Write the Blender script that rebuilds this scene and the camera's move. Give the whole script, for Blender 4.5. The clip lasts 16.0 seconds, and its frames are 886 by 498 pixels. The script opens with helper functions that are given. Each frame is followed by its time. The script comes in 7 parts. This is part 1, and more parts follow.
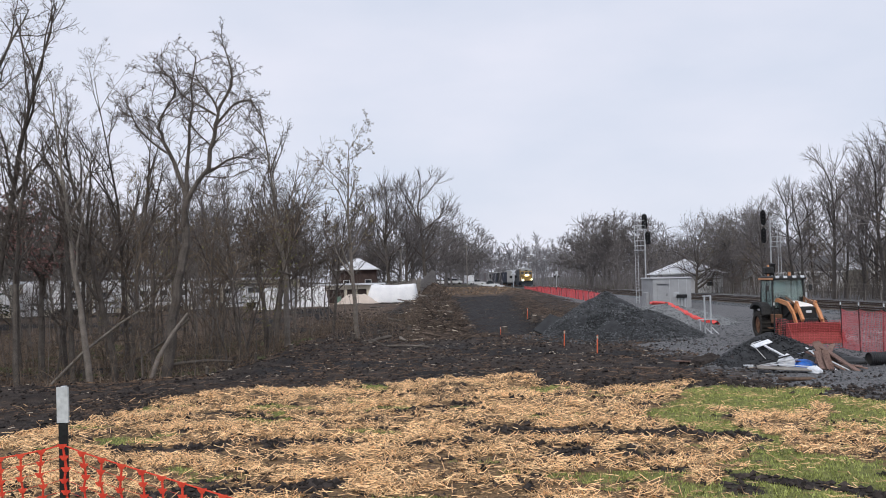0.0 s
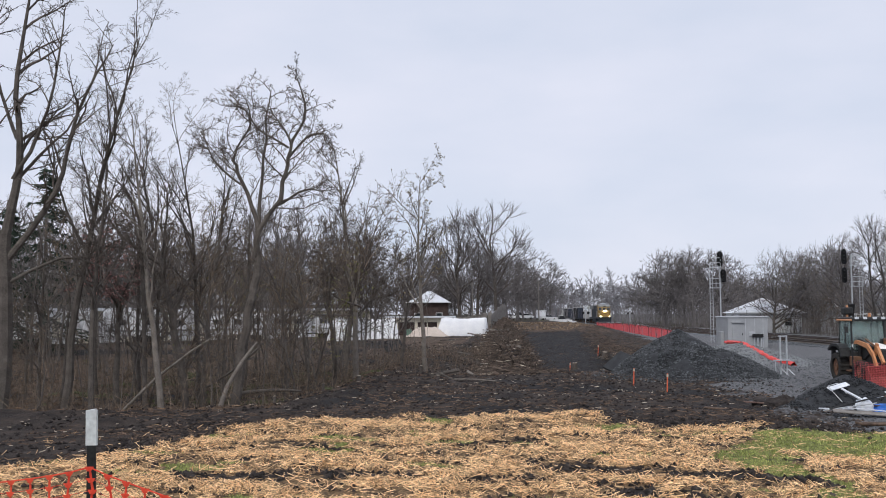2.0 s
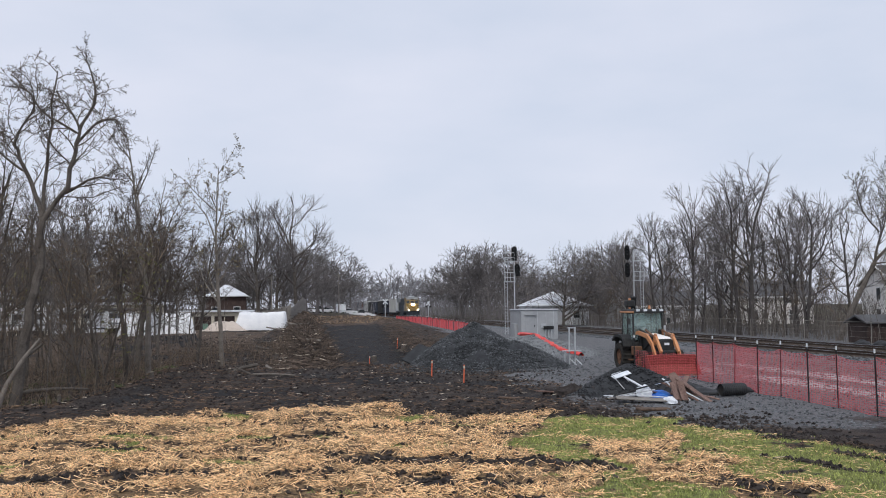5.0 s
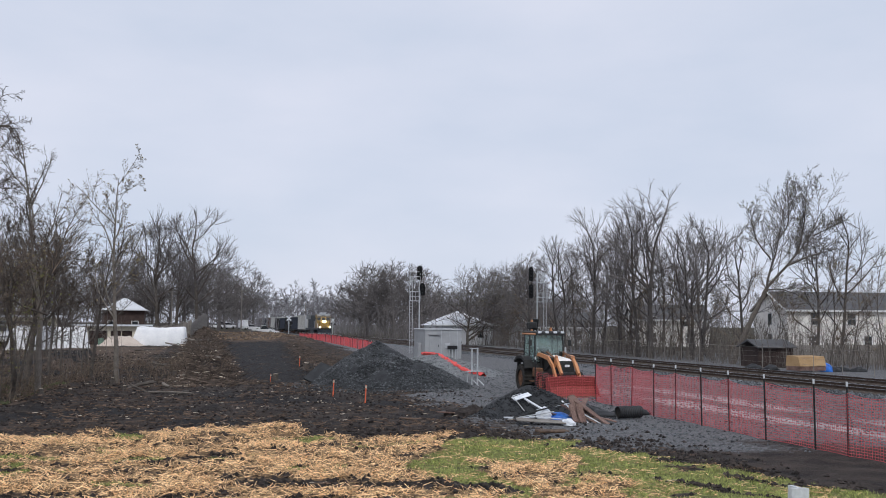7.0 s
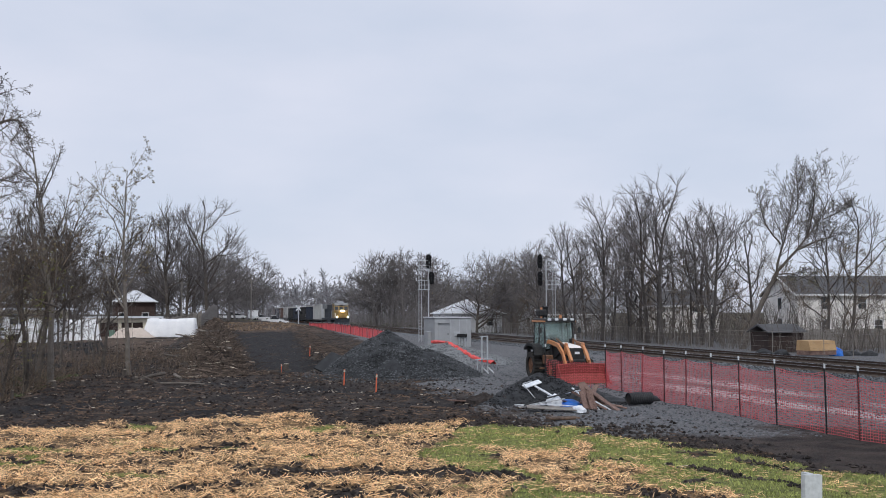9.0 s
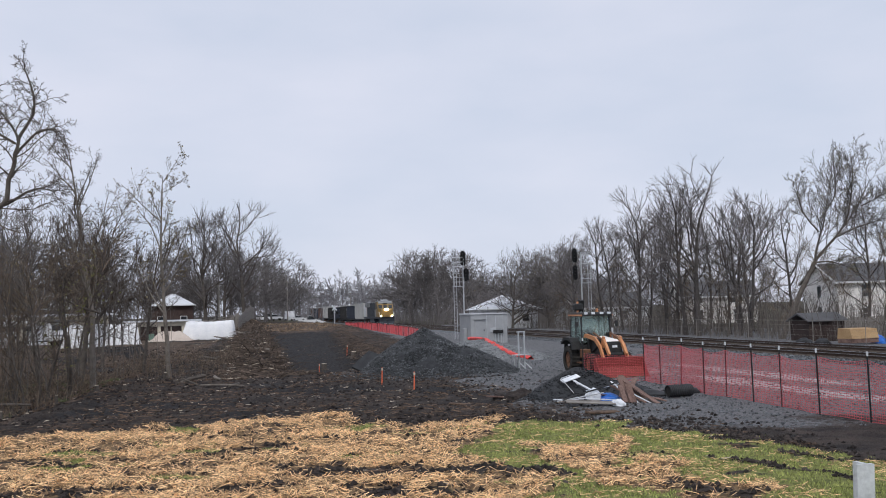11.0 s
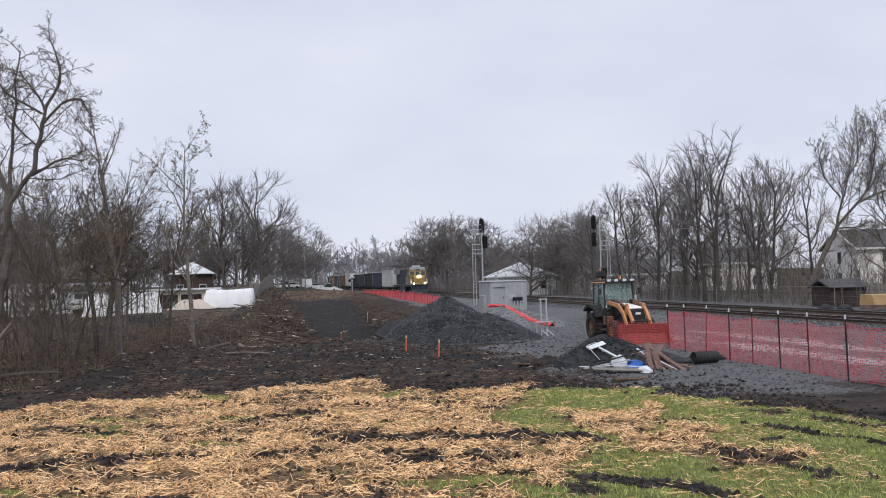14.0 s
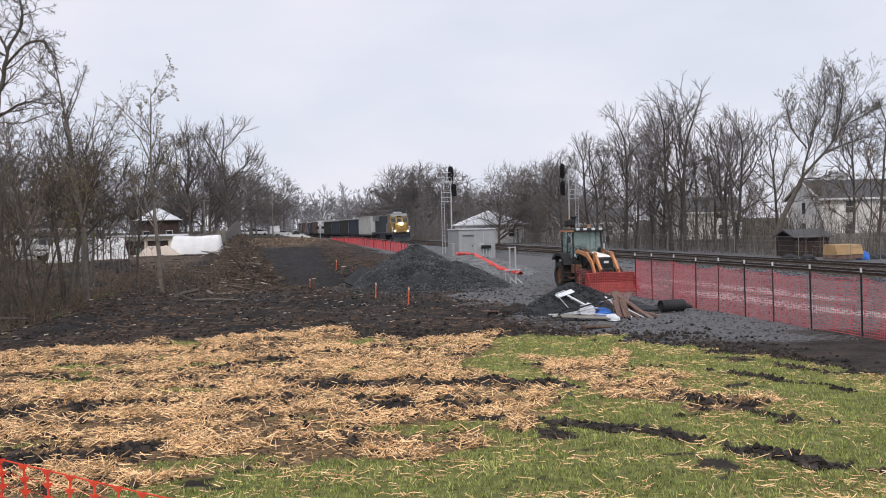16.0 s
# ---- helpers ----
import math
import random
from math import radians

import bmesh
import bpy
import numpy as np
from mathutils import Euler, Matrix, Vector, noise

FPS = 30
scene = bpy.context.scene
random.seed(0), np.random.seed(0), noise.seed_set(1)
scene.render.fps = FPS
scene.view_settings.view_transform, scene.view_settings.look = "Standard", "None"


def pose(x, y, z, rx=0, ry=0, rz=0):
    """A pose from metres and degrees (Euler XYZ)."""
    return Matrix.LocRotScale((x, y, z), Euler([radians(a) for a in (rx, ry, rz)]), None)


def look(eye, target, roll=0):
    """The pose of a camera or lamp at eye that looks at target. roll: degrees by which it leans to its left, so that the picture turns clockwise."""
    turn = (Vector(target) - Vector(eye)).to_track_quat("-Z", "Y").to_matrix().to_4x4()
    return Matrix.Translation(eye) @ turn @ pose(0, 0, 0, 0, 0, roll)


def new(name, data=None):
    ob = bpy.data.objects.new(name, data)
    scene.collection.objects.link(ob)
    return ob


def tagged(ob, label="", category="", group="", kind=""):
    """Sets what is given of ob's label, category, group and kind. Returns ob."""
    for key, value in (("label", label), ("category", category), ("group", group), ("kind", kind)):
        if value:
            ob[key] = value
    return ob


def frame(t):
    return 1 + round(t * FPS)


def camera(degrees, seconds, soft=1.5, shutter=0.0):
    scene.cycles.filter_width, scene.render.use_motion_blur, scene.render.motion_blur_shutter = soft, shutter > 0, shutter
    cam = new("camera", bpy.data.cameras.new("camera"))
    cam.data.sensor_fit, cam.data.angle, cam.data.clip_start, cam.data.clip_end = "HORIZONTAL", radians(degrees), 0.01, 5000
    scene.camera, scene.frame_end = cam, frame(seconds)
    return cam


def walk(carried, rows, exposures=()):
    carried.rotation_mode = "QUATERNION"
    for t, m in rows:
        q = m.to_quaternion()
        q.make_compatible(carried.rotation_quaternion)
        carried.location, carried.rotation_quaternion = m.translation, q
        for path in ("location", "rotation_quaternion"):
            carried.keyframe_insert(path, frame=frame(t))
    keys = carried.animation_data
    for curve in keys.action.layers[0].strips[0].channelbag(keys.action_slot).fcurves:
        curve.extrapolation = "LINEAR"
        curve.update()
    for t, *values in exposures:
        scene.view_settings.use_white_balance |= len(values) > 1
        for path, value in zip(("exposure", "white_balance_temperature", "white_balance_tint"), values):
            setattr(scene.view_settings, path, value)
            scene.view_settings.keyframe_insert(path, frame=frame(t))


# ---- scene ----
cam = camera(48.34, 16.0, 1.0)
# seconds, eye, yaw, pitch, roll
EXPOSURES = [(0, 0.04, 6500, 10), (2.5, -0.01, 6380, 10), (5, -0.05, 6350, 9), (8, -0.1, 6300, 9), (12.5, -0.07, 6380, 10), (14.5, 0.03, 6520, 10), (16, 0.09, 6700, 11)]
PATH = [
    (0.0, -0.087, -0.015, 3.203, -1.945, 1.723, 1.413),
    (0.5, -0.065, 0.001, 3.208, 0.461, 2.231, 1.271),
    (1.0, 0.049, 0.027, 3.200, 2.250, 2.730, 0.964),
    (1.5, 0.087, 0.022, 3.207, 2.993, 3.351, 0.438),
    (2.0, 0.098, 0.016, 3.190, 2.233, 3.750, 0.311),
    (2.5, 0.125, 0.010, 3.179, 0.455, 3.677, 0.532),
    (3.0, 0.106, -0.016, 3.190, -1.657, 3.355, 0.907),
    (3.5, 0.100, -0.011, 3.178, -3.885, 2.741, 1.216),
    (4.0, 0.059, 0.004, 3.173, -5.986, 2.484, 1.325),
    (4.5, 0.081, -0.015, 3.170, -7.602, 2.671, 1.119),
    (5.0, 0.076, 0.002, 3.183, -9.320, 3.300, 0.500),
    (5.2, 0.079, 0.006, 3.211, -10.119, 3.606, 0.388),
    (7.3, 0.162, 0.023, 3.268, -15.199, 4.366, -0.599),
    (7.5, 0.167, 0.020, 3.276, -15.391, 4.295, -0.709),
    (8.0, 0.143, -0.017, 3.261, -15.495, 4.037, -0.805),
    (8.5, 0.133, -0.027, 3.283, -14.948, 3.772, -0.362),
    (9.0, 0.126, -0.003, 3.268, -14.277, 3.660, 0.190),
    (11.5, 0.091, -0.018, 3.271, -11.736, 3.428, 1.561),
    (12.0, 0.084, -0.032, 3.272, -11.169, 3.045, 1.411),
    (12.5, 0.060, -0.038, 3.266, -10.548, 2.575, 1.402),
    (13.0, 0.011, -0.044, 3.260, -10.327, 2.158, 1.687),
    (13.5, -0.123, -0.033, 3.279, -10.555, 2.000, 1.852),
    (14.0, -0.278, 0.022, 3.300, -11.347, 1.635, 1.737),
    (14.5, -0.333, 0.033, 3.306, -12.091, 0.966, 1.458),
    (15.0, -0.327, 0.043, 3.311, -12.564, 0.137, 1.306),
    (15.5, -0.349, 0.042, 3.301, -12.973, -0.778, 1.223),
    (16.0, -0.363, 0.022, 3.302, -13.203, -1.440, 1.390),
]
walk(cam, [(t, pose(x, y, z, 90 + pitch, roll, yaw)) for t, x, y, z, yaw, pitch, roll in PATH], EXPOSURES)

# ---- world and sun: flat overcast afternoon ----
SUN_EL, SUN_AZ = 48, 200
world = bpy.data.worlds.new("overcast")
scene.world = world
world.use_nodes = True
wn = world.node_tree.nodes
wl = world.node_tree.links
bg = wn["Background"]
sky = wn.new("ShaderNodeTexSky")
sky.sky_type = "NISHITA"
sky.sun_disc = False
sky.sun_elevation, sky.sun_rotation = radians(SUN_EL), radians(SUN_AZ)
sky_gain = wn.new("ShaderNodeVectorMath")
sky_gain.operation = "SCALE"
sky_gain.inputs["Scale"].default_value = 0.09
wl.new(sky.outputs[0], sky_gain.inputs[0])
wco = wn.new("ShaderNodeTexCoord")
wmap = wn.new("ShaderNodeMapping")
wmap.inputs["Scale"].default_value = (1.2, 1.2, 3.2)
wl.new(wco.outputs["Generated"], wmap.inputs[0])
cloud = wn.new("ShaderNodeTexNoise")
cloud.inputs["Scale"].default_value = 2.3
cloud.inputs["Detail"].default_value = 5
cloud.inputs["Roughness"].default_value = 0.5
wl.new(wmap.outputs[0], cloud.inputs[0])
wramp = wn.new("ShaderNodeValToRGB")
wramp.color_ramp.elements[0].position, wramp.color_ramp.elements[0].color = 0.32, (0.62, 0.67, 0.79, 1)
wramp.color_ramp.elements[1].position, wramp.color_ramp.elements[1].color = 0.68, (0.76, 0.77, 0.87, 1)
wl.new(cloud.outputs[0], wramp.inputs[0])
wmix = wn.new("ShaderNodeMixRGB")
wmix.inputs[0].default_value = 0.93
wl.new(sky_gain.outputs[0], wmix.inputs[1])
wl.new(wramp.outputs[0], wmix.inputs[2])
wl.new(wmix.outputs[0], bg.inputs[0])
bg.inputs[1].default_value = 1.08

sun = new("sun", bpy.data.lights.new("sun", "SUN"))
sun.data.energy, sun.data.angle, sun.data.color = 1.5, radians(16), (1.0, 0.96, 0.9)
az, el = radians(SUN_AZ), radians(SUN_EL)
sun.matrix_world = look((60 * math.sin(az) * math.cos(el), 60 * math.cos(az) * math.cos(el), 60 * math.sin(el)), (0, 0, 0))


# ---- materials ----
def mat(name, c1, c2, scale=6.0, rough=0.85, metal=0.0, bump=0.3, fine=40.0, spec=0.3, random_tint=0.0, glow=0.0):
    """Two colours mixed by coarse and fine noise, with fine relief."""
    m = bpy.data.materials.new(name)
    m.use_nodes = True
    n, l = m.node_tree.nodes, m.node_tree.links
    b = n["Principled BSDF"]
    co = n.new("ShaderNodeTexCoord")
    a = n.new("ShaderNodeTexNoise")
    a.inputs["Scale"].default_value, a.inputs["Detail"].default_value = scale, 4
    f = n.new("ShaderNodeTexNoise")
    f.inputs["Scale"].default_value, f.inputs["Detail"].default_value = fine, 3
    l.new(co.outputs["Object"], a.inputs[0])
    l.new(co.outputs["Object"], f.inputs[0])
    add = n.new("ShaderNodeMath")
    add.operation = "MULTIPLY_ADD"
    add.inputs[1].default_value = 0.6
    l.new(f.outputs[0], add.inputs[0])
    half = n.new("ShaderNodeMath")
    half.operation = "MULTIPLY"
    half.inputs[1].default_value = 0.6
    l.new(a.outputs[0], half.inputs[0])
    l.new(half.outputs[0], add.inputs[2])
    r = n.new("ShaderNodeValToRGB")
    r.color_ramp.elements[0].position, r.color_ramp.elements[0].color = 0.42, (*c1, 1)
    r.color_ramp.elements[1].position, r.color_ramp.elements[1].color = 0.78, (*c2, 1)
    l.new(add.outputs[0], r.inputs[0])
    out = r.outputs[0]
    if random_tint:
        info = n.new("ShaderNodeNewGeometry")
        hs = n.new("ShaderNodeHueSaturation")
        mp = n.new("ShaderNodeMapRange")
        mp.inputs["To Min"].default_value, mp.inputs["To Max"].default_value = 1 - random_tint, 1 + random_tint
        l.new(info.outputs["Random Per Island"], mp.inputs[0])
        l.new(mp.outputs[0], hs.inputs["Value"])
        l.new(out, hs.inputs["Color"])
        out = hs.outputs[0]
    l.new(out, b.inputs["Base Color"])
    b.inputs["Roughness"].default_value, b.inputs["Metallic"].default_value = rough, metal
    b.inputs["Specular IOR Level"].default_value = spec
    if bump:
        bp = n.new("ShaderNodeBump")
        bp.inputs["Strength"].default_value, bp.inputs["Distance"].default_value = bump, 0.02
        l.new(add.outputs[0], bp.inputs["Height"])
        l.new(bp.outputs[0], b.inputs["Normal"])
    if glow:
        b.inputs["Emission Color"].default_value = (*c2, 1)
        b.inputs["Emission Strength"].default_value = glow
    return m


M = {}
M["bark"] = mat("bark", (0.06, 0.052, 0.046), (0.16, 0.14, 0.122), 3, 0.95, 0, 0.6, 30)
M["bark_pale"] = mat("bark_pale", (0.12, 0.105, 0.09), (0.27, 0.24, 0.21), 3, 0.95, 0, 0.6, 30)
M["twig"] = mat("twig", (0.07, 0.058, 0.05), (0.15, 0.125, 0.108), 1.5, 0.95, 0, 0, 20, random_tint=0.3)
M["twig_wood"] = mat("twig_wood", (0.10, 0.088, 0.08), (0.19, 0.168, 0.152), 1.0, 0.95, 0, 0, 12, random_tint=0.3)
# Paler than twig: haze over the far trees is put into this colour.
M["twig_far_haze"] = mat("twig_far_haze", (0.115, 0.105, 0.104), (0.195, 0.178, 0.174), 0.5, 0.95, 0, 0, 5, random_tint=0.25)
M["bark_grey"] = mat("bark_grey", (0.05, 0.045, 0.043), (0.115, 0.103, 0.097), 3, 0.95, 0, 0.6, 30)
# Palest grey: the distant wood's thicker haze is painted into the twigs.
M["twig_distant_haze"] = mat("twig_distant_haze", (0.185, 0.18, 0.192), (0.26, 0.253, 0.262), 0.5, 0.95, 0, 0, 5, random_tint=0.2)
M["bud"] = mat("bud", (0.16, 0.13, 0.07), (0.3, 0.24, 0.12), 1, 0.9, 0, 0, 8, random_tint=0.3)
M["bud_green"] = mat("bud_green", (0.13, 0.13, 0.05), (0.26, 0.25, 0.10), 1, 0.9, 0, 0, 8, random_tint=0.3)
M["bud_red"] = mat("bud_red", (0.25, 0.13, 0.12), (0.42, 0.24, 0.22), 1, 0.9, 0, 0, 8, random_tint=0.3)
M["needles"] = mat("needles", (0.018, 0.03, 0.022), (0.045, 0.065, 0.045), 2, 0.9, 0, 0, 15, random_tint=0.3)
M["brush"] = mat("brush", (0.09, 0.068, 0.052), (0.22, 0.17, 0.125), 1, 0.95, 0, 0, 10, random_tint=0.4)
M["dead_leaf"] = mat("dead_leaf", (0.09, 0.06, 0.04), (0.2, 0.13, 0.08), 2, 0.95, 0, 0, 10, random_tint=0.4)
M["straw"] = mat("straw", (0.5, 0.29, 0.14), (0.95, 0.67, 0.38), 2, 0.8, 0, 0, 12, random_tint=0.75)
M["brushwood"] = mat("brushwood", (0.03, 0.023, 0.019), (0.13, 0.098, 0.077), 2, 0.9, 0, 0, 12, random_tint=0.6)
M["chip"] = mat("chip", (0.045, 0.031, 0.023), (0.16, 0.108, 0.076), 2, 0.9, 0, 0, 12, random_tint=0.65)
M["crest"] = mat("crest", (0.10, 0.068, 0.045), (0.26, 0.19, 0.13), 2, 0.9, 0, 0, 12, random_tint=0.6)
M["chip_dark"] = mat("chip_dark", (0.014, 0.012, 0.012), (0.06, 0.048, 0.042), 2, 0.9, 0, 0, 12, random_tint=0.7)
M["chip_pale"] = mat("chip_pale", (0.4, 0.33, 0.25), (0.62, 0.54, 0.44), 2, 0.85, 0, 0, 12, random_tint=0.25)
M["grass"] = mat("grass", (0.14, 0.175, 0.045), (0.43, 0.46, 0.155), 1, 0.85, 0, 0, 8, random_tint=0.7)
M["ballast"] = mat("ballast", (0.05, 0.054, 0.06), (0.17, 0.18, 0.19), 1, 0.9, 0, 0.3, 25, random_tint=0.6)
M["gravel_stone"] = mat("gravel_stone", (0.025, 0.028, 0.031), (0.12, 0.127, 0.134), 1.2, 0.75, 0, 0.3, 18, random_tint=0.7)
M["coal_gravel"] = mat("coal_gravel", (0.014, 0.015, 0.017), (0.05, 0.053, 0.057), 4, 0.75, 0, 0.5, 18, random_tint=0.5)
M["pale_gravel"] = mat("pale_gravel", (0.13, 0.14, 0.145), (0.26, 0.27, 0.275), 1.2, 0.9, 0, 0.5, 18, random_tint=0.4)
M["rail"] = mat("rail", (0.05, 0.035, 0.028), (0.12, 0.085, 0.065), 4, 0.6, 0.6, 0.2, 30)
M["rail_top"] = mat("rail_top", (0.25, 0.25, 0.26), (0.45, 0.45, 0.47), 4, 0.35, 1.0, 0.0, 30)
M["tie"] = mat("tie", (0.05, 0.04, 0.033), (0.11, 0.09, 0.075), 3, 0.95, 0, 0.5, 20)
M["orange_net"] = mat("orange_net", (0.72, 0.055, 0.035), (0.88, 0.12, 0.06), 2, 0.55, 0, 0, 15)
M["roll_net"] = mat("roll_net", (0.58, 0.045, 0.04), (0.78, 0.09, 0.075), 2, 0.6, 0, 0.3, 15)
M["red_net"] = mat("red_net", (0.56, 0.07, 0.085), (0.74, 0.14, 0.15), 1, 0.6, 0, 0, 15)
M["post_black"] = mat("post_black", (0.012, 0.013, 0.014), (0.03, 0.032, 0.033), 8, 0.55, 0.2, 0.2, 60)
M["post_tip"] = mat("post_tip", (0.5, 0.52, 0.54), (0.72, 0.74, 0.76), 8, 0.5, 0.1, 0.2, 60)
M["galv"] = mat("galv", (0.42, 0.44, 0.46), (0.62, 0.64, 0.66), 2, 0.5, 0.35, 0.1, 40)
M["alu"] = mat("alu", (0.32, 0.33, 0.345), (0.44, 0.45, 0.46), 1.0, 0.5, 0.25, 0.05, 20)
M["signal_black"] = mat("signal_black", (0.008, 0.008, 0.009), (0.022, 0.022, 0.024), 3, 0.6, 0, 0.1, 30)
M["white"] = mat("white", (0.7, 0.71, 0.73), (0.86, 0.86, 0.86), 1.2, 0.7, 0, 0.15, 14)
M["cream"] = mat("cream", (0.55, 0.5, 0.40), (0.72, 0.66, 0.54), 0.8, 0.85, 0, 0.15, 14)
M["siding"] = mat("siding", (0.8, 0.77, 0.74), (0.9, 0.87, 0.83), 0.8, 0.8, 0, 0.1, 10)
M["shingle"] = mat("shingle", (0.06, 0.06, 0.065), (0.13, 0.13, 0.135), 0.8, 0.95, 0, 0.4, 14)
M["tin_roof"] = mat("tin_roof", (0.55, 0.57, 0.6), (0.75, 0.77, 0.8), 0.8, 0.55, 0.1, 0.1, 10)
# Near-black that paints shaded interiors as colour; also the awning's dark tarp.
M["dark_void"] = mat("dark_void", (0.015, 0.014, 0.014), (0.04, 0.036, 0.034), 2, 0.8, 0, 0.1, 10)
M["brown_wall"] = mat("brown_wall", (0.07, 0.045, 0.04), (0.13, 0.085, 0.07), 1.5, 0.9, 0, 0.3, 14)
M["shed_wall"] = mat("shed_wall", (0.03, 0.022, 0.02), (0.07, 0.05, 0.045), 1.5, 0.9, 0, 0.3, 14)
M["brick_far"] = mat("brick_far", (0.05, 0.036, 0.033), (0.10, 0.07, 0.062), 1.5, 0.9, 0, 0.3, 14)
M["fence_wood"] = mat("fence_wood", (0.16, 0.145, 0.13), (0.30, 0.28, 0.255), 1.2, 0.9, 0, 0.3, 14)
M["plywood"] = mat("plywood", (0.32, 0.2, 0.1), (0.5, 0.34, 0.18), 1.2, 0.8, 0, 0.2, 14)
M["timber"] = mat("timber", (0.10, 0.06, 0.05), (0.27, 0.18, 0.15), 2.5, 0.85, 0, 0.4, 22)
M["blue"] = mat("blue", (0.02, 0.10, 0.45), (0.05, 0.22, 0.70), 2, 0.5, 0, 0.3, 8)
M["bag_white"] = mat("bag_white", (0.62, 0.66, 0.72), (0.84, 0.86, 0.88), 3, 0.45, 0, 0.3, 10)
M["pipe_black"] = mat("pipe_black", (0.014, 0.015, 0.017), (0.04, 0.042, 0.045), 3, 0.6, 0, 0.1, 25)
M["cat_orange"] = mat("cat_orange", (0.5, 0.19, 0.075), (0.66, 0.32, 0.15), 2.5, 0.45, 0, 0.1, 20, spec=0.5)
M["machine_black"] = mat("machine_black", (0.015, 0.016, 0.017), (0.05, 0.05, 0.05), 3, 0.6, 0.1, 0.2, 25)
M["tyre"] = mat("tyre", (0.014, 0.014, 0.014), (0.05, 0.045, 0.04), 4, 0.9, 0, 0.4, 30)
M["rusty"] = mat("rusty", (0.09, 0.045, 0.03), (0.28, 0.15, 0.09), 3, 0.8, 0.2, 0.3, 25)
M["loco_yellow"] = mat("loco_yellow", (0.15, 0.095, 0.028), (0.24, 0.155, 0.048), 0.8, 0.5, 0, 0.05, 10, spec=0.5)
M["loco_blue"] = mat("loco_blue", (0.018, 0.023, 0.03), (0.05, 0.06, 0.075), 0.8, 0.6, 0, 0.05, 10)
M["loco_grey"] = mat("loco_grey", (0.16, 0.17, 0.18), (0.3, 0.31, 0.32), 0.8, 0.6, 0, 0.05, 10)
M["car_navy"] = mat("car_navy", (0.022, 0.028, 0.045), (0.05, 0.06, 0.085), 0.4, 0.75, 0, 0.1, 6)
M["car_black"] = mat("car_black", (0.02, 0.02, 0.022), (0.05, 0.048, 0.046), 0.4, 0.8, 0, 0.1, 6)
M["car_grey"] = mat("car_grey", (0.38, 0.38, 0.37), (0.52, 0.52, 0.5), 0.4, 0.75, 0, 0.1, 6)
M["car_brown"] = mat("car_brown", (0.09, 0.05, 0.04), (0.16, 0.10, 0.08), 0.4, 0.8, 0, 0.1, 6)
M["bucket_red"] = mat("bucket_red", (0.17, 0.034, 0.03), (0.30, 0.065, 0.055), 3, 0.7, 0.1, 0.2, 20)
M["tan_tarp"] = mat("tan_tarp", (0.44, 0.36, 0.3), (0.62, 0.54, 0.47), 1, 0.7, 0, 0.2, 10)
M["lamp_glow"] = mat("lamp_glow", (1.0, 0.86, 0.55), (1.0, 0.86, 0.55), 1, 0.4, 0, 0, 5, glow=60.0)
M["stake_orange"] = mat("stake_orange", (0.65, 0.12, 0.05), (0.8, 0.2, 0.09), 4, 0.7, 0, 0.1, 25)
M["paint_green"] = mat("paint_green", (0.12, 0.2, 0.15), (0.2, 0.3, 0.24), 2, 0.6, 0, 0.1, 25)
M["moss"] = mat("moss", (0.05, 0.055, 0.028), (0.11, 0.115, 0.055), 0.8, 0.95, 0, 0.3, 10, random_tint=0.3)


def glass(name, tint, rough=0.05):
    m = bpy.data.materials.new(name)
    m.use_nodes = True
    b = m.node_tree.nodes["Principled BSDF"]
    b.inputs["Base Color"].default_value = (*tint, 1)
    b.inputs["Roughness"].default_value = rough
    b.inputs["Transmission Weight"].default_value = 0.85
    b.inputs["IOR"].default_value = 1.2
    return m


M["glass"] = glass("glass", (0.72, 0.86, 0.84))
M["window_dark"] = mat("window_dark", (0.02, 0.024, 0.028), (0.05, 0.055, 0.06), 1, 0.12, 0, 0, 5, spec=0.6)


# ---- mesh helpers ----
def obj(name, verts, faces, material, parent=None, label="", smooth=False):
    me = bpy.data.meshes.new(name)
    me.from_pydata(verts, [], faces)
    me.materials.append(material)
    if smooth:
        me.polygons.foreach_set("use_smooth", [True] * len(me.polygons))
    me.update()
    ob = new(name, me)
    if parent is not None:
        ob.parent = parent
    if label:
        ob["label"] = label
    return ob


def part(name, bm, material, parent=None, label="", smooth=False):
    me = bpy.data.meshes.new(name)
    bm.to_mesh(me)
    bm.free()
    me.materials.append(material)
    if smooth:
        me.polygons.foreach_set("use_smooth", [True] * len(me.polygons))
    ob = new(name, me)
    if parent is not None:
        ob.parent = parent
    if label:
        ob["label"] = label
    return ob


def empty(name, m, label, category, group="", kind=""):
    ob = new(name)
    ob.matrix_basis = m
    ob.empty_display_size = 0.2
    return tagged(ob, label, category, group, kind)


def add_box(bm, sx, sy, sz, m=None, bevel=0.0, taper=1.0):
    """A box on its base (z from 0 to sz), centred in x and y, bevelled."""
    r = bmesh.ops.create_cube(bm, size=1.0)
    vs = r["verts"]
    for v in vs:
        k = taper if v.co.z > 0 else 1.0
        v.co = Vector((v.co.x * sx * k, v.co.y * sy * k, (v.co.z + 0.5) * sz))
    if bevel:
        es = list({e for v in vs for e in v.link_edges})
        g = bmesh.ops.bevel(bm, geom=es, offset=bevel, segments=1, affect="EDGES", profile=0.5)
        vs = list({v for v in g["verts"]} | {v for v in vs if v.is_valid})
    if m is not None:
        bmesh.ops.transform(bm, matrix=m, verts=[v for v in vs if v.is_valid])
    return bm


def box(sx, sy, sz, m=None, bevel=0.0, taper=1.0):
    return add_box(bmesh.new(), sx, sy, sz, m, bevel, taper)


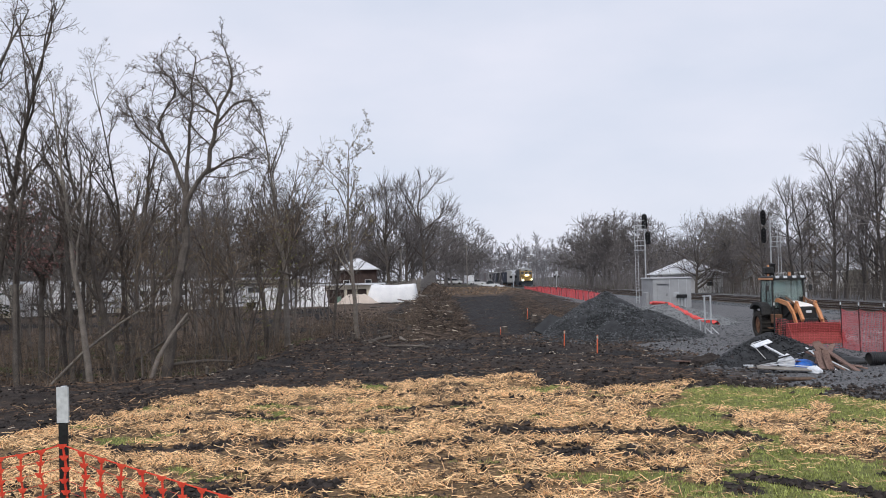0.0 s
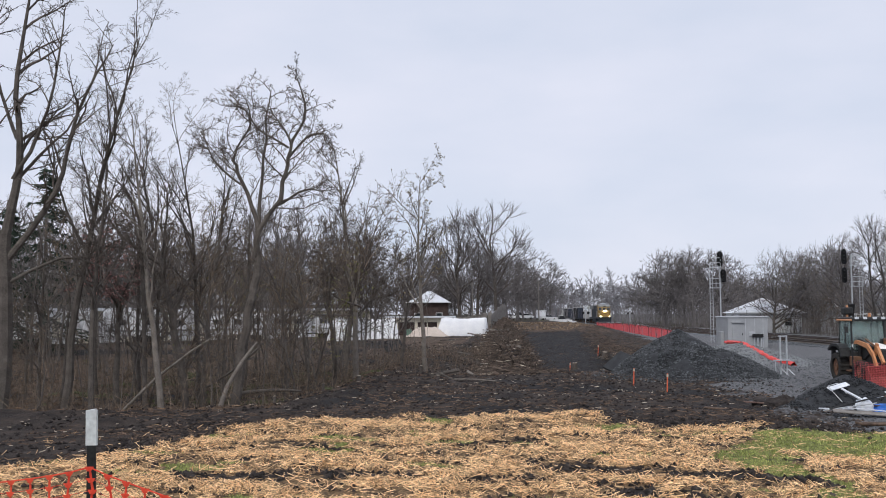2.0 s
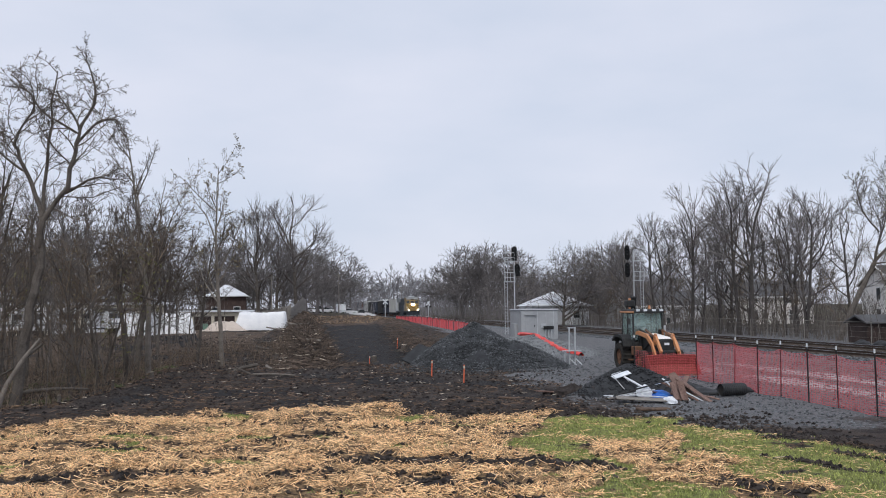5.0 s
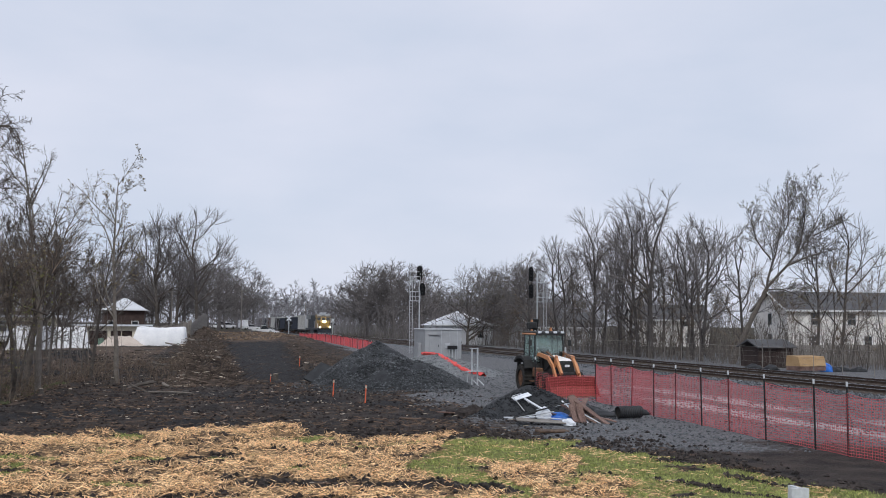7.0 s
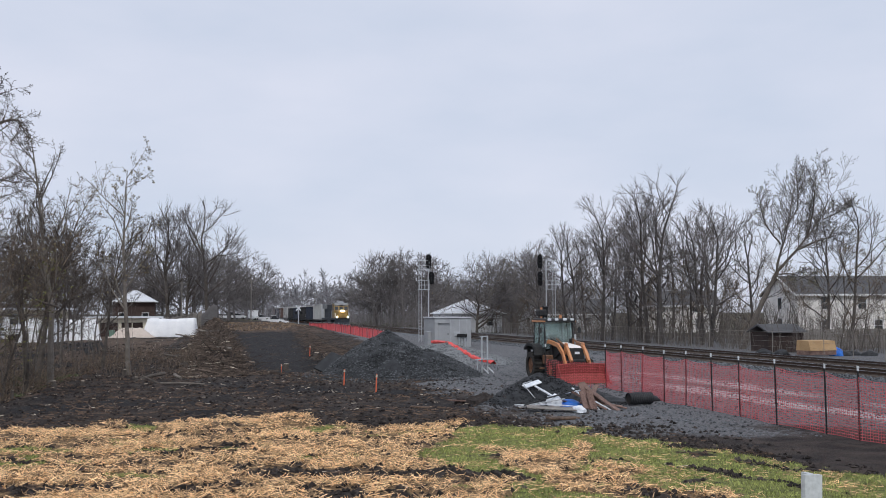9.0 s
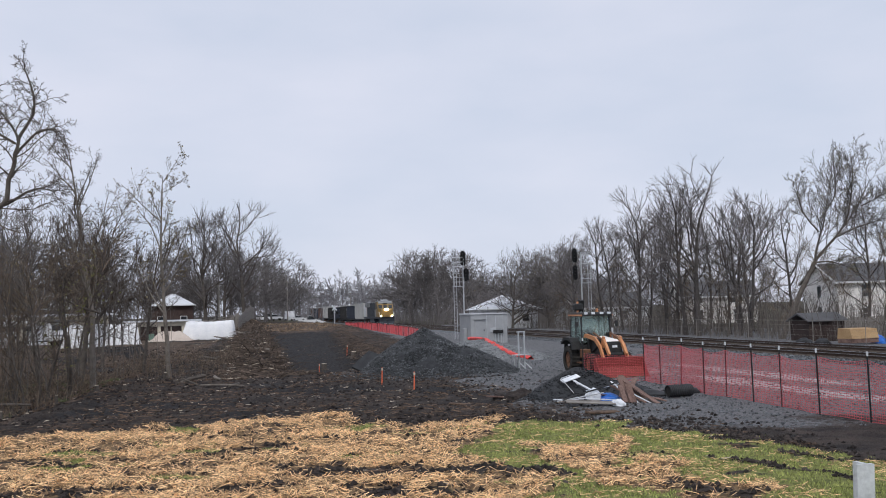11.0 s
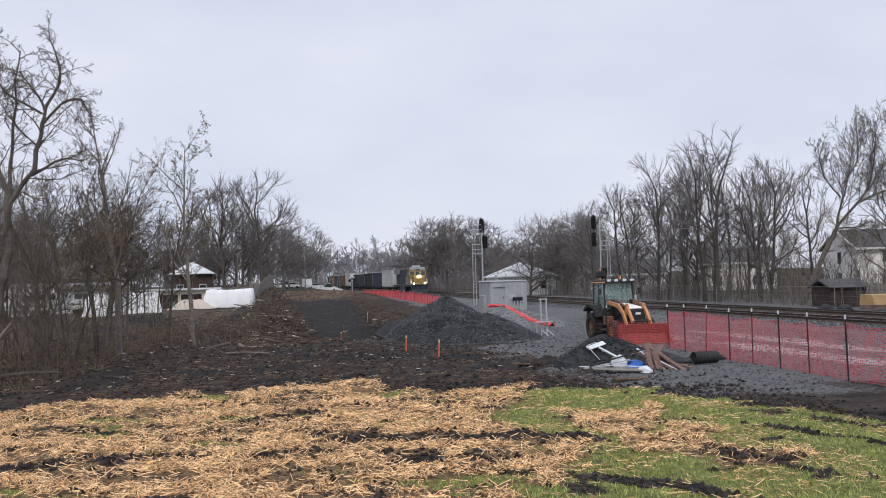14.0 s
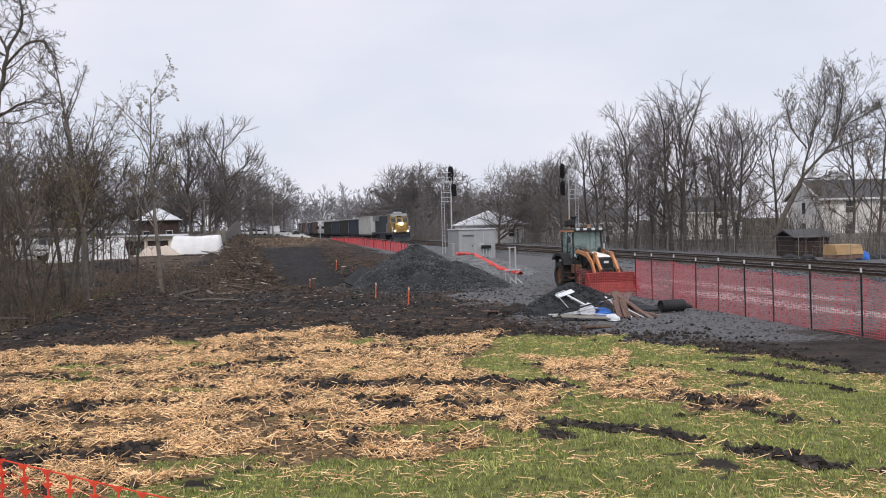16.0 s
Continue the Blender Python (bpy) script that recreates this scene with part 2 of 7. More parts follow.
def add_tube(bm, a, b, r0, r1=None, sides=8):
    a, b = Vector(a), Vector(b)
    d = b - a
    m = Matrix.Translation((a + b) / 2) @ d.to_track_quat("Z", "Y").to_matrix().to_4x4()
    bmesh.ops.create_cone(bm, cap_ends=True, segments=sides, radius1=r0, radius2=r0 if r1 is None else r1, depth=d.length, matrix=m)
    return bm


def tube(a, b, r0, r1=None, sides=8):
    return add_tube(bmesh.new(), a, b, r0, r1, sides)


def prism(outline, width, axis="x"):
    """An outline in (y, z) pushed out along x, centred."""
    bm = bmesh.new()
    k = width / 2
    a = [bm.verts.new((-k, y, z)) for y, z in outline]
    b = [bm.verts.new((k, y, z)) for y, z in outline]
    bm.faces.new(a)
    bm.faces.new(b[::-1])
    n = len(outline)
    for i in range(n):
        bm.faces.new((a[i], b[i], b[(i + 1) % n], a[(i + 1) % n]))
    bmesh.ops.recalc_face_normals(bm, faces=bm.faces)
    return bm


def ridge(x, lo, hi):
    """A smooth step from 0 at lo to 1 at hi."""
    k = min(1.0, max(0.0, (x - lo) / (hi - lo)))
    return k * k * (3 - 2 * k)


def nz(x, y, s, seed=0.0):
    return noise.noise(Vector((x * s, y * s, seed)))


# ---- the lie of the land ----
def height(x, y):
    z = 0.0
    # the bank on which the camera stands
    z += 1.55 * (1 - ridge(y, 3.0, 11.0))
    # rail bed
    if x > 20:
        z += 0.28 * ridge(x, 22, 27) * (1 - 0.6 * ridge(x, 38, 44))
    # low floor of the wood
    wood = ridge(-x, 6.0 - 0.06 * (y - 33), 10.0 - 0.06 * (y - 33)) * ridge(y, 33, 37)
    z -= 0.5 * wood * (1 - ridge(y, 68, 84))
    # heaped clearing spoil beside the tarp, the crest at the far end, and the cut dug towards it
    mid, half = 5.9 + 0.036 * (y - 60), 2.2 + 0.024 * (y - 60)
    z += 1.15 * math.exp(-((x - mid + half + 1.8) / 1.4) ** 2) * ridge(y, 54, 66) * (1 - ridge(y, 150, 185))
    z += 0.45 * math.exp(-((x - mid - half - 1.2) / 0.9) ** 2) * ridge(y, 56, 63) * (1 - ridge(y, 110, 135))
    z += 1.6 * ridge(y, 84, 145) * (1 - ridge(y, 300, 420)) * ridge(x, -1.5, 4) * (1 - ridge(x, 14, 24))
    z += 0.55 * (ridge(y, 92, 110) if x > -8 else ridge(y, 74, 88)) * (1 - ridge(x, -1, 3))
    if 50 < y < 170:
        bed_z = -1.0 + 2.45 * min(1.0, max(0.0, (y - 66) / 84))
        dug = ridge(half + 0.7 - abs(x - mid), 0.0, 1.1 + 0.01 * (y - 60)) * ridge(y, 54, 61) * (1 - ridge(y, 138, 158))
        z += dug * min(0.0, bed_z - z)
    rough = 0.05 + 0.10 * ridge(y, 22, 30) * (1 - ridge(x, 9, 15))
    z += rough * (nz(x, y, 0.45) + 0.6 * nz(x, y, 1.3, 4.0) + 0.35 * nz(x, y, 3.1, 8.0)) * (1 - 0.8 * ridge(x, 18, 24))
    return z


# ---- ground: one sheet to the horizon, fine near the camera ----
def in_poly(x, y, poly):
    inside = False
    for i in range(len(poly)):
        (x1, y1), (x2, y2) = poly[i - 1], poly[i]
        if (y1 > y) != (y2 > y) and x < (x2 - x1) * (y - y1) / (y2 - y1) + x1:
            inside = not inside
    return inside


STRAW = [(-16, 3), (-12, 17), (-9, 21.7), (-6.8, 27.4), (-5.4, 30.2), (-1.7, 31.3), (2.8, 31.2), (5.2, 28.2), (7.9, 28.4), (7.4, 26.5), (5.6, 23.0), (5.2, 20.4), (6.2, 18.4), (6.0, 17.0), (4.7, 16.1),
         (3.8, 14.4), (2.4, 13.7), (0.5, 13.4), (-2, 12.6), (-6, 8)]
STRAW_RIGHT = [(7.2, 23.6), (9.2, 23.0), (8.4, 19.8), (8.5, 17.6), (9.0, 16.4), (9.5, 15.7), (8.6, 14.9), (7.4, 15.6), (6.8, 17.2), (6.5, 19.2), (7.2, 21.6)]
GRASS = [(-30, -20), (-18, 6), (-13, 14), (-4, 14), (2, 16), (4.6, 20), (5.6, 24), (7.6, 27.4), (10.4, 26.9), (11.2, 23.8), (12.4, 20.6), (13.2, 17.4), (16, 8), (30, -20)]
MUD_SPOTS = [(-4.2, 19.8, 2.6, 0.55), (-1.0, 19.2, 2.2, 0.5), (2.3, 20.5, 1.5, 0.5), (2.9, 17.6, 1.0, 0.45), (0.4, 24.5, 1.4, 0.4), (-3.6, 24.2, 1.5, 0.35), (-3.0, 15.6, 1.6, 0.4)]
# wheel ruts torn through the lawn: runs of (x, y) with a half width
RUTS = [([(5.1, 15.3), (6.3, 14.2), (6.7, 12.7), (7.35, 11.8), (7.9, 10.9), (8.6, 9.6)], 0.2), ([(7.8, 16.8), (8.5, 15.7), (8.7, 14.4), (9.05, 13.8)], 0.18), ([(10.1, 19.6), (10.5, 17.9), (10.9, 17.2), (11.2, 16.0)], 0.14),
        ([(11.8, 19.4), (12.1, 18.0)], 0.13), ([(4.0, 19.6), (5.4, 19.7), (6.3, 18.7)], 0.42), ([(3.0, 17.7), (4.2, 17.2)], 0.24), ([(3.0, 16.5), (4.2, 16.2)], 0.15), ([(8.4, 21.0), (9.3, 20.5)], 0.12)]


def in_rut(x, y):
    for line, w in RUTS:
        for (x1, y1), (x2, y2) in zip(line, line[1:]):
            if abs(x - (x1 + x2) / 2) > 3 or abs(y - (y1 + y2) / 2) > 3:
                continue
            dx, dy = x2 - x1, y2 - y1
            t = min(1.0, max(0.0, ((x - x1) * dx + (y - y1) * dy) / (dx * dx + dy * dy)))
            if math.hypot(x - x1 - t * dx, y - y1 - t * dy) < w * (1.15 + 0.9 * nz(x, y, 1.4, 23)):
                return nz(x, y, 1.6, 24) > -0.3
    return False


def masks(x, y):
    """straw, grass and gravel at a place, 0 to 1."""
    jx, jy = x + 0.9 * nz(x, y, 0.5, 2) + 0.4 * nz(x, y, 1.9, 3), y + 1.2 * nz(x, y, 0.5, 5) + 0.5 * nz(x, y, 1.9, 6)
    s = 1.0 if (in_poly(jx, jy, STRAW) or in_poly(jx, jy, STRAW_RIGHT)) else 0.0
    g = 1.0 if in_poly(jx, jy, GRASS) else 0.0
    patch = nz(x, y * 1.6, 0.42, 11) + 0.5 * nz(x, y * 1.6, 1.3, 12)
    if g and not s and (nz(x, y * 1.5, 0.75, 81) + 0.5 * nz(x, y * 1.5, 2.2, 82)) > 0.52:
        g = 0.3
    if s and patch > 0.36:
        s = 0.25
        g = 1.0
    for cx, cy, rx, ry in MUD_SPOTS:
        k = ((jx - cx) / rx) ** 2 + ((jy - cy) / ry) ** 2
        if k < 1 and nz(x, y, 1.7, 21) > -0.35:
            s *= 0.12
            g *= 0.1
    if in_rut(x + 0.25 * nz(x, y, 1.1, 26), y + 0.3 * nz(x, y, 1.1, 27)):
        s *= 0.12
        g *= 0.1
    gravel = ridge(x - 0.25 * (nz(x, y, 0.6, 31)) * 6, 8.5, 12.0) * ridge(y + 3 * nz(x, y, 0.4, 33), 21, 28) if y < 45 else ridge(x + 2.5 * nz(x, y, 0.3, 31), 9.0 + 7 * ridge(y, 50, 64), 13.5 + 6 * ridge(y, 50, 64))
    gravel *= 1 - g
    return s, g, gravel


def axis(parts):
    out = []
    for a, b, step in parts:
        n = max(1, round((b - a) / step))
        out += [a + (b - a) * i / n for i in range(n)]
    return out + [parts[-1][1]]


gx = axis([(-900, -200, 100), (-200, -60, 10), (-60, -20, 2), (-20, -8, 0.5), (-8, 14, 0.22), (14, 16, 0.4), (16, 30, 0.8), (30, 80, 3), (80, 240, 16), (240, 1200, 120)])
gy = axis([(-300, -20, 40), (-20, 2, 2), (2, 10, 0.5), (10, 28, 0.22), (28, 34, 0.3), (34, 70, 0.6), (70, 160, 1.6), (160, 300, 6), (300, 700, 40), (700, 2500, 300)])
gverts = [(x, y, height(x, y)) for y in gy for x in gx]
nxs = len(gx)
gfaces = [(j * nxs + i, j * nxs + i + 1, (j + 1) * nxs + i + 1, (j + 1) * nxs + i) for j in range(len(gy) - 1) for i in range(nxs - 1)]
M["ground"] = bpy.data.materials.new("ground")
ground = obj("ground", gverts, gfaces, M["ground"], smooth=True)
tagged(ground, "churned dark mud with straw litter, grass and gravel patches", "ground", kind="structure")
cover = ground.data.attributes.new("cover", "FLOAT_VECTOR", "POINT")
vals = []
for x, y, z in gverts:
    vals += masks(x, y) if (-40 < x < 60 and -20 < y < 200) else ((0.0, 0.0, 1.0) if 20 < x < 40 else (0.0, 0.35, 0.0))
cover.data.foreach_set("vector", vals)


def soil(x, y):
    """Wet wheel tracks paled for sky shine, fresh black soil and brown leaf mould at a place, 0 to 1."""
    lane = math.exp(-((x - 20.6 - 0.4 * nz(x, y, 0.2, 51)) / 1.1) ** 2) + math.exp(-((x - 23.2 - 0.4 * nz(x, y, 0.2, 53)) / 0.7) ** 2)
    wet = min(1.0, lane * (0.75 + 0.9 * nz(x * 2.2, y * 0.35, 0.5, 52))) * (1 - ridge(y, 44, 58)) if 17 < x < 26 else 0.0
    black = 1.3 * ridge(2.6 + 0.024 * (y - 60) - abs(x - 5.9 - 0.036 * (y - 60)), -0.5, 0.6) * ridge(y, 56, 63) * (1 - 0.45 * ridge(y, 85, 115)) * (1 - ridge(y, 120, 140)) + 0.9 * ridge(nz(x, y * 1.6, 0.16, 55), -0.05, 0.3) * ridge(y, 28, 34) * (1 - ridge(x, 8, 12))
    mould = 1.0 if (x < wood_edge(y) + 0.6 and y > 33.2) or (118 < y < 160 and x < 16) else 0.0
    return max(0.0, wet), min(1.0, black), mould


def wood_edge(y):
    return -7.2 + 0.075 * (y - 35) if y > 40 else -7.6


earth = ground.data.attributes.new("earth", "FLOAT_VECTOR", "POINT")
vals = []
for x, y, z in gverts:
    vals += soil(x, y) if (-60 < x < 60 and -20 < y < 200) else (0.0, 0.0, 0.0)
earth.data.foreach_set("vector", vals)


def ground_material(m):
    m.use_nodes = True
    n, l = m.node_tree.nodes, m.node_tree.links
    b = n["Principled BSDF"]
    b.inputs["Roughness"].default_value = 0.9
    b.inputs["Specular IOR Level"].default_value = 0.25
    co = n.new("ShaderNodeTexCoord")
    at = n.new("ShaderNodeAttribute")
    at.attribute_name = "cover"
    sep = n.new("ShaderNodeSeparateXYZ")
    l.new(at.outputs["Vector"], sep.inputs[0])

    at2 = n.new("ShaderNodeAttribute")
    at2.attribute_name = "earth"
    sep2 = n.new("ShaderNodeSeparateXYZ")
    l.new(at2.outputs["Vector"], sep2.inputs[0])

    def noisy(scale, detail, lo, hi, c1, c2, stretch=None):
        t = n.new("ShaderNodeTexNoise")
        t.inputs["Scale"].default_value, t.inputs["Detail"].default_value, t.inputs["Roughness"].default_value = scale, detail, 0.65
        if stretch:
            mp = n.new("ShaderNodeMapping")
            mp.inputs["Scale"].default_value = stretch
            l.new(co.outputs["Object"], mp.inputs[0])
            l.new(mp.outputs[0], t.inputs[0])
        else:
            l.new(co.outputs["Object"], t.inputs[0])
        r = n.new("ShaderNodeValToRGB")
        r.color_ramp.elements[0].position, r.color_ramp.elements[0].color = lo, (*c1, 1)
        r.color_ramp.elements[1].position, r.color_ramp.elements[1].color = hi, (*c2, 1)
        l.new(t.outputs[0], r.inputs[0])
        return r.outputs[0], t.outputs[0]

    mud, h1 = noisy(1.1, 8, 0.34, 0.70, (0.012, 0.010, 0.0095), (0.078, 0.06, 0.05))
    straw, h2 = noisy(9, 6, 0.34, 0.66, (0.025, 0.018, 0.013), (0.40, 0.26, 0.135), (1, 2.2, 1))
    grass, h3 = noisy(5, 6, 0.3, 0.7, (0.055, 0.062, 0.022), (0.30, 0.32, 0.10))
    gravel, h4 = noisy(13, 9, 0.32, 0.66, (0.032, 0.033, 0.036), (0.235, 0.236, 0.243))
    edge, _ = noisy(4, 5, 0.3, 0.7, (0, 0, 0), (1, 1, 1))

    def blend(a, bcol, mask):
        s = n.new("ShaderNodeMath")
        s.operation = "MULTIPLY_ADD"
        s.inputs[1].default_value = 0.5
        s.inputs[2].default_value = -0.25
        l.new(edge, s.inputs[0])
        ad = n.new("ShaderNodeMath")
        ad.operation = "ADD"
        l.new(mask, ad.inputs[0])
        l.new(s.outputs[0], ad.inputs[1])
        mr = n.new("ShaderNodeMapRange")
        mr.inputs["From Min"].default_value, mr.inputs["From Max"].default_value = 0.35, 0.65
        l.new(ad.outputs[0], mr.inputs[0])
        mx = n.new("ShaderNodeMixRGB")
        l.new(mr.outputs[0], mx.inputs[0])
        l.new(a, mx.inputs[1])
        l.new(bcol, mx.inputs[2])
        return mx.outputs[0]

    black, _ = noisy(2.5, 6, 0.3, 0.7, (0.010, 0.010, 0.011), (0.034, 0.031, 0.031))
    mould, _ = noisy(3.0, 7, 0.3, 0.7, (0.035, 0.026, 0.02), (0.15, 0.105, 0.075))
    # Pale ramp: the sky's reflection on the wet tracks is painted as colour.
    wet, _ = noisy(3.0, 6, 0.3, 0.7, (0.26, 0.25, 0.25), (0.5, 0.49, 0.48), (1, 0.3, 1))
    c = blend(mud, mould, sep2.outputs[2])
    c = blend(c, black, sep2.outputs[1])
    c = blend(c, gravel, sep.outputs[2])
    c = blend(c, wet, sep2.outputs[0])
    c = blend(c, grass, sep.outputs[1])
    c = blend(c, straw, sep.outputs[0])
    l.new(c, b.inputs["Base Color"])
    bp = n.new("ShaderNodeBump")
    bp.inputs["Strength"].default_value, bp.inputs["Distance"].default_value = 0.9, 0.08
    mixh = n.new("ShaderNodeMath")
    mixh.operation = "ADD"
    l.new(h1, mixh.inputs[0])
    l.new(h2, mixh.inputs[1])
    l.new(mixh.outputs[0], bp.inputs["Height"])
    l.new(bp.outputs[0], b.inputs["Normal"])


ground_material(M["ground"])


# ---- litter: straw, chips, grass, stones (each kind one loose mass) ----
def scatter(name, label, category, material, n, area, keep, shape, seed):
    """n small pieces over area, kept where keep(x, y) says, each made by shape(rng, x, y, z)."""
    rng = random.Random(seed)
    verts, faces = [], []
    x0, x1, y0, y1 = area
    made = 0
    while made < n:
        made += 1
        # denser close by: y falls off with distance
        y = y0 + (y1 - y0) * rng.random() ** 1.25
        x = x0 + (x1 - x0) * rng.random()
        if not keep(x, y, rng):
            continue
        vs, fs = shape(rng, x, y, height(x, y))
        k = len(verts)
        verts += vs
        faces += [tuple(i + k for i in f) for f in fs]
    ob = obj(name, verts, faces, material)
    return tagged(ob, label, category, kind="stuff")


def stalk(lo, hi, w, lift):
    def make(rng, x, y, z):
        a, ln = rng.uniform(0, math.tau), rng.uniform(lo, hi)
        dx, dy = math.cos(a) * ln / 2, math.sin(a) * ln / 2
        px, py = -math.sin(a) * w, math.cos(a) * w
        z0 = z + lift * rng.random() ** 2 + 0.008
        z1 = z + lift * rng.random() ** 2 + 0.008
        vs = [(x - dx - px, y - dy - py, z0), (x - dx + px, y - dy + py, z0), (x - dx, y - dy, z0 + 1.6 * w), (x + dx - px, y + dy - py, z1), (x + dx + px, y + dy + py, z1), (x + dx, y + dy, z1 + 1.6 * w)]
        return vs, [(0, 3, 5, 2), (2, 5, 4, 1)]
    return make


def chunk(lo, hi, flat=0.5):
    def make(rng, x, y, z):
        s = rng.uniform(lo, hi)
        vs = []
        for sx, sy, sz in ((1, 0, 0), (-1, 0, 0), (0, 1, 0), (0, -1, 0), (0, 0, 1), (0, 0, -1)):
            k = s * rng.uniform(0.6, 1.2)
            vs.append((x + sx * k + rng.uniform(-.3, .3) * s, y + sy * k + rng.uniform(-.3, .3) * s, z + sz * k * flat + 0.3 * s * flat))
        return vs, [(0, 2, 4), (2, 1, 4), (1, 3, 4), (3, 0, 4), (2, 0, 5), (1, 2, 5), (3, 1, 5), (0, 3, 5)]
    return make


def stick(lo, hi, w):
    def make(rng, x, y, z):
        a, ln, ww = rng.uniform(0, math.tau), rng.uniform(lo, hi), w * rng.uniform(0.5, 1.4)
        d = Vector((math.cos(a), math.sin(a), rng.uniform(-0.15, 0.3))) * ln / 2
        p = Vector((-math.sin(a), math.cos(a), 0)) * ww
        c = Vector((x, y, z + 0.02 + abs(d.z) * 0.8))
        u = Vector((0, 0, ww))
        vs = [c - d - p, c - d + p, c - d + u * 1.5, c + d - p * 0.6, c + d + p * 0.6, c + d + u]
        return [tuple(v) for v in vs], [(0, 1, 2), (3, 5, 4), (0, 3, 4, 1), (1, 4, 5, 2), (2, 5, 3, 0)]
    return make


def blade(lo, hi):
    def make(rng, x, y, z):
        vs, fs = [], []
        for _ in range(3):
            a, h = rng.uniform(0, math.tau), rng.uniform(lo, hi)
            bx, by = x + rng.uniform(-.08, .08), y + rng.uniform(-.08, .08)
            w = 0.008
            lx, ly = math.cos(a) * h * 0.6, math.sin(a) * h * 0.6
            k = len(vs)
            vs += [(bx - w, by, z - 0.01), (bx + w, by, z - 0.01), (bx + lx, by + ly, z + h)]
            fs.append((k, k + 1, k + 2))
        return vs, fs
    return make


def on_straw(x, y, rng):
    clump = 0.33 + 1.5 * nz(x, y * 1.5, 0.55, 61) + 1.3 * nz(x, y * 1.4, 1.9, 62) + 0.5 * nz(x, y, 5.0, 63)
    return (masks(x, y)[0] > 0.6 and rng.random() < max(0.06, clump)) or rng.random() < 0.006 * (y < 28)


def in_cut(x, y):
    return y > 57 and abs(x - 5.9 - 0.036 * (y - 60)) < 2.3 + 0.024 * (y - 60)


def on_mud(x, y, rng):
    if in_cut(x, y) and rng.random() < 0.93:
        return False
    s, g, gr = masks(x, y)
    return s < 0.5 and g < 0.5 and gr < rng.random()


def on_grass(x, y, rng):
    s, g, gr = masks(x, y)
    return g > 0.5 and s < 0.5


def on_gravel(x, y, rng):
    return masks(x, y)[2] > rng.random() * 0.8 + 0.1


scatter("straw_mulch", "loose golden straw spread over bare soil", "straw", M["straw"], 230000, (-12, 9.5, 10, 32), on_straw, stalk(0.05, 0.26, 0.006, 0.14), 1)
scatter("wood_chips", "brown wood chips and shredded bark on mud", "wood chips", M["chip"], 34000, (-12, 13, 20, 90), lambda x, y, r: on_mud(x, y, r) and r.random() < 0.45 + 1.6 * nz(x, y * 1.8, 0.22, 56), stick(0.05, 0.32, 0.013), 2)
scatter("dark_chips", "dark clods and rotten bark on mud", "clods", M["chip_dark"], 24000, (-14, 14, 14, 100), lambda x, y, r: on_mud(x, y, r) or (r.random() < 0.4 and max(masks(x, y)[:2]) < 0.5 and not in_cut(x, y)), chunk(0.025, 0.09, 0.7), 3)
scatter("pale_splinters", "pale fresh splinters of cut wood", "splinters", M["chip_pale"], 1900, (-14, 12, 18, 105), on_mud, stick(0.04, 0.22, 0.011), 4)
scatter("grass_blades", "short green lawn grass with thin spots", "grass", M["grass"], 85000, (-13, 14, 9, 31), on_grass, blade(0.025, 0.075), 5)
scatter("loose_gravel", "dark grey crushed stone on the ground", "gravel", M["ballast"], 15000, (8, 26, 16, 70), on_gravel, chunk(0.02, 0.06, 0.7), 6)
scatter("straw_wisps", "single straws blown over grass", "straw", M["straw"], 42000, (-6, 13, 9, 29), lambda x, y, r: on_grass(x, y, r) and r.random() < 0.22 + 1.3 * nz(x, y * 1.5, 0.7, 71) + 0.5 * nz(x, y, 2.3, 72), stalk(0.05, 0.2, 0.0042, 0.06), 7)
scatter("mud_clods", "wet black clods of turned soil", "clods", M["chip_dark"], 26000, (-9, 13, 10, 30), lambda x, y, r: masks(x, y)[0] < 0.3 and masks(x, y)[1] < 0.3 and masks(x, y)[2] < r.random(), chunk(0.02, 0.085, 0.8), 8)
# Dark sticks added to stand for shadowed gaps between the straws.
scatter("straw_shadow_sticks", "brown twigs mixed into straw mulch as shade between straws", "twigs", M["chip"], 13000, (-12, 9, 10, 31), lambda x, y, r: masks(x, y)[0] > 0.6, stick(0.06, 0.3, 0.010), 9)


scatter("brushwood", "tangled brown brushwood left by the clearing", "brushwood", M["brushwood"], 6500, (-2.5, 5.5, 52, 130), lambda x, y, r: r.random() < math.exp(-((x - 1.7 - 0.012 * (y - 60)) / 1.7) ** 2), stick(0.4, 1.7, 0.026), 42)
scatter("bank_splinters", "pale broken branch ends on the spoil bank", "splinters", M["chip_pale"], 420, (-1.5, 5.0, 52, 125), lambda x, y, r: r.random() < math.exp(-((x - 1.8 - 0.012 * (y - 60)) / 1.6) ** 2), stick(0.3, 1.0, 0.03), 46)
scatter("bank_clods", "brown lumps of soil and root on the spoil bank", "clods", M["brushwood"], 2600, (-2.0, 5.2, 52, 130), lambda x, y, r: r.random() < math.exp(-((x - 1.7 - 0.012 * (y - 60)) / 1.7) ** 2), chunk(0.06, 0.22, 0.8), 47)
scatter("crest_rubble", "brown rubble and broken wood along the far crest", "rubble", M["crest"], 1500, (1.0, 15, 132, 165), lambda x, y, r: r.random() < 0.8, chunk(0.06, 0.22, 0.7), 48)
scatter("brushwood_rim", "torn roots and sticks along the cut", "brushwood", M["brushwood"], 2600, (8.0, 14, 55, 112), lambda x, y, r: abs(x - 9.4 - 0.06 * (y - 60)) < 1.6 * r.random() + 0.3, stick(0.3, 1.2, 0.018), 43)


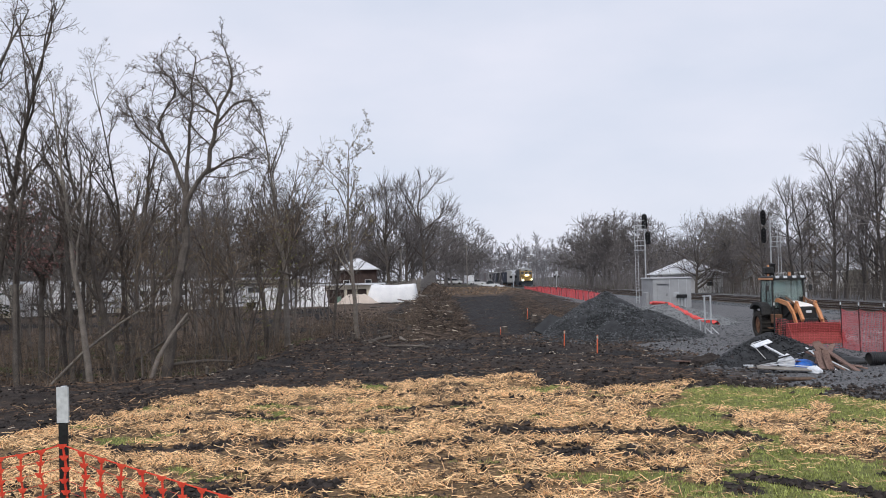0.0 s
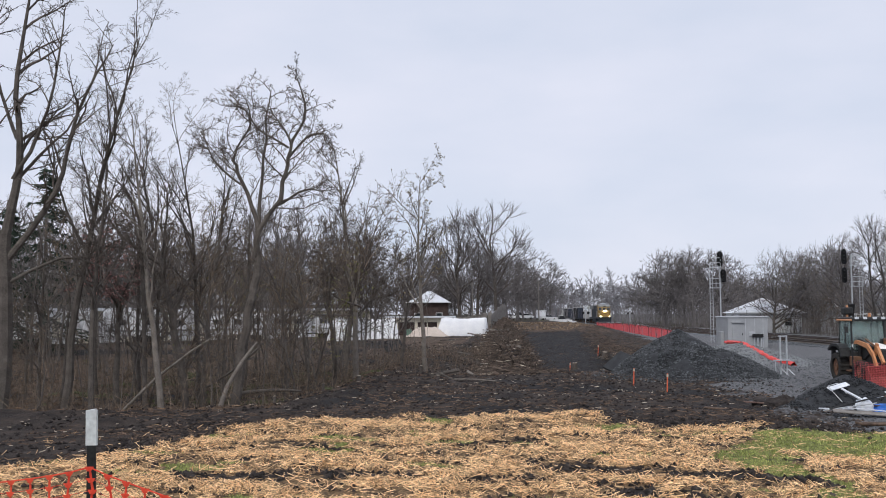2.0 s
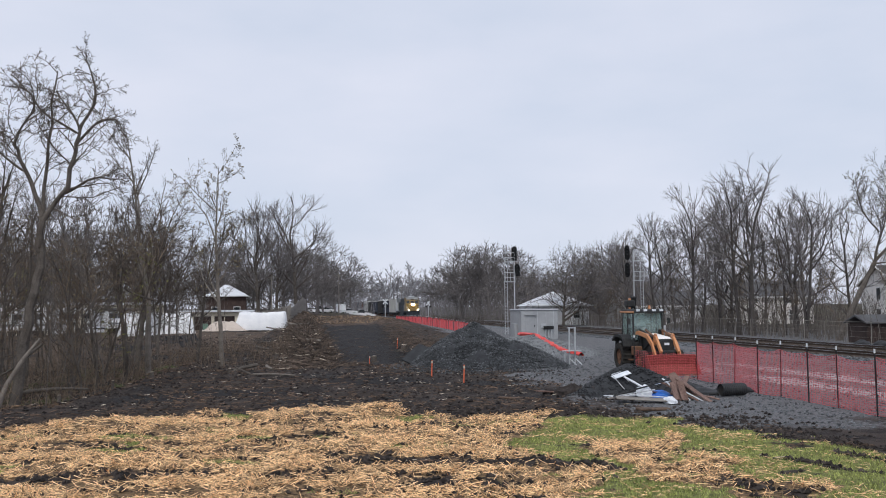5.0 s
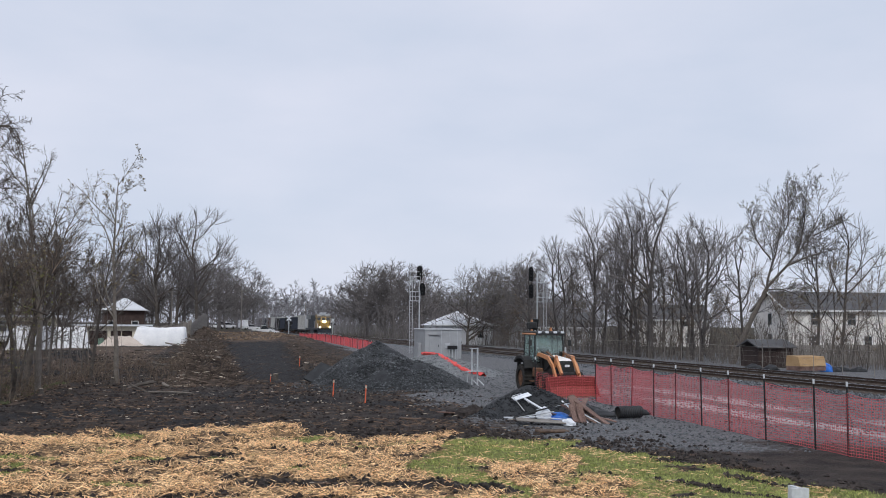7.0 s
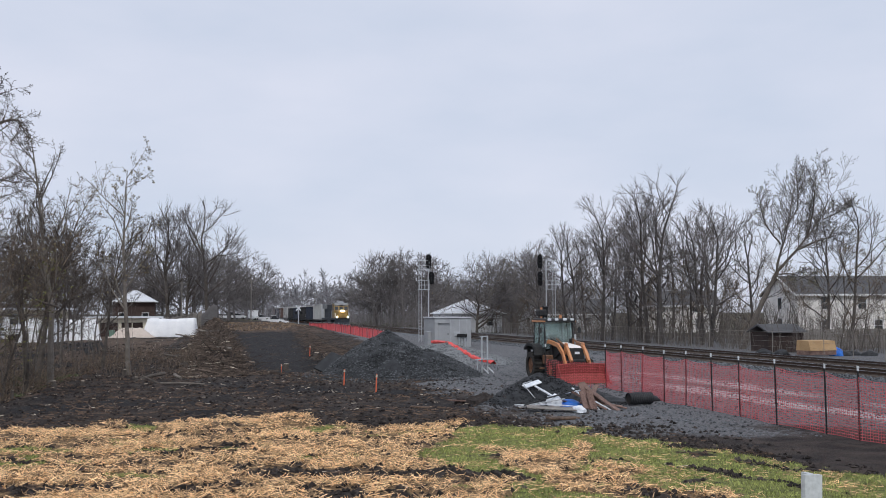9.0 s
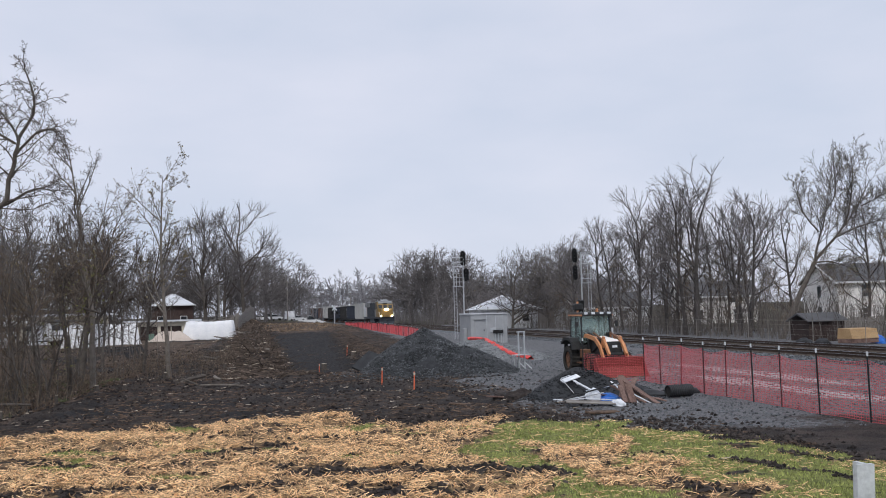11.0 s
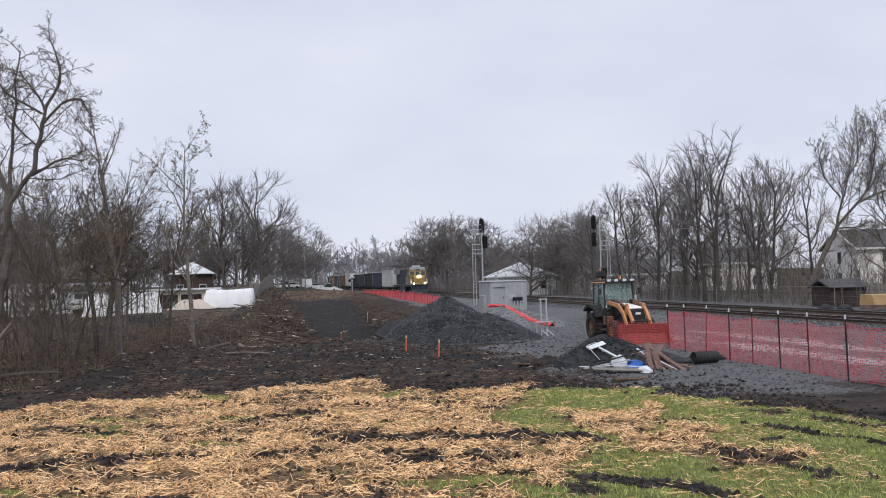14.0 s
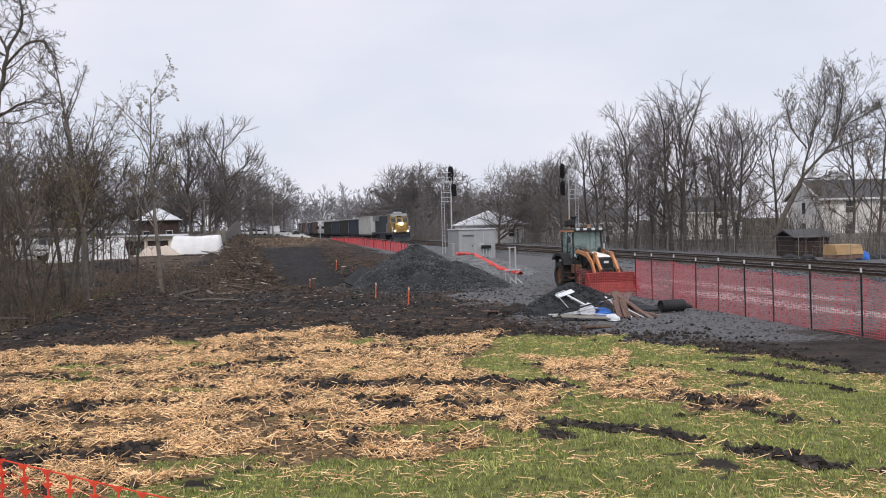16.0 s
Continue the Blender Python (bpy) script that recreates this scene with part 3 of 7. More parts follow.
scatter("straw_clods", "dark crumbs of soil showing through the straw", "clods", M["chip_dark"], 8000, (-12, 9.5, 10, 32), lambda x, y, r: masks(x, y)[0] > 0.5 and nz(x, y * 1.4, 0.9, 64) > r.uniform(-0.2, 0.35), chunk(0.03, 0.09, 1.0), 44)
scatter("crest_sticks", "broken sticks and bark on the far mud", "sticks", M["brushwood"], 3500, (3, 18, 70, 150), on_mud, stick(0.2, 0.9, 0.02), 45)


# ---- trees ----
class Wood:
    """Gathers tapered tubes by kind."""

    def __init__(self):
        self.v = {"trunk": [], "crown": [], "bud": []}
        self.f = {"trunk": [], "crown": [], "bud": []}

    def limb(self, kind, pts, radii, sides):
        v, f = self.v[kind], self.f[kind]
        base = len(v)
        d = (pts[-1] - pts[0]).normalized()
        u = d.orthogonal().normalized()
        w = d.cross(u)
        ring = [(math.cos(math.tau * k / sides), math.sin(math.tau * k / sides)) for k in range(sides)]
        for p, r in zip(pts, radii):
            for c, s in ring:
                v.append((p.x + (u.x * c + w.x * s) * r, p.y + (u.y * c + w.y * s) * r, p.z + (u.z * c + w.z * s) * r))
        for j in range(len(pts) - 1):
            for k in range(sides):
                a, b = base + j * sides + k, base + j * sides + (k + 1) % sides
                f.append((a, b, b + sides, a + sides))

    def leaf(self, p, s, rng):
        v, f = self.v["bud"], self.f["bud"]
        k = len(v)
        for _ in range(3):
            v.append((p.x + rng.uniform(-s, s), p.y + rng.uniform(-s, s), p.z + rng.uniform(-s, s)))
        f.append((k, k + 1, k + 2))


def grow(wood, rng, st, p, d, length, r, lvl):
    segs = st["segs"][lvl]
    wob = st["wobble"][lvl]
    pts, radii = [p.copy()], [r]
    dirs = [d.copy()]
    tip = st["tip"] if lvl else st.get("top", 0.25)
    for i in range(segs):
        d = (d + Vector((rng.gauss(0, wob), rng.gauss(0, wob), rng.gauss(0, wob))) + Vector((0, 0, st["lift"][lvl]))).normalized()
        p = p + d * (length / segs)
        pts.append(p.copy())
        dirs.append(d.copy())
        radii.append(max(st["min_r"], r * (1 - (1 - tip) * (i + 1) / segs)))
    kind = "trunk" if lvl < st.get("trunk_levels", 2) else "crown"
    wood.limb(kind, pts, radii, st["sides"][lvl])
    last = lvl + 1 >= len(st["kids"]) + 1
    if last:
        if st.get("buds") and rng.random() < st["buds"]:
            wood.leaf(pts[-1], st.get("bud_size", 0.05), rng)
            wood.leaf(pts[len(pts) // 2], st.get("bud_size", 0.05), rng)
        return
    spawn(wood, rng, st, pts, dirs, radii, length, r, lvl, segs)


def spawn(wood, rng, st, pts, dirs, radii, length, r, lvl, segs):
    kids = st["kids"][lvl]
    lo = st["from"][lvl]
    for k in range(kids):
        t = lo + (1 - lo) * (k + rng.random()) / kids
        t = min(0.999, t)
        i = min(segs - 1, int(t * segs))
        fr = t * segs - i
        q = pts[i].lerp(pts[i + 1], fr)
        ang = radians(st["angle"][lvl] + rng.gauss(0, 11))
        side = dirs[i + 1].orthogonal().normalized()
        side.rotate(Matrix.Rotation(rng.uniform(0, math.tau), 3, dirs[i + 1]))
        nd = (dirs[i + 1] * math.cos(ang) + side * math.sin(ang)).normalized()
        shape = st["shape"][lvl]
        scale = (1 - shape * (t - lo) / (1 - lo + 1e-6)) * rng.uniform(0.65, 1.2)
        rr = min(radii[i] * 0.72, r * st["thin"][lvl])
        grow(wood, rng, st, q, nd, length * st["ratio"][lvl] * scale, rr, lvl + 1)


STYLES = {
    # slender wood-edge tree, few steep branches
    "slender": dict(segs=[10, 6, 4, 2, 1], wobble=[0.06, 0.10, 0.13, 0.12, 0.1], lift=[0.03, 0.07, 0.04, 0.02, 0.0], kids=[13, 6, 5, 5], angle=[34, 40, 42, 44], ratio=[0.33, 0.42, 0.5, 0.5], shape=[0.5, 0.45, 0.4, 0.3],
                    thin=[0.4, 0.45, 0.5, 0.5], sides=[8, 5, 3, 3, 3], tip=0.22, min_r=0.006, top=0.1, **{"from": [0.3, 0.2, 0.15, 0.1]}),
    # forked, twisting tree with a tangled crown
    "gnarled": dict(segs=[6, 8, 6, 4, 2], wobble=[0.07, 0.17, 0.26, 0.3, 0.3], lift=[0.02, 0.05, 0.0, -0.01, 0.0], kids=[5, 10, 7, 5], angle=[26, 48, 52, 50], ratio=[0.95, 0.33, 0.42, 0.45], shape=[0.15, 0.3, 0.4, 0.3],
                    thin=[0.6, 0.35, 0.5, 0.5], sides=[9, 7, 4, 3, 3], tip=0.28, min_r=0.007, top=0.5, **{"from": [0.72, 0.25, 0.1, 0.1]}),
    # broad field tree, fan of rising limbs
    "fan": dict(segs=[5, 7, 5, 3, 1], wobble=[0.04, 0.06, 0.09, 0.10, 0.1], lift=[0.02, 0.05, 0.05, 0.03, 0.02], kids=[15, 9, 7, 6], angle=[38, 36, 38, 40], ratio=[0.95, 0.42, 0.46, 0.5], shape=[0.45, 0.35, 0.35, 0.3],
                thin=[0.27, 0.34, 0.5, 0.5], sides=[8, 5, 3, 3, 3], tip=0.12, min_r=0.011, top=0.35, **{"from": [0.30, 0.2, 0.12, 0.1]}),
    # young understorey tree
    "sapling": dict(segs=[6, 4, 2, 1], wobble=[0.13, 0.16, 0.2, 0.2], lift=[0.04, 0.05, 0.03, 0.0], kids=[13, 6, 4], angle=[40, 44, 44], ratio=[0.4, 0.46, 0.5], shape=[0.45, 0.4, 0.3],
                    thin=[0.4, 0.5, 0.5], sides=[5, 3, 3, 3], tip=0.2, min_r=0.005, top=0.15, trunk_levels=1, **{"from": [0.15, 0.12, 0.1]}),
}


def to_meshes(w, k=1.0):
    out = {}
    for kind in ("trunk", "crown", "bud"):
        if not w.f[kind]:
            continue
        me = bpy.data.meshes.new(kind)
        me.from_pydata([(x * k, y * k, z * k) for x, y, z in w.v[kind]], [], w.f[kind])
        me.update()
        out[kind] = me
    return out


def tree_limbs(seed, limbs, style, **change):
    """A tree grown on chosen main limbs, each a run of (x, z) with its radius at both ends."""
    st = dict(STYLES[style])
    st.update(change)
    rng = random.Random(seed)
    w = Wood()
    for n, (run_xz, r0, r1, ybend) in enumerate(limbs):
        raw = [Vector((x, ybend * i + rng.uniform(-0.06, 0.06), z)) for i, (x, z) in enumerate(run_xz)]
        pts = []
        for i in range(len(raw) - 1):
            p0, p1, p2, p3 = raw[max(0, i - 1)], raw[i], raw[i + 1], raw[min(len(raw) - 1, i + 2)]
            for s in range(4):
                t = s / 4
                pts.append(0.5 * ((2 * p1) + (p2 - p0) * t + (2 * p0 - 5 * p1 + 4 * p2 - p3) * t * t + (3 * p1 - p0 - 3 * p2 + p3) * t ** 3))
        pts.append(raw[-1])
        pts = [p + Vector((rng.gauss(0, 0.03), rng.gauss(0, 0.03), 0)) if i else p for i, p in enumerate(pts)]
        segs = len(pts) - 1
        radii = [r0 + (r1 - r0) * i / segs for i in range(segs + 1)]
        dirs = [(pts[min(segs, i + 1)] - pts[max(0, i - 1)]).normalized() for i in range(segs + 1)]
        w.limb("trunk", pts, radii, 8)
        if n:
            length = sum((pts[i + 1] - pts[i]).length for i in range(segs))
            spawn(w, rng, st, pts, dirs, radii, max(3.5, length), r0, 1, segs)
    return to_meshes(w)


def broom(seed, h, r, width, low=0.2, limbs=4, levels=6, min_r=0.012, rise=0.10, lean=(0, 0), spread=1.0, twigs=3, buds=0.0, bud_size=0.07, stems=0.35):
    """A tree of forking limbs inside an egg-shaped crown, ending in sprays of fine twigs."""
    rng = random.Random(seed)
    w = Wood()
    zc, rz, rx = h * (0.5 + low * 0.45), h * (0.5 - low * 0.45), width / 2

    def inside(p):
        k = (p.z - zc) / rz
        return (p.x ** 2 + p.y ** 2) / (rx * rx * (1.0 if k > 0 else 1.15)) + k * k < 1.0

    def turned(d, deg):
        side = d.orthogonal().normalized()
        side.rotate(Matrix.Rotation(rng.uniform(0, math.tau), 3, d))
        return (d * math.cos(radians(deg)) + side * math.sin(radians(deg))).normalized()

    def spray(p, d, ln, n):
        for _ in range(n):
            e = turned((d + Vector((0, 0, rise * 2))).normalized(), rng.uniform(8, 42) * spread)
            q = p + e * ln * rng.uniform(0.5, 1.15)
            w.limb("crown", [p, q], [min_r, min_r * 0.55], 3)
            if buds and rng.random() < buds:
                w.leaf(q, bud_size, rng)

    def fork(p, d, ln, rad, lvl):
        n = 3 if lvl < 3 else 2
        pts, radii = [p], [max(min_r, rad)]
        for i in range(n):
            d = (d + Vector((rng.gauss(0, 0.10), rng.gauss(0, 0.10), rng.gauss(0, 0.06) + rise))).normalized()
            pts.append(pts[-1] + d * ln / n)
            radii.append(max(min_r, rad * (1 - 0.22 * (i + 1) / n)))
        w.limb("trunk" if lvl < 3 else "crown", pts, radii, 6 if lvl < 2 else 4 if lvl < 3 else 3)
        p = pts[-1]
        if lvl >= 2:
            spray(pts[1], d, max(0.4, ln * 0.7), 2)
        if lvl >= levels or not inside(p):
            spray(p, d, max(0.35, ln * 0.8), twigs)
            return
        fork(p, turned(d, rng.uniform(6, 20) * spread), ln * rng.uniform(0.76, 0.92), rad * 0.76, lvl + 1)
        fork(p, turned(d, rng.uniform(28, 56) * spread), ln * rng.uniform(0.7, 0.92), rad * 0.6, lvl + 1)
        if rng.random() < 0.3:
            fork(p, turned(d, rng.uniform(20, 50) * spread), ln * rng.uniform(0.6, 0.8), rad * 0.5, lvl + 1)

    d = Vector((lean[0], lean[1], 1)).normalized()
    trunk = [Vector((0, 0, -0.3))]
    top = h * (low + stems)
    for i in range(6):
        d = (d + Vector((rng.gauss(0, 0.04), rng.gauss(0, 0.04), 0.03))).normalized()
        trunk.append(trunk[-1] + d * (top + 0.3) / 6)
    radii = [r * (1.15 if i == 0 else 1 - 0.5 * i / 6) for i in range(7)]
    w.limb("trunk", trunk, radii, 8)
    fork(trunk[-1], d, h * (1 - low - stems) * 0.36, r * 0.5, 1)
    for k in range(limbs):
        t = (low + stems * (k + rng.random()) / limbs) / (low + stems) * 6
        i = min(5, int(t))
        q = trunk[i].lerp(trunk[i + 1], t - i)
        fork(q, turned(d, rng.uniform(36, 64) * spread), (h * 0.035 + rx * 0.3) * rng.uniform(0.8, 1.2), r * 0.42, 1)
    tall = max(v[2] for v in w.v["crown"])
    return to_meshes(w, h / tall)


def tree_kind(style, seed, h, r, lean=(0, 0), **change):
    """The meshes of one tree: trunk with its limbs, crown of twigs, and buds where it has them."""
    st = dict(STYLES[style])
    st.update(change)
    rng = random.Random(seed)
    w = Wood()
    d = Vector((lean[0], lean[1], 1)).normalized()
    bare = {"slender": 1.0, "gnarled": 0.42, "fan": 0.5, "sapling": 1.0}[style]
    grow(w, rng, st, Vector((0, 0, -0.3)), d, h * bare, r, 0)
    top = max(max(v[2] for v in w.v["trunk"]), max(v[2] for v in w.v["crown"]))
    return to_meshes(w, h / top)


def plant(meshes, x, y, turn, scale, bark, twig, bud, label, name="tree", group="", wide=1.0):
    lean = 8.0 if name == "sapling" else 3.5 if group == "wood trees" else 0.0
    root = empty(name, pose(x, y, height(x, y), lean * math.sin(x * 91.7), lean * math.sin(y * 57.3 + x), 0) @ pose(0, 0, 0, 0, 0, turn) @ Matrix.Diagonal((scale * wide, scale * wide, scale, 1)), label, "tree", group)
    for kind, material in (("trunk", bark), ("crown", twig), ("bud", bud)):
        if kind not in meshes:
            continue
        me = meshes[kind]
        if not me.materials:
            me.materials.append(material)
        ob = new({"bud": "budding"}.get(kind, kind), me)
        ob.parent = root
        if kind == "bud":
            ob["kind"] = "stuff"
    return root


B, BP, TW, TF, TD = M["bark"], M["bark_pale"], M["twig"], M["twig_far_haze"], M["twig_distant_haze"]
# edge of the wood, tree by tree: style, seed, height, radius, lean, x, y, turn
EDGE = [
    ("slender", 11, 13.4, 0.15, (-0.03, 0), -11.6, 36.0, 20, BP, "tall thin pale-barked bare tree at the wood's edge"),
    ("slender", 12, 12.3, 0.17, (-0.04, 0), -11.3, 38.0, 80, B, "bare tree with several steep dark stems"),
    ("slender", 17, 11.6, 0.13, (0.05, 0), -10.9, 38.6, 200, B, "bare tree with several steep dark stems"),
    ("slender", 13, 14.0, 0.12, (0.01, 0), -11.9, 42.0, 140, B, "very thin bare tree with a whip-like top"),
    ("slender", 15, 14.2, 0.19, (0.0, 0), -6.55, 52.0, 10, BP, "grey-barked bare tree with a tall straight stem"),
    ("slender", 16, 12.6, 0.16, (-0.05, 0), -3.0, 55.0, 60, BP, "slender bare tree with a broken-barked stem and buds"),
    ("slender", 18, 12.2, 0.14, (0.04, 0), -14.2, 36.0, 100, B, "bare leaning tree with crooked branches"),
    ("slender", 20, 17.0, 0.2, (0.05, 0), -15.7, 37.0, 50, B, "tall bare tree with a strong dark stem"),
    ("gnarled", 21, 8.4, 0.11, (0.25, 0), -15.2, 41.0, 90, B, "small leaning tree with reddish buds"),
    ("fan", 22, 10.2, 0.16, (0.1, 0), -8.0, 58.0, 15, B, "bare tree with low spreading limbs"),
    ("slender", 23, 10.0, 0.12, (-0.08, 0), -4.8, 60.0, 75, B, "slim bare tree behind the spoil bank"),
    ("gnarled", 25, 7.6, 0.10, (-0.2, 0), -7.4, 50.0, 130, B, "bent bare tree with drooping broken limbs"),
    ("slender", 26, 11.5, 0.15, (0.08, 0), -20.5, 36.0, 10, B, "bare tree with crooked dark stem"),
    ("gnarled", 27, 11.0, 0.2, (0.05, 0), -24.0, 40.0, 10, B, "forked bare tree deep in the wood"),
]
for style, seed, h, r, lean, x, y, turn, bark, label in EDGE:
    extra = dict(buds=0.5, bud_size=0.06) if seed in (16, 21) else {}
    meshes = tree_kind(style, seed, h, r, lean, **extra)
    plant(meshes, x, y, turn if style != "gnarled" or seed != 24 else 0, 1.0, bark, TW, M["bud_red"] if seed == 21 else M["bud"], label)

hero = tree_limbs(24, [([(0, -0.3), (0.35, 2.0), (0.75, 4.2), (0.96, 5.8)], 0.2, 0.14, 0), ([(0.96, 5.7), (0.85, 7.3), (0.13, 9.1), (0.0, 10.0), (0.6, 11.1), (-0.3, 12.2)], 0.10, 0.02, 0.1),
                       ([(0.92, 5.6), (1.05, 6.8), (1.8, 8.0), (2.13, 9.3), (2.2, 10.3), (1.5, 11.4)], 0.125, 0.03, -0.1), ([(2.15, 9.6), (2.8, 10.4), (3.5, 10.5), (3.7, 9.8)], 0.07, 0.02, 0.05),
                       ([(2.2, 10.1), (2.8, 11.4), (2.4, 12.7)], 0.07, 0.02, -0.08), ([(0.96, 6.6), (1.1, 9.6), (1.35, 12.3)], 0.08, 0.02, 0.16), ([(1.7, 7.8), (2.8, 8.4), (3.4, 8.3)], 0.06, 0.02, 0.1),
                       ([(0.3, 8.6), (-0.8, 9.6), (-1.2, 10.8)], 0.05, 0.015, -0.1), ([(2.1, 10.0), (0.9, 10.8), (0.4, 12.0)], 0.05, 0.015, -0.1)], "gnarled", kids=[5, 12, 8, 6], thin=[0.6, 0.28, 0.5, 0.5], wobble=[0.07, 0.17, 0.22, 0.2, 0.15])
plant(hero, -9.3, 37.0, 0, 1.0, B, TW, M["bud"], "forked bare tree with a dense twisting crown")
big = tree_limbs(19, [([(0, -0.3), (0.1, 3), (0.0, 6.5)], 0.30, 0.24, 0), ([(0.0, 6.2), (0.5, 9), (0.3, 12.5), (0.8, 16.5)], 0.2, 0.03, 0.05), ([(0, 6.0), (-1.2, 8.5), (-1.8, 12), (-1.6, 15.5)], 0.17, 0.03, -0.1),
                      ([(0.1, 5.5), (1.8, 8), (2.6, 11), (3.8, 13.6)], 0.14, 0.02, 0.1), ([(0.3, 8.5), (1.6, 11), (2.2, 14.8)], 0.09, 0.02, -0.1), ([(-0.5, 7.4), (-2.6, 9.4), (-3.6, 12.5)], 0.1, 0.02, 0.1),
                      ([(0.0, 4.6), (2.2, 5.6), (3.8, 5.2)], 0.08, 0.02, 0.1), ([(0.4, 10), (-0.5, 12.5), (-0.6, 15)], 0.08, 0.02, 0.1)], "gnarled", kids=[5, 11, 6, 5], wobble=[0.07, 0.12, 0.18, 0.22, 0.2], angle=[26, 42, 46, 48])
plant(big, -17.4, 35.5, 0, 1.0, B, TW, M["bud"], "large dark bare tree with spreading limbs")

# fill of the wood: shared kinds, turned and scaled
fill = [broom(40 + i, 11.0, 0.12, 4.6, 0.2, 6, 4, 0.009, 0.09, (0.04 * (i - 1), 0), 1.0, 4, stems=0.5) for i in range(5)]
sap = [tree_kind("sapling", 60 + i, 5.0, 0.045, (0.08 * (i - 2), 0)) for i in range(5)]
sap_bud = [tree_kind("sapling", 70 + i, 6.0, 0.05, (0.05, 0), buds=0.6, bud_size=0.06) for i in range(2)]
rng = random.Random(5)


for i in range(80):
    y = rng.uniform(38, 100)
    x = wood_edge(y) - 2.0 - rng.random() ** 1.2 * (10 + 0.32 * y)
    if y > 88 and x > -14:
        continue
    plant(fill[i % 5], x, y, rng.uniform(0, 360), rng.uniform(0.5, 1.0), B, M["twig_wood"], M["bud"], "thin bare woodland tree with grey-brown bark", group="wood trees")
for i in range(36):
    y = rng.uniform(34.5, 70)
    x = wood_edge(y) - 0.4 - rng.random() * (6 + 0.3 * y)
    if rng.random() < 0.22:
        plant(sap_bud[i % 2], x, y, rng.uniform(0, 360), rng.uniform(0.6, 1.25), B, M["brush"], M["bud_green"], "young bare tree with swelling yellowish buds", "sapling", "saplings")
    else:
        plant(sap[i % 5], x, y, rng.uniform(0, 360), rng.uniform(0.5, 1.5), B, M["brush"], M["bud"], "thin leafless sapling in the undergrowth", "sapling", "saplings")


tall_sap = [tree_kind("sapling", 76 + i, 9.0, 0.06, (0.04, 0), kids=[15, 6, 5], buds=0.25, bud_size=0.05, ratio=[0.26, 0.5, 0.5], **{"from": [0.5, 0.12, 0.1]}) for i in range(3)]
for i in range(20):
    y = rng.uniform(38, 66)
    x = wood_edge(y) - 0.8 - rng.random() * 0.22 * y
    plant(tall_sap[i % 3], x, y, rng.uniform(0, 360), rng.uniform(0.75, 1.2), B, M["brush"], M["bud"], "thin young tree with fine brown twigs", "sapling", "saplings")


def brush(name, label, material, n, area, keep, hmin, hmax, seed, arch=0.5, twigs=3, thick=1.0):
    """Tangled stems in one mass."""
    rng = random.Random(seed)
    w = Wood()
    for _ in range(n):
        x, y = rng.uniform(*area[:2]), rng.uniform(*area[2:])
        if not keep(x, y, rng):
            continue
        z = height(x, y) - 0.05
        h = hmin + (hmax - hmin) * rng.random() ** 1.8
        a = rng.uniform(0, math.tau)
        out = Vector((math.cos(a), math.sin(a), 0)) * rng.uniform(0.05, arch) * h
        p0 = Vector((x, y, z))
        pts = [p0, p0 + Vector((0, 0, h * 0.45)) + out * 0.25, p0 + Vector((0, 0, h * 0.8)) + out * 0.65, p0 + Vector((0, 0, h * rng.uniform(0.75, 1.0))) + out * 1.15]
        r = rng.uniform(0.006, 0.016) * thick
        w.limb("crown", pts, [r, r * 0.8, r * 0.55, r * 0.3], 3)
        for _ in range(twigs):
            q = pts[rng.randrange(1, 3)].lerp(pts[2], rng.random())
            e = q + Vector((rng.uniform(-.3, .3), rng.uniform(-.3, .3), rng.uniform(0, .4))) * h * 0.6
            w.limb("crown", [q, q.lerp(e, 0.5) + Vector((0, 0, 0.04 * h)), e], [r * 0.5, r * 0.4, r * 0.25], 3)
    ob = obj(name, w.v["crown"], w.f["crown"], material)
    return tagged(ob, label, "undergrowth", kind="stuff")


def in_wood(x, y, rng):
    return x < wood_edge(y) + 0.3 and y > 33.6


brush("undergrowth", "dense brown tangle of leafless brush and briars", M["brush"], 5200, (-34, -4, 33.5, 66), in_wood, 0.25, 1.35, 31, 1.5, 3, 1.1)
brush("undergrowth_tall", "grey-brown thicket of thin tall stems", M["twig_wood"], 520, (-40, -4, 36, 84), in_wood, 2.5, 9.5, 32, 0.35, 10, 1.2)
brush("bank_brush", "brown brambles on the spoil bank", M["brush"], 700, (-6, 1.5, 50, 84), lambda x, y, r: x < 0.5 + 0.03 * (y - 60) and y > 52, 0.3, 1.1, 33, 0.9)
scatter("leaf_litter", "brown dead leaves on the wood floor", "leaf litter", M["dead_leaf"], 12000, (-30, -4, 33, 62), in_wood, chunk(0.03, 0.10, 0.4), 34)
scatter("moss_tufts", "olive green mossy tufts on the wood floor", "ground cover", M["moss"], 3000, (-20, -4, 40, 62), lambda x, y, r: in_wood(x, y, r) and nz(x, y, 0.3, 77) > 0.05, chunk(0.06, 0.2, 0.6), 35)


brush("bank_roots", "torn roots and broken branches along the spoil bank", M["brushwood"], 1500, (-1.5, 5.5, 54, 125), lambda x, y, r: r.random() < math.exp(-((x - 2.0 - 0.014 * (y - 60)) / 1.5) ** 2), 0.25, 1.0, 40, 2.2, 3, 2.4)


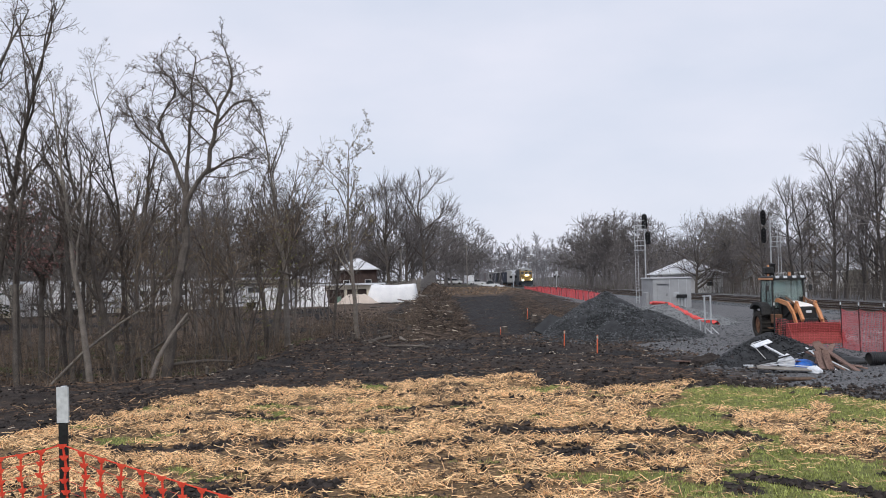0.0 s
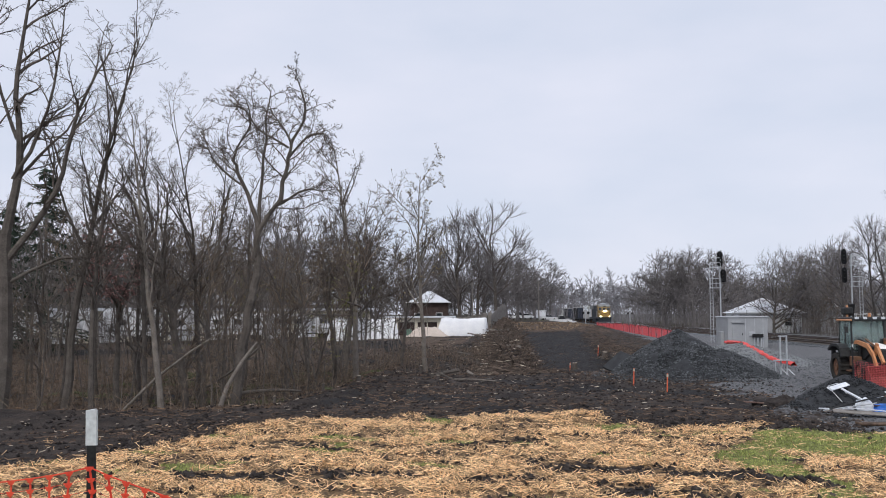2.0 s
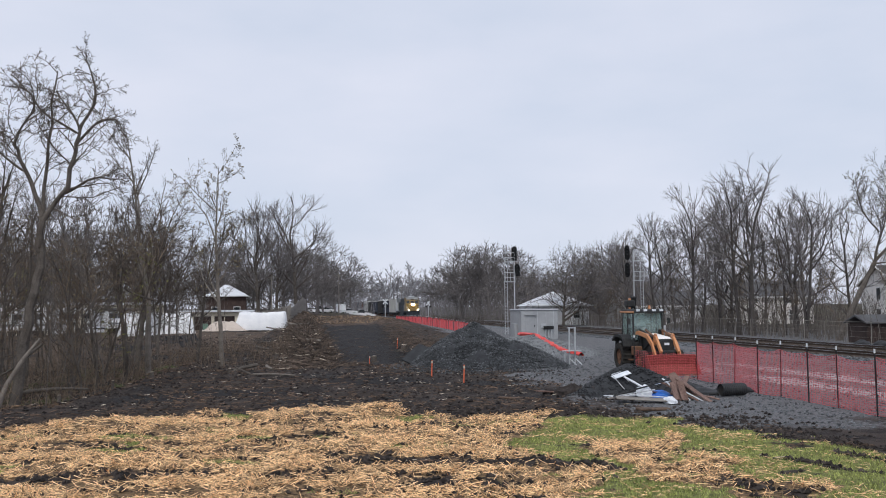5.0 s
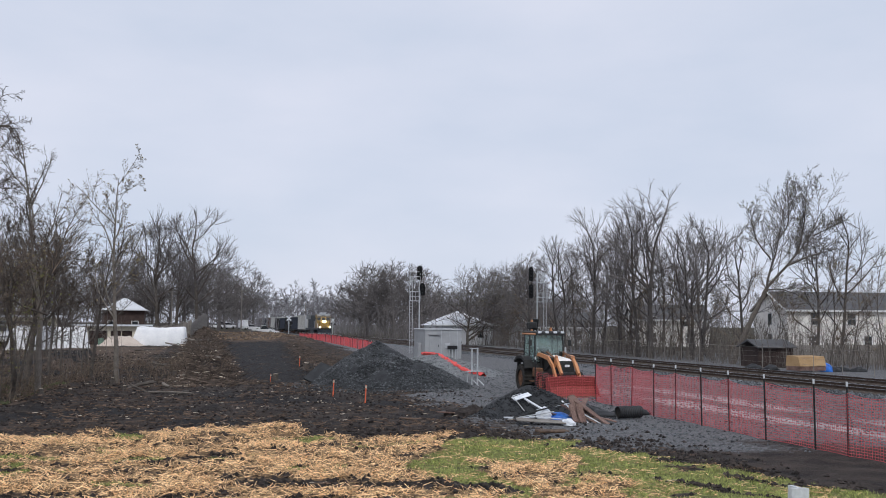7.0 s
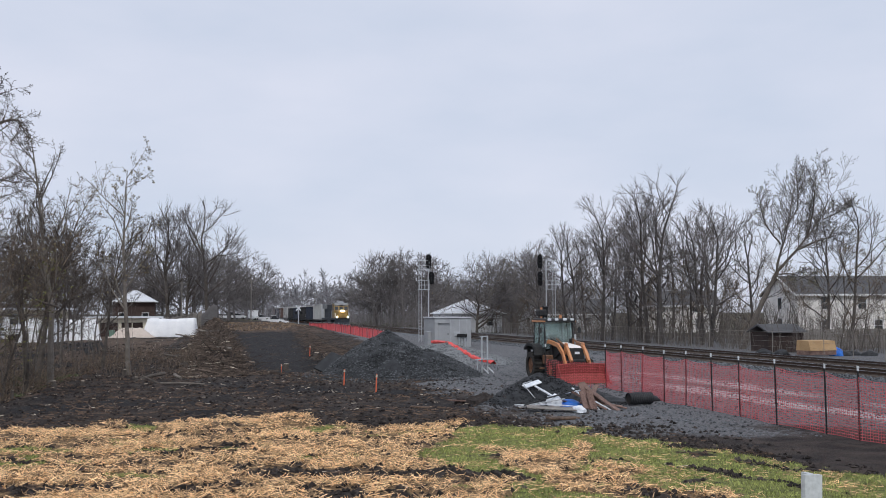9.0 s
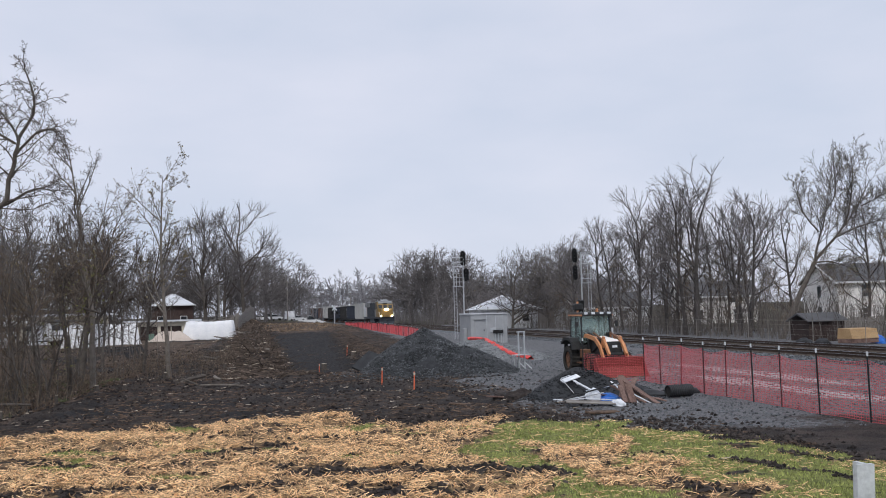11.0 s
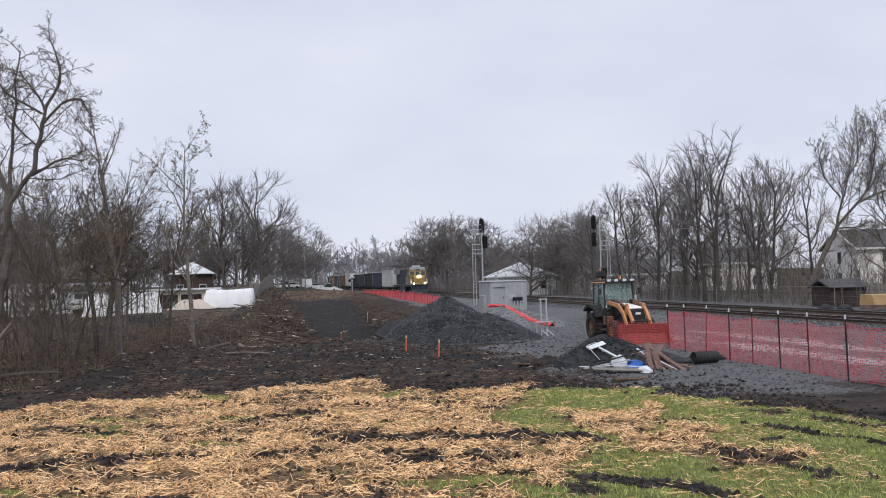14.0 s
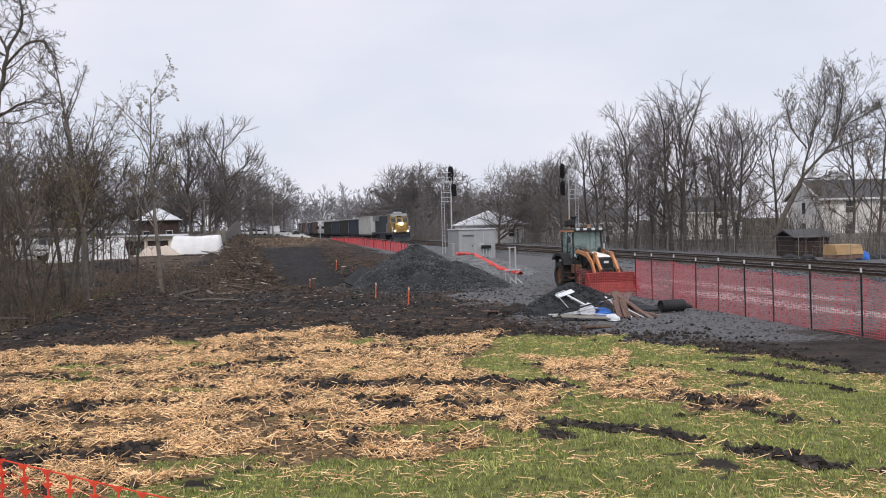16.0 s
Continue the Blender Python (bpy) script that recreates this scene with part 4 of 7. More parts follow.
def conifer(x, y, h):
    root = empty("spruce_tree", pose(x, y, height(x, y)), "dark green spruce behind the bare wood", "tree")
    rng = random.Random(8)
    w = Wood()
    w.limb("trunk", [Vector((0, 0, -0.3)), Vector((0, 0, h))], [0.22, 0.03], 7)
    for i in range(110):
        t = 0.1 + 0.9 * (i / 110)
        z = h * t
        ln = (1 - t) * h * 0.36 + 0.4
        a = rng.uniform(0, math.tau)
        d = Vector((math.cos(a), math.sin(a), -0.22))
        p = Vector((0, 0, z))
        w.limb("trunk", [p, p + d * ln], [0.03, 0.01], 3)
        for _ in range(22):
            s = rng.uniform(0.15, 1.0) * ln
            q = p + d * s
            e = q + Vector((rng.uniform(-.4, .4), rng.uniform(-.4, .4), rng.uniform(-.35, .08)))
            w.limb("crown", [q, e], [0.07, 0.02], 3)
    obj("trunk", w.v["trunk"], w.f["trunk"], M["bark"], root)
    obj("crown", w.v["crown"], w.f["crown"], M["needles"], root)


conifer(-33.6, 75, 15.0)
conifer(-38.5, 79, 12.0)

# field trees beyond, the far woods, and the trees across the tracks
fans = [broom(80 + i, 20.0, 0.36, 13.0, 0.2, 9, 6, 0.016, 0.07, spread=1.0, stems=0.4) for i in range(3)]
clump = [broom(86 + i, 14.0, 0.26, 13.0, 0.06, 12, 6, 0.024, 0.04, spread=1.1, twigs=3, stems=0.45) for i in range(2)]
rounds = [broom(90 + i, 13.2, 0.26, 15.0, 0.04, 15, 7, 0.014, 0.02, spread=1.15, stems=0.4, buds=0.3, bud_size=0.08) for i in range(2)]
far_rounds = [broom(95 + i, 14.0, 0.24, 10.5, 0.08, 10, 5, 0.024, 0.05, spread=1.1, twigs=4, stems=0.45) for i in range(3)]
right_tall = [broom(100 + i, 15.0, 0.2, 8.0, 0.14, 8, 5, 0.013, 0.07, (0.05 * (i - 1), 0), 1.0, 4, stems=0.5) for i in range(4)]
lean_tree = tree_limbs(110, [([(0, -0.3), (0.9, 1.9), (2.5, 4.7), (3.3, 6.3)], 0.26, 0.19, 0), ([(3.3, 6.2), (5.5, 8.4), (7.6, 10.5), (9.4, 13.4)], 0.14, 0.02, 0.2), ([(3.3, 6.2), (3.7, 8.1), (4.3, 10.2), (4.9, 13.4)], 0.12, 0.02, -0.2),
                             ([(5.5, 8.4), (8.0, 9.3), (10.9, 10.0)], 0.11, 0.02, 0.3), ([(3.2, 6.2), (4.6, 6.3), (6.1, 5.8)], 0.08, 0.02, -0.3), ([(6.5, 9.4), (7.0, 12), (7.2, 15.0)], 0.1, 0.02, -0.2),
                             ([(3.9, 8.8), (2.6, 10.6), (2.2, 13.0)], 0.09, 0.02, 0.2), ([(4.2, 10), (5.8, 12.2), (6.0, 14.6)], 0.09, 0.02, 0.3), ([(8.0, 11.0), (9.5, 11.6), (11.0, 12.4)], 0.07, 0.02, 0.2)],
                       "fan", kids=[15, 15, 9, 6], ratio=[0.9, 0.5, 0.45, 0.45], buds=0.35, bud_size=0.06, min_r=0.012)
for k, (x, y, h, turn, label) in enumerate([(-3.2, 150, 20.2, 0, "tall bare maple with a fan of rising limbs"), (2.6, 165, 20.6, 40, "broad bare maple with a dense fan crown"), (-0.5, 172, 19.0, 90, "broad bare maple with a dense fan crown")]):
    plant(fans[k], x, y, turn, h / 20.0, B, TF, M["bud"], label)
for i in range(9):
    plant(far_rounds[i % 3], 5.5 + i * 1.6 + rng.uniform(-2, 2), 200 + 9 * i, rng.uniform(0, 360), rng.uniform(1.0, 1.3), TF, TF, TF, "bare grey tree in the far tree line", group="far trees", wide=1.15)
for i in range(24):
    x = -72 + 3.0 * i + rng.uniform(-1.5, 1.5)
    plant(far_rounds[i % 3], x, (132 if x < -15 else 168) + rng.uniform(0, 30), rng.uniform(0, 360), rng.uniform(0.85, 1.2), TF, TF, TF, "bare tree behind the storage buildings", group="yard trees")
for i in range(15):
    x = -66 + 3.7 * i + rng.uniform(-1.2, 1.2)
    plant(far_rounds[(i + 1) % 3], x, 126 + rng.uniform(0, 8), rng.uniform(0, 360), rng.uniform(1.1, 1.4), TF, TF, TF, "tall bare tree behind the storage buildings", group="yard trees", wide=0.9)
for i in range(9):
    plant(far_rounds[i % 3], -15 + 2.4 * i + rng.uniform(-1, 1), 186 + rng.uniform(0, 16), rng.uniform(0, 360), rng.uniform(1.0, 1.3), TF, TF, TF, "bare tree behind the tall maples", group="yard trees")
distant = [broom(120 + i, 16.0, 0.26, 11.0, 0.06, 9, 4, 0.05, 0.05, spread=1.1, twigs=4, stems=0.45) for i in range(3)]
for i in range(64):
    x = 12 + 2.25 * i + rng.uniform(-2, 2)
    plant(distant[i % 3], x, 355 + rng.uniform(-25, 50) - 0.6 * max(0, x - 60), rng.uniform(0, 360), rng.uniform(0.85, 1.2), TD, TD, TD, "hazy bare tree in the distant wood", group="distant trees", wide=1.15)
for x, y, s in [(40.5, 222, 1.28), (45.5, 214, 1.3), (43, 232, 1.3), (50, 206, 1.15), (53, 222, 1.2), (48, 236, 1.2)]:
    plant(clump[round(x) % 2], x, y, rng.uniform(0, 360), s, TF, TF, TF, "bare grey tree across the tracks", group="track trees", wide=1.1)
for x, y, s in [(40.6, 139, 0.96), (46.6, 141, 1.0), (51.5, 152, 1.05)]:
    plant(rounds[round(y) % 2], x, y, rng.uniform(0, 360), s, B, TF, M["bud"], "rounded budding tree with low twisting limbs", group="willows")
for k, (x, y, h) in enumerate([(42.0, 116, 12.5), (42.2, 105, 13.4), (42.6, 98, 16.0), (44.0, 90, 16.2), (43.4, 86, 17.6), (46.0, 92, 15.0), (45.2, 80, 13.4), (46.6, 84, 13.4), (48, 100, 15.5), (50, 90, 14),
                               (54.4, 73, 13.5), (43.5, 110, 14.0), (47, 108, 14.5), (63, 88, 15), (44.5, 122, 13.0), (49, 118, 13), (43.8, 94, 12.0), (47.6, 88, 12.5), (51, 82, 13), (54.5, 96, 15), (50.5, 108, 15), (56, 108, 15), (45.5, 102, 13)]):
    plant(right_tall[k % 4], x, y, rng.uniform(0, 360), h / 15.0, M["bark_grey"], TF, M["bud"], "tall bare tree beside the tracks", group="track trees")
plant(lean_tree, 44.7, 74, 0, 1.0, B, TF, M["bud_green"], "leaning bare tree with a wide budding crown")
for i in range(34):
    y = rng.uniform(62, 118)
    plant(tall_sap[i % 3], rng.uniform(42.4, 52) + 0.04 * (110 - y), y, rng.uniform(0, 360), rng.uniform(0.6, 1.15), M["bark_grey"], TF, M["bud"], "thin young tree beside the tracks", "sapling", "track saplings")
for i in range(50):
    y = rng.uniform(64, 150)
    x = rng.uniform(42, 54) + 0.1 * (110 - y)
    plant(sap[i % 5], x, y, rng.uniform(0, 360), rng.uniform(0.7, 1.5), B, M["twig_far_haze"], M["bud"], "thin leafless sapling beside the tracks", "sapling", "track saplings")
brush("track_brush", "brown leafless brush along the tracks", M["twig_wood"], 4300, (42.5, 60, 62, 160), lambda x, y, r: True, 0.7, 4.6, 36, 0.5, 4, 1.6)
brush("yard_brush", "grey leafless hedge behind the storage yard", M["twig_far_haze"], 3000, (-80, 6, 128, 205), lambda x, y, r: x < -16 or (y > 172 and x < 0.04 * y - 1), 2.0, 11.0, 37, 0.4, 5, 2.8)
brush("far_brush", "hazy grey thicket along the far tree line", M["twig_distant_haze"], 2600, (6, 130, 270, 370), lambda x, y, r: x > 5 + 0.05 * (y - 200) and not (26 < x < 38), 3.5, 13.0, 38, 0.4, 4, 5.0)
brush("crossing_brush", "grey leafless thicket across the tracks", M["twig_far_haze"], 1500, (36.5, 75, 165, 260), lambda x, y, r: x > 38, 2.0, 9.5, 39, 0.4, 4, 3.0)


# ---- railway ----
TRACK_NEAR, TRACK_FAR, RAIL_Z = 29.8, 34.2, 0.62


def run(name, profile, y0, y1, material, parent, label="", smooth=False):
    """A profile in (x, z) drawn out along y."""
    n = len(profile)
    vs = [(x, y0, z) for x, z in profile] + [(x, y1, z) for x, z in profile]
    fs = [(i, (i + 1) % n, n + (i + 1) % n, n + i) for i in range(n)] + [tuple(range(n))[::-1], tuple(range(n, 2 * n))]
    return obj(name, vs, fs, material, parent, label, smooth)


bed = empty("track_bed", pose(0, 0, 0), "dark grey ballast bed carrying two tracks", "track bed", kind="structure")
run("ballast_shoulder", [(26.4, 0.1), (28.2, 0.42), (35.8, 0.42), (37.6, 0.1)], -80, 600, M["ballast"], bed)
tie_me = bpy.data.meshes.new("tie")
tb = box(2.6, 0.23, 0.14, None, 0.015)
tb.to_mesh(tie_me)
tb.free()
tie_me.materials.append(M["tie"])
for name, cx in (("railway_track", TRACK_NEAR), ("railway_track", TRACK_FAR)):
    tr = empty(name, pose(cx, 0, 0), "rusty steel rails on dark wooden ties", "track", kind="structure")
    for sx in (-0.755, 0.755):
        run("rail", [(sx - 0.07, 0.46), (sx - 0.07, 0.475), (sx - 0.012, 0.50), (sx - 0.012, 0.58), (sx - 0.036, 0.59), (sx - 0.036, 0.61), (sx + 0.036, 0.61), (sx + 0.036, 0.59), (sx + 0.012, 0.58),
                     (sx + 0.012, 0.50), (sx + 0.07, 0.475), (sx + 0.07, 0.46)], -80, 600, M["rail"], tr)
        run("rail_head", [(sx - 0.03, 0.612), (sx + 0.03, 0.612), (sx + 0.028, 0.617), (sx - 0.028, 0.617)], -80, 600, M["rail_top"], tr, "polished rail head")
    y = 24.0
    for i in range(140):
        t = new("tie", tie_me)
        t.parent = tr
        t.location = (0.04 * math.sin(i * 7.3), y, 0.33)
        y += 0.55
    far = bmesh.new()
    for i in range(220):
        add_box(far, 2.6, 0.23, 0.14, pose(0, y + 0.55 * i, 0.33))
    part("far_ties", far, M["tie"], tr)["kind"] = "stuff"
scatter("ballast_stones", "loose crushed ballast stones along the rails", "gravel", M["ballast"], 9000, (26.2, 29.2, 26, 110), lambda x, y, r: True,
        lambda r, x, y, z: chunk(0.03, 0.07, 0.8)(r, x, y, 0.1 + 0.32 * ridge(x, 26.4, 28.2)), 41)


# ---- red safety fence along the works ----
def ribbon(vs, fs, a, b, w, t=0.004):
    """One plastic strand, a flat three-sided bar from a to b."""
    d = (b - a).normalized()
    s = d.cross(Vector((0, 1, 0.01))) if abs(d.y) < 0.8 else d.cross(Vector((1, 0, 0.01)))
    s = s.normalized() * w / 2
    u = d.cross(s).normalized() * t
    k = len(vs)
    for p in (a, b):
        vs += [tuple(p - s), tuple(p + s), tuple(p + u)]
    fs += [(k, k + 1, k + 4, k + 3), (k + 1, k + 2, k + 5, k + 4), (k + 2, k, k + 3, k + 5)]


def t_post(h, parent, at, lean=(0, 0), tip=0.12, w=0.045, name="post"):
    p = part(name, add_box(box(w, 0.008, h + 0.3), 0.008, w * 0.8, h + 0.3, pose(0, w * 0.4, 0)), M["post_black"], parent)
    p.matrix_basis = pose(at[0], at[1], at[2] - 0.3, lean[0], lean[1], 0)
    part("tip", add_box(box(w + 0.008, 0.016, tip, pose(0, 0, h + 0.3 - tip)), 0.016, w * 0.8 + 0.008, tip, pose(0, w * 0.4, h + 0.3 - tip + 0.002)), M["post_tip"], p, "white painted post tip")
    return p


def net_panel(parent, a, b, h, za, zb, step_h, step_v, w, material, sag=0.08, seed=0, drop=0.03, name="netting"):
    """Netting between two posts, sagging and a little ragged."""
    rng = random.Random(seed)
    vs, fs = [], []
    a, b = Vector(a), Vector(b)
    ln = (b - a).length
    n = max(2, round(ln / 0.5))
    bulge = Vector((b.y - a.y, a.x - b.x, 0)).normalized() * rng.uniform(-0.06, 0.06)

    def at(t, k):
        s = sag * 4 * t * (1 - t)
        base = a.lerp(b, t)
        top = za + (zb - za) * t - s
        gz = height(base.x, base.y) + drop
        z = gz + (top - gz) * k
        return Vector((base.x, base.y, z)) + bulge * 4 * t * (1 - t)
    rows = max(2, round(h / step_h))
    for r in range(rows + 1):
        for i in range(n):
            ribbon(vs, fs, at(i / n, r / rows), at((i + 1) / n, r / rows), w)
    cols = max(2, round(ln / step_v))
    for c in range(cols + 1):
        t = c / cols
        ribbon(vs, fs, at(t, 0), at(t, 1), w * 0.9)
    return obj(name, vs, fs, material, parent)


fence = empty("safety_fence", pose(0, 0, 0), "red plastic safety netting on black steel posts", "fence", "site fences")
LINE = [(16.3, 12.5), (16.4, 14.4), (16.5, 16.3), (16.5, 18.2), (16.5, 20.1), (16.45, 21.7), (16.57, 23.2), (16.5, 25.4), (16.7, 27.7), (16.65, 29.3), (16.65, 31.1), (16.7, 32.8), (17.3, 35.9), (17.1, 37.3), (17.35, 39.4), (14.9, 40.3)]
rng = random.Random(12)
for i, (x, y) in enumerate(LINE):
    t_post(1.88, fence, (x, y, height(x, y)), (rng.uniform(-1.5, 1.5), rng.uniform(-1.5, 2.0)))
    if i:
        px, py = LINE[i - 1]
        hh = 1.60 if i < len(LINE) - 1 else 1.2
        net_panel(fence, (px, py, 0), (x, y, 0), hh, height(px, py) + hh + rng.uniform(-.05, .05), height(x, y) + hh + rng.uniform(-.05, .05), 0.075, 0.095, 0.0135 if i < len(LINE) - 1 else 0.008, M["red_net"], 0.09, i)
fence2 = empty("safety_fence", pose(0, 0, 0), "faded red plastic netting on closely set stakes", "fence", "site fences")
m = 42
pts = []
for i in range(m + 1):
    t = i / m
    y = 103 + 84 * t
    pts.append((19.9 + 1.6 * t + 0.5 * math.sin(t * 9) * t, y))
for i, (x, y) in enumerate(pts):
    t_post(1.3, fence2, (x, y, height(x, y)), (0, rng.uniform(-4, 4)), 0.08, 0.05)
    if i:
        px, py = pts[i - 1]
        net_panel(fence2, (px, py, 0), (x, y, 0), 1.2, height(px, py) + 1.25, height(x, y) + 1.25, 0.11, 0.12, 0.018, M["red_net"], 0.10 + 0.25 * rng.random(), 50 + i)


# ---- orange fence just before the camera ----
near = empty("barrier_fence", pose(0, 0, 0), "bright orange mesh barrier sagging between black steel posts", "fence", "site fences")
NP = [(-4.6, 4.9, 2.75), (-1.46, 3.97, 2.81), (1.89, 2.62, 2.78)]
for i, (x, y, top) in enumerate(NP):
    t_post(top - height(x, y), near, (x, y, height(x, y)), (0, -0.5 if i == 1 else 1.5), 0.14 if i < 2 else 0.2, 0.036 if i < 2 else 0.05)


def near_net(a, b, za, zb, sag, seed):
    rng = random.Random(seed)
    a, b = Vector((*a, 0)), Vector((*b, 0))
    ln = (b - a).length
    n = round(ln / 0.09)
    vs, fs = [], []
    kn_v, kn_f = [], []
    rows, step = 24, 0.046
    jit = [rng.uniform(-0.006, 0.006) for _ in range(n + 1)]

    def at(c, r):
        t = min(1, max(0, c / n))
        base = a.lerp(b, t)
        z = za + (zb - za) * t - sag * (1 - (2 * t - 1) ** 2) ** 0.8 - r * step
        wave = 0.03 * math.sin(c * 0.35 + r * 0.2)
        return Vector((base.x + jit[min(n, int(c))] * (r % 3), base.y + wave - 0.05, z))
    for c in range(n + 1):
        for r in range(rows):
            ribbon(vs, fs, at(c, r), at(c, r + 1), 0.009, 0.003)
            if c < n:
                pa, pb = at(c, r), at(c + 1, r)
                ribbon(vs, fs, pa, pb, 0.0016 if r else 0.006, 0.001)
        for r in range(rows + 1):
            p = at(c, r)
            k = len(kn_v)
            w, h = 0.019, 0.015
            kn_v += [tuple(p + Vector(q)) for q in ((-w, -0.004, 0.003), (-w * 0.4, -0.006, -h), (w * 0.4, -0.006, -h), (w, -0.004, 0.003), (0, -0.009, 0.004), (0, 0.004, 0))]
            kn_f += [(k, k + 1, k + 4), (k + 1, k + 2, k + 4), (k + 2, k + 3, k + 4), (k, k + 4, k + 3), (k, k + 5, k + 1), (k + 1, k + 5, k + 2), (k + 2, k + 5, k + 3), (k + 3, k + 5, k)]
    net = obj("netting", vs, fs, M["orange_net"], near)
    kn = obj("net_knots", kn_v, kn_f, M["orange_net"], net)
    kn["kind"] = "stuff"


near_net(NP[0][:2], NP[1][:2], 2.5, 2.59, 0.12, 1)
near_net(NP[1][:2], NP[2][:2], 2.59, 2.2, 0.12, 2)


# ---- heaps ----
def mound(name, label, cx, cy, rx, ry, h, material, seed, lobes=(), sharp=1.25, rough=0.06, stones=0, size=(0.03, 0.08), base=0.0):
    """A tipped heap, with loose stones over its skin as one part."""
    rng = random.Random(seed)
    nr, na = 34, 64

    def skin(x, y):
        z = 0.0
        for ox, oy, ax, ay, hh in ((0, 0, rx, ry, h), *lobes):
            d = math.hypot((x - ox) / ax, (y - oy) / ay)
            z = max(z, hh * (1 - min(1, d)) * (1 + 0.25 * d))
        return z
    ext = 1.0 + max([math.hypot(o[0] / rx, o[1] / ry) + max(o[2] / rx, o[3] / ry) - 1 for o in lobes] + [0])
    vs, fs = [], []
    for i in range(nr + 1):
        for j in range(na):
            k, a = ext * i / nr, math.tau * j / na
            x, y = rx * k * math.cos(a), ry * k * math.sin(a)
            s = skin(x, y)
            z = s + rough * (nz(x, y, 1.1, seed) + 0.5 * nz(x, y, 3.1, seed)) * min(1, s * 2)
            vs.append((x, y, z + height(cx + x, cy + y) - base - (0.06 if s <= 0 else 0)))
    for i in range(nr):
        for j in range(na):
            a, b = i * na + j, i * na + (j + 1) % na
            fs.append((a, a + na, b + na, b))
    root = empty(name, pose(cx, cy, base), label, "heap")
    obj("heap", vs, fs, material, root, smooth=True)
    if stones:
        sv, sf = [], []
        mk = chunk(*size, 0.8)
        for _ in range(stones):
            k, a = ext * math.sqrt(rng.random()), rng.uniform(0, math.tau)
            x, y = rx * k * math.cos(a), ry * k * math.sin(a)
            s = skin(x, y)
            if s <= 0.02 and rng.random() < 0.75:
                continue
            v, f = mk(rng, x, y, s + height(cx + x, cy + y) - base)
            q = len(sv)
            sv += v
            sf += [tuple(i + q for i in g) for g in f]
        st = obj("loose_stones", sv, sf, M["gravel_stone"] if name == "gravel_pile" else material, root)
        st["kind"] = "stuff"
    return root


mound("gravel_pile", "tall cone of dark crushed gravel", 10.4, 52.5, 3.5, 5.2, 2.35, M["coal_gravel"], 3, [(1.9, -1.4, 2.8, 3.4, 1.35), (-1.2, -0.4, 2.2, 3.0, 1.2)], 1.2, 0.14, 24000, (0.025, 0.065))
mound("gravel_heap", "low heap of pale grey gravel beside the hut", 18.2, 70.0, 3.4, 12.0, 1.0, M["pale_gravel"], 5, (), 1.2, 0.08, 4000, (0.03, 0.07))
mound("soil_heap", "small heap of black soil under the rubbish", 12.4, 33.9, 2.2, 1.9, 1.08, M["coal_gravel"], 7, [(-1.4, -0.3, 1.2, 1.2, 0.35), (1.6, 0.3, 1.6, 1.4, 0.5)], 1.2, 0.12, 3200, (0.02, 0.06))


# ---- rubbish on the soil heap ----
def thing(name, bm, material, m, label, category, group="", smooth=False):
    ob = part(name, bm, material, None, "", smooth)
    ob.matrix_basis = m
    return tagged(ob, label, category, group)


def crumple(sx, sy, h, seed, n=14, drape=0.3):
    """A creased lump: a bag or a rumpled sheet with body."""
    bm = bmesh.new()
    bmesh.ops.create_icosphere(bm, subdivisions=3, radius=1.0)
    for v in bm.verts:
        d = v.co.normalized()
        k = 1 + 0.28 * noise.noise(d * 1.6 + Vector((seed, 0, 0))) + 0.14 * noise.noise(d * 4 + Vector((0, seed, 0)))
        v.co = Vector((d.x * sx * k, d.y * sy * k, max(-0.15, d.z) * h * k))
    return bm


def G(x, y, dz=0.0, rx=0, ry=0, rz=0):
    return pose(x, y, height(x, y) + dz, rx, ry, rz)


def GR(x, y, dz=0.0, rx=0, ry=0, rz=0):
    return G(x - 0.45, y, dz, rx, ry, rz)


thing("white_board", box(0.7, 0.24, 0.03, None, 0.006), M["bag_white"], GR(12.15, 32.9, 0.72, 22, -14, 12), "white plastic board lying on the soil heap", "board")
thing("white_rail", box(0.08, 1.2, 0.05, None, 0.008), M["bag_white"], GR(12.5, 32.3, 0.42, 22, 0, 32), "white trim board leaning on the heap", "board")
fr = empty("metal_frame", GR(12.2, 32.4, 0.1, -34, 0, 25) @ Matrix.Scale(0.72, 4), "bent aluminium tube frame", "frame")
part("left_tube", tube((0, 0, 0), (-0.35, 0.1, 1.1), 0.018), M["galv"], fr)
part("top_tube", tube((-0.35, 0.1, 1.1), (0.35, 0.15, 1.25), 0.018), M["galv"], fr)
part("right_tube", tube((0.35, 0.15, 1.25), (0.55, 0, 0.25), 0.018), M["galv"], fr)
thing("plastic_sack", crumple(0.27, 0.26, 0.32, 3), M["bag_white"], GR(12.45, 31.5, 0.12), "rumpled white plastic sack", "sack", smooth=True)
thing("blue_tarp", crumple(0.5, 0.3, 0.26, 8), M["blue"], GR(13.1, 31.9, 0.06, 0, 0, 12), "crumpled bright blue plastic tarp", "tarp", smooth=True)
thing("blue_tarp", crumple(0.34, 0.24, 0.14, 14), M["blue"], GR(13.0, 31.5, 0.05, 0, 0, 40), "crumpled bright blue plastic tarp", "tarp", smooth=True)
thing("drywall_sheet", box(1.6, 0.5, 0.03, None, 0.006), M["fence_wood"], GR(12.0, 30.6, 0.12, 5, 3, -14), "flat grey wallboard sheet on the mud", "wallboard")
thing("plastic_sheet", crumple(0.16, 0.28, 0.2, 41), M["bag_white"], GR(12.85, 30.3, 0.05, 0, 0, 20), "crushed white plastic sheet", "plastic sheet")
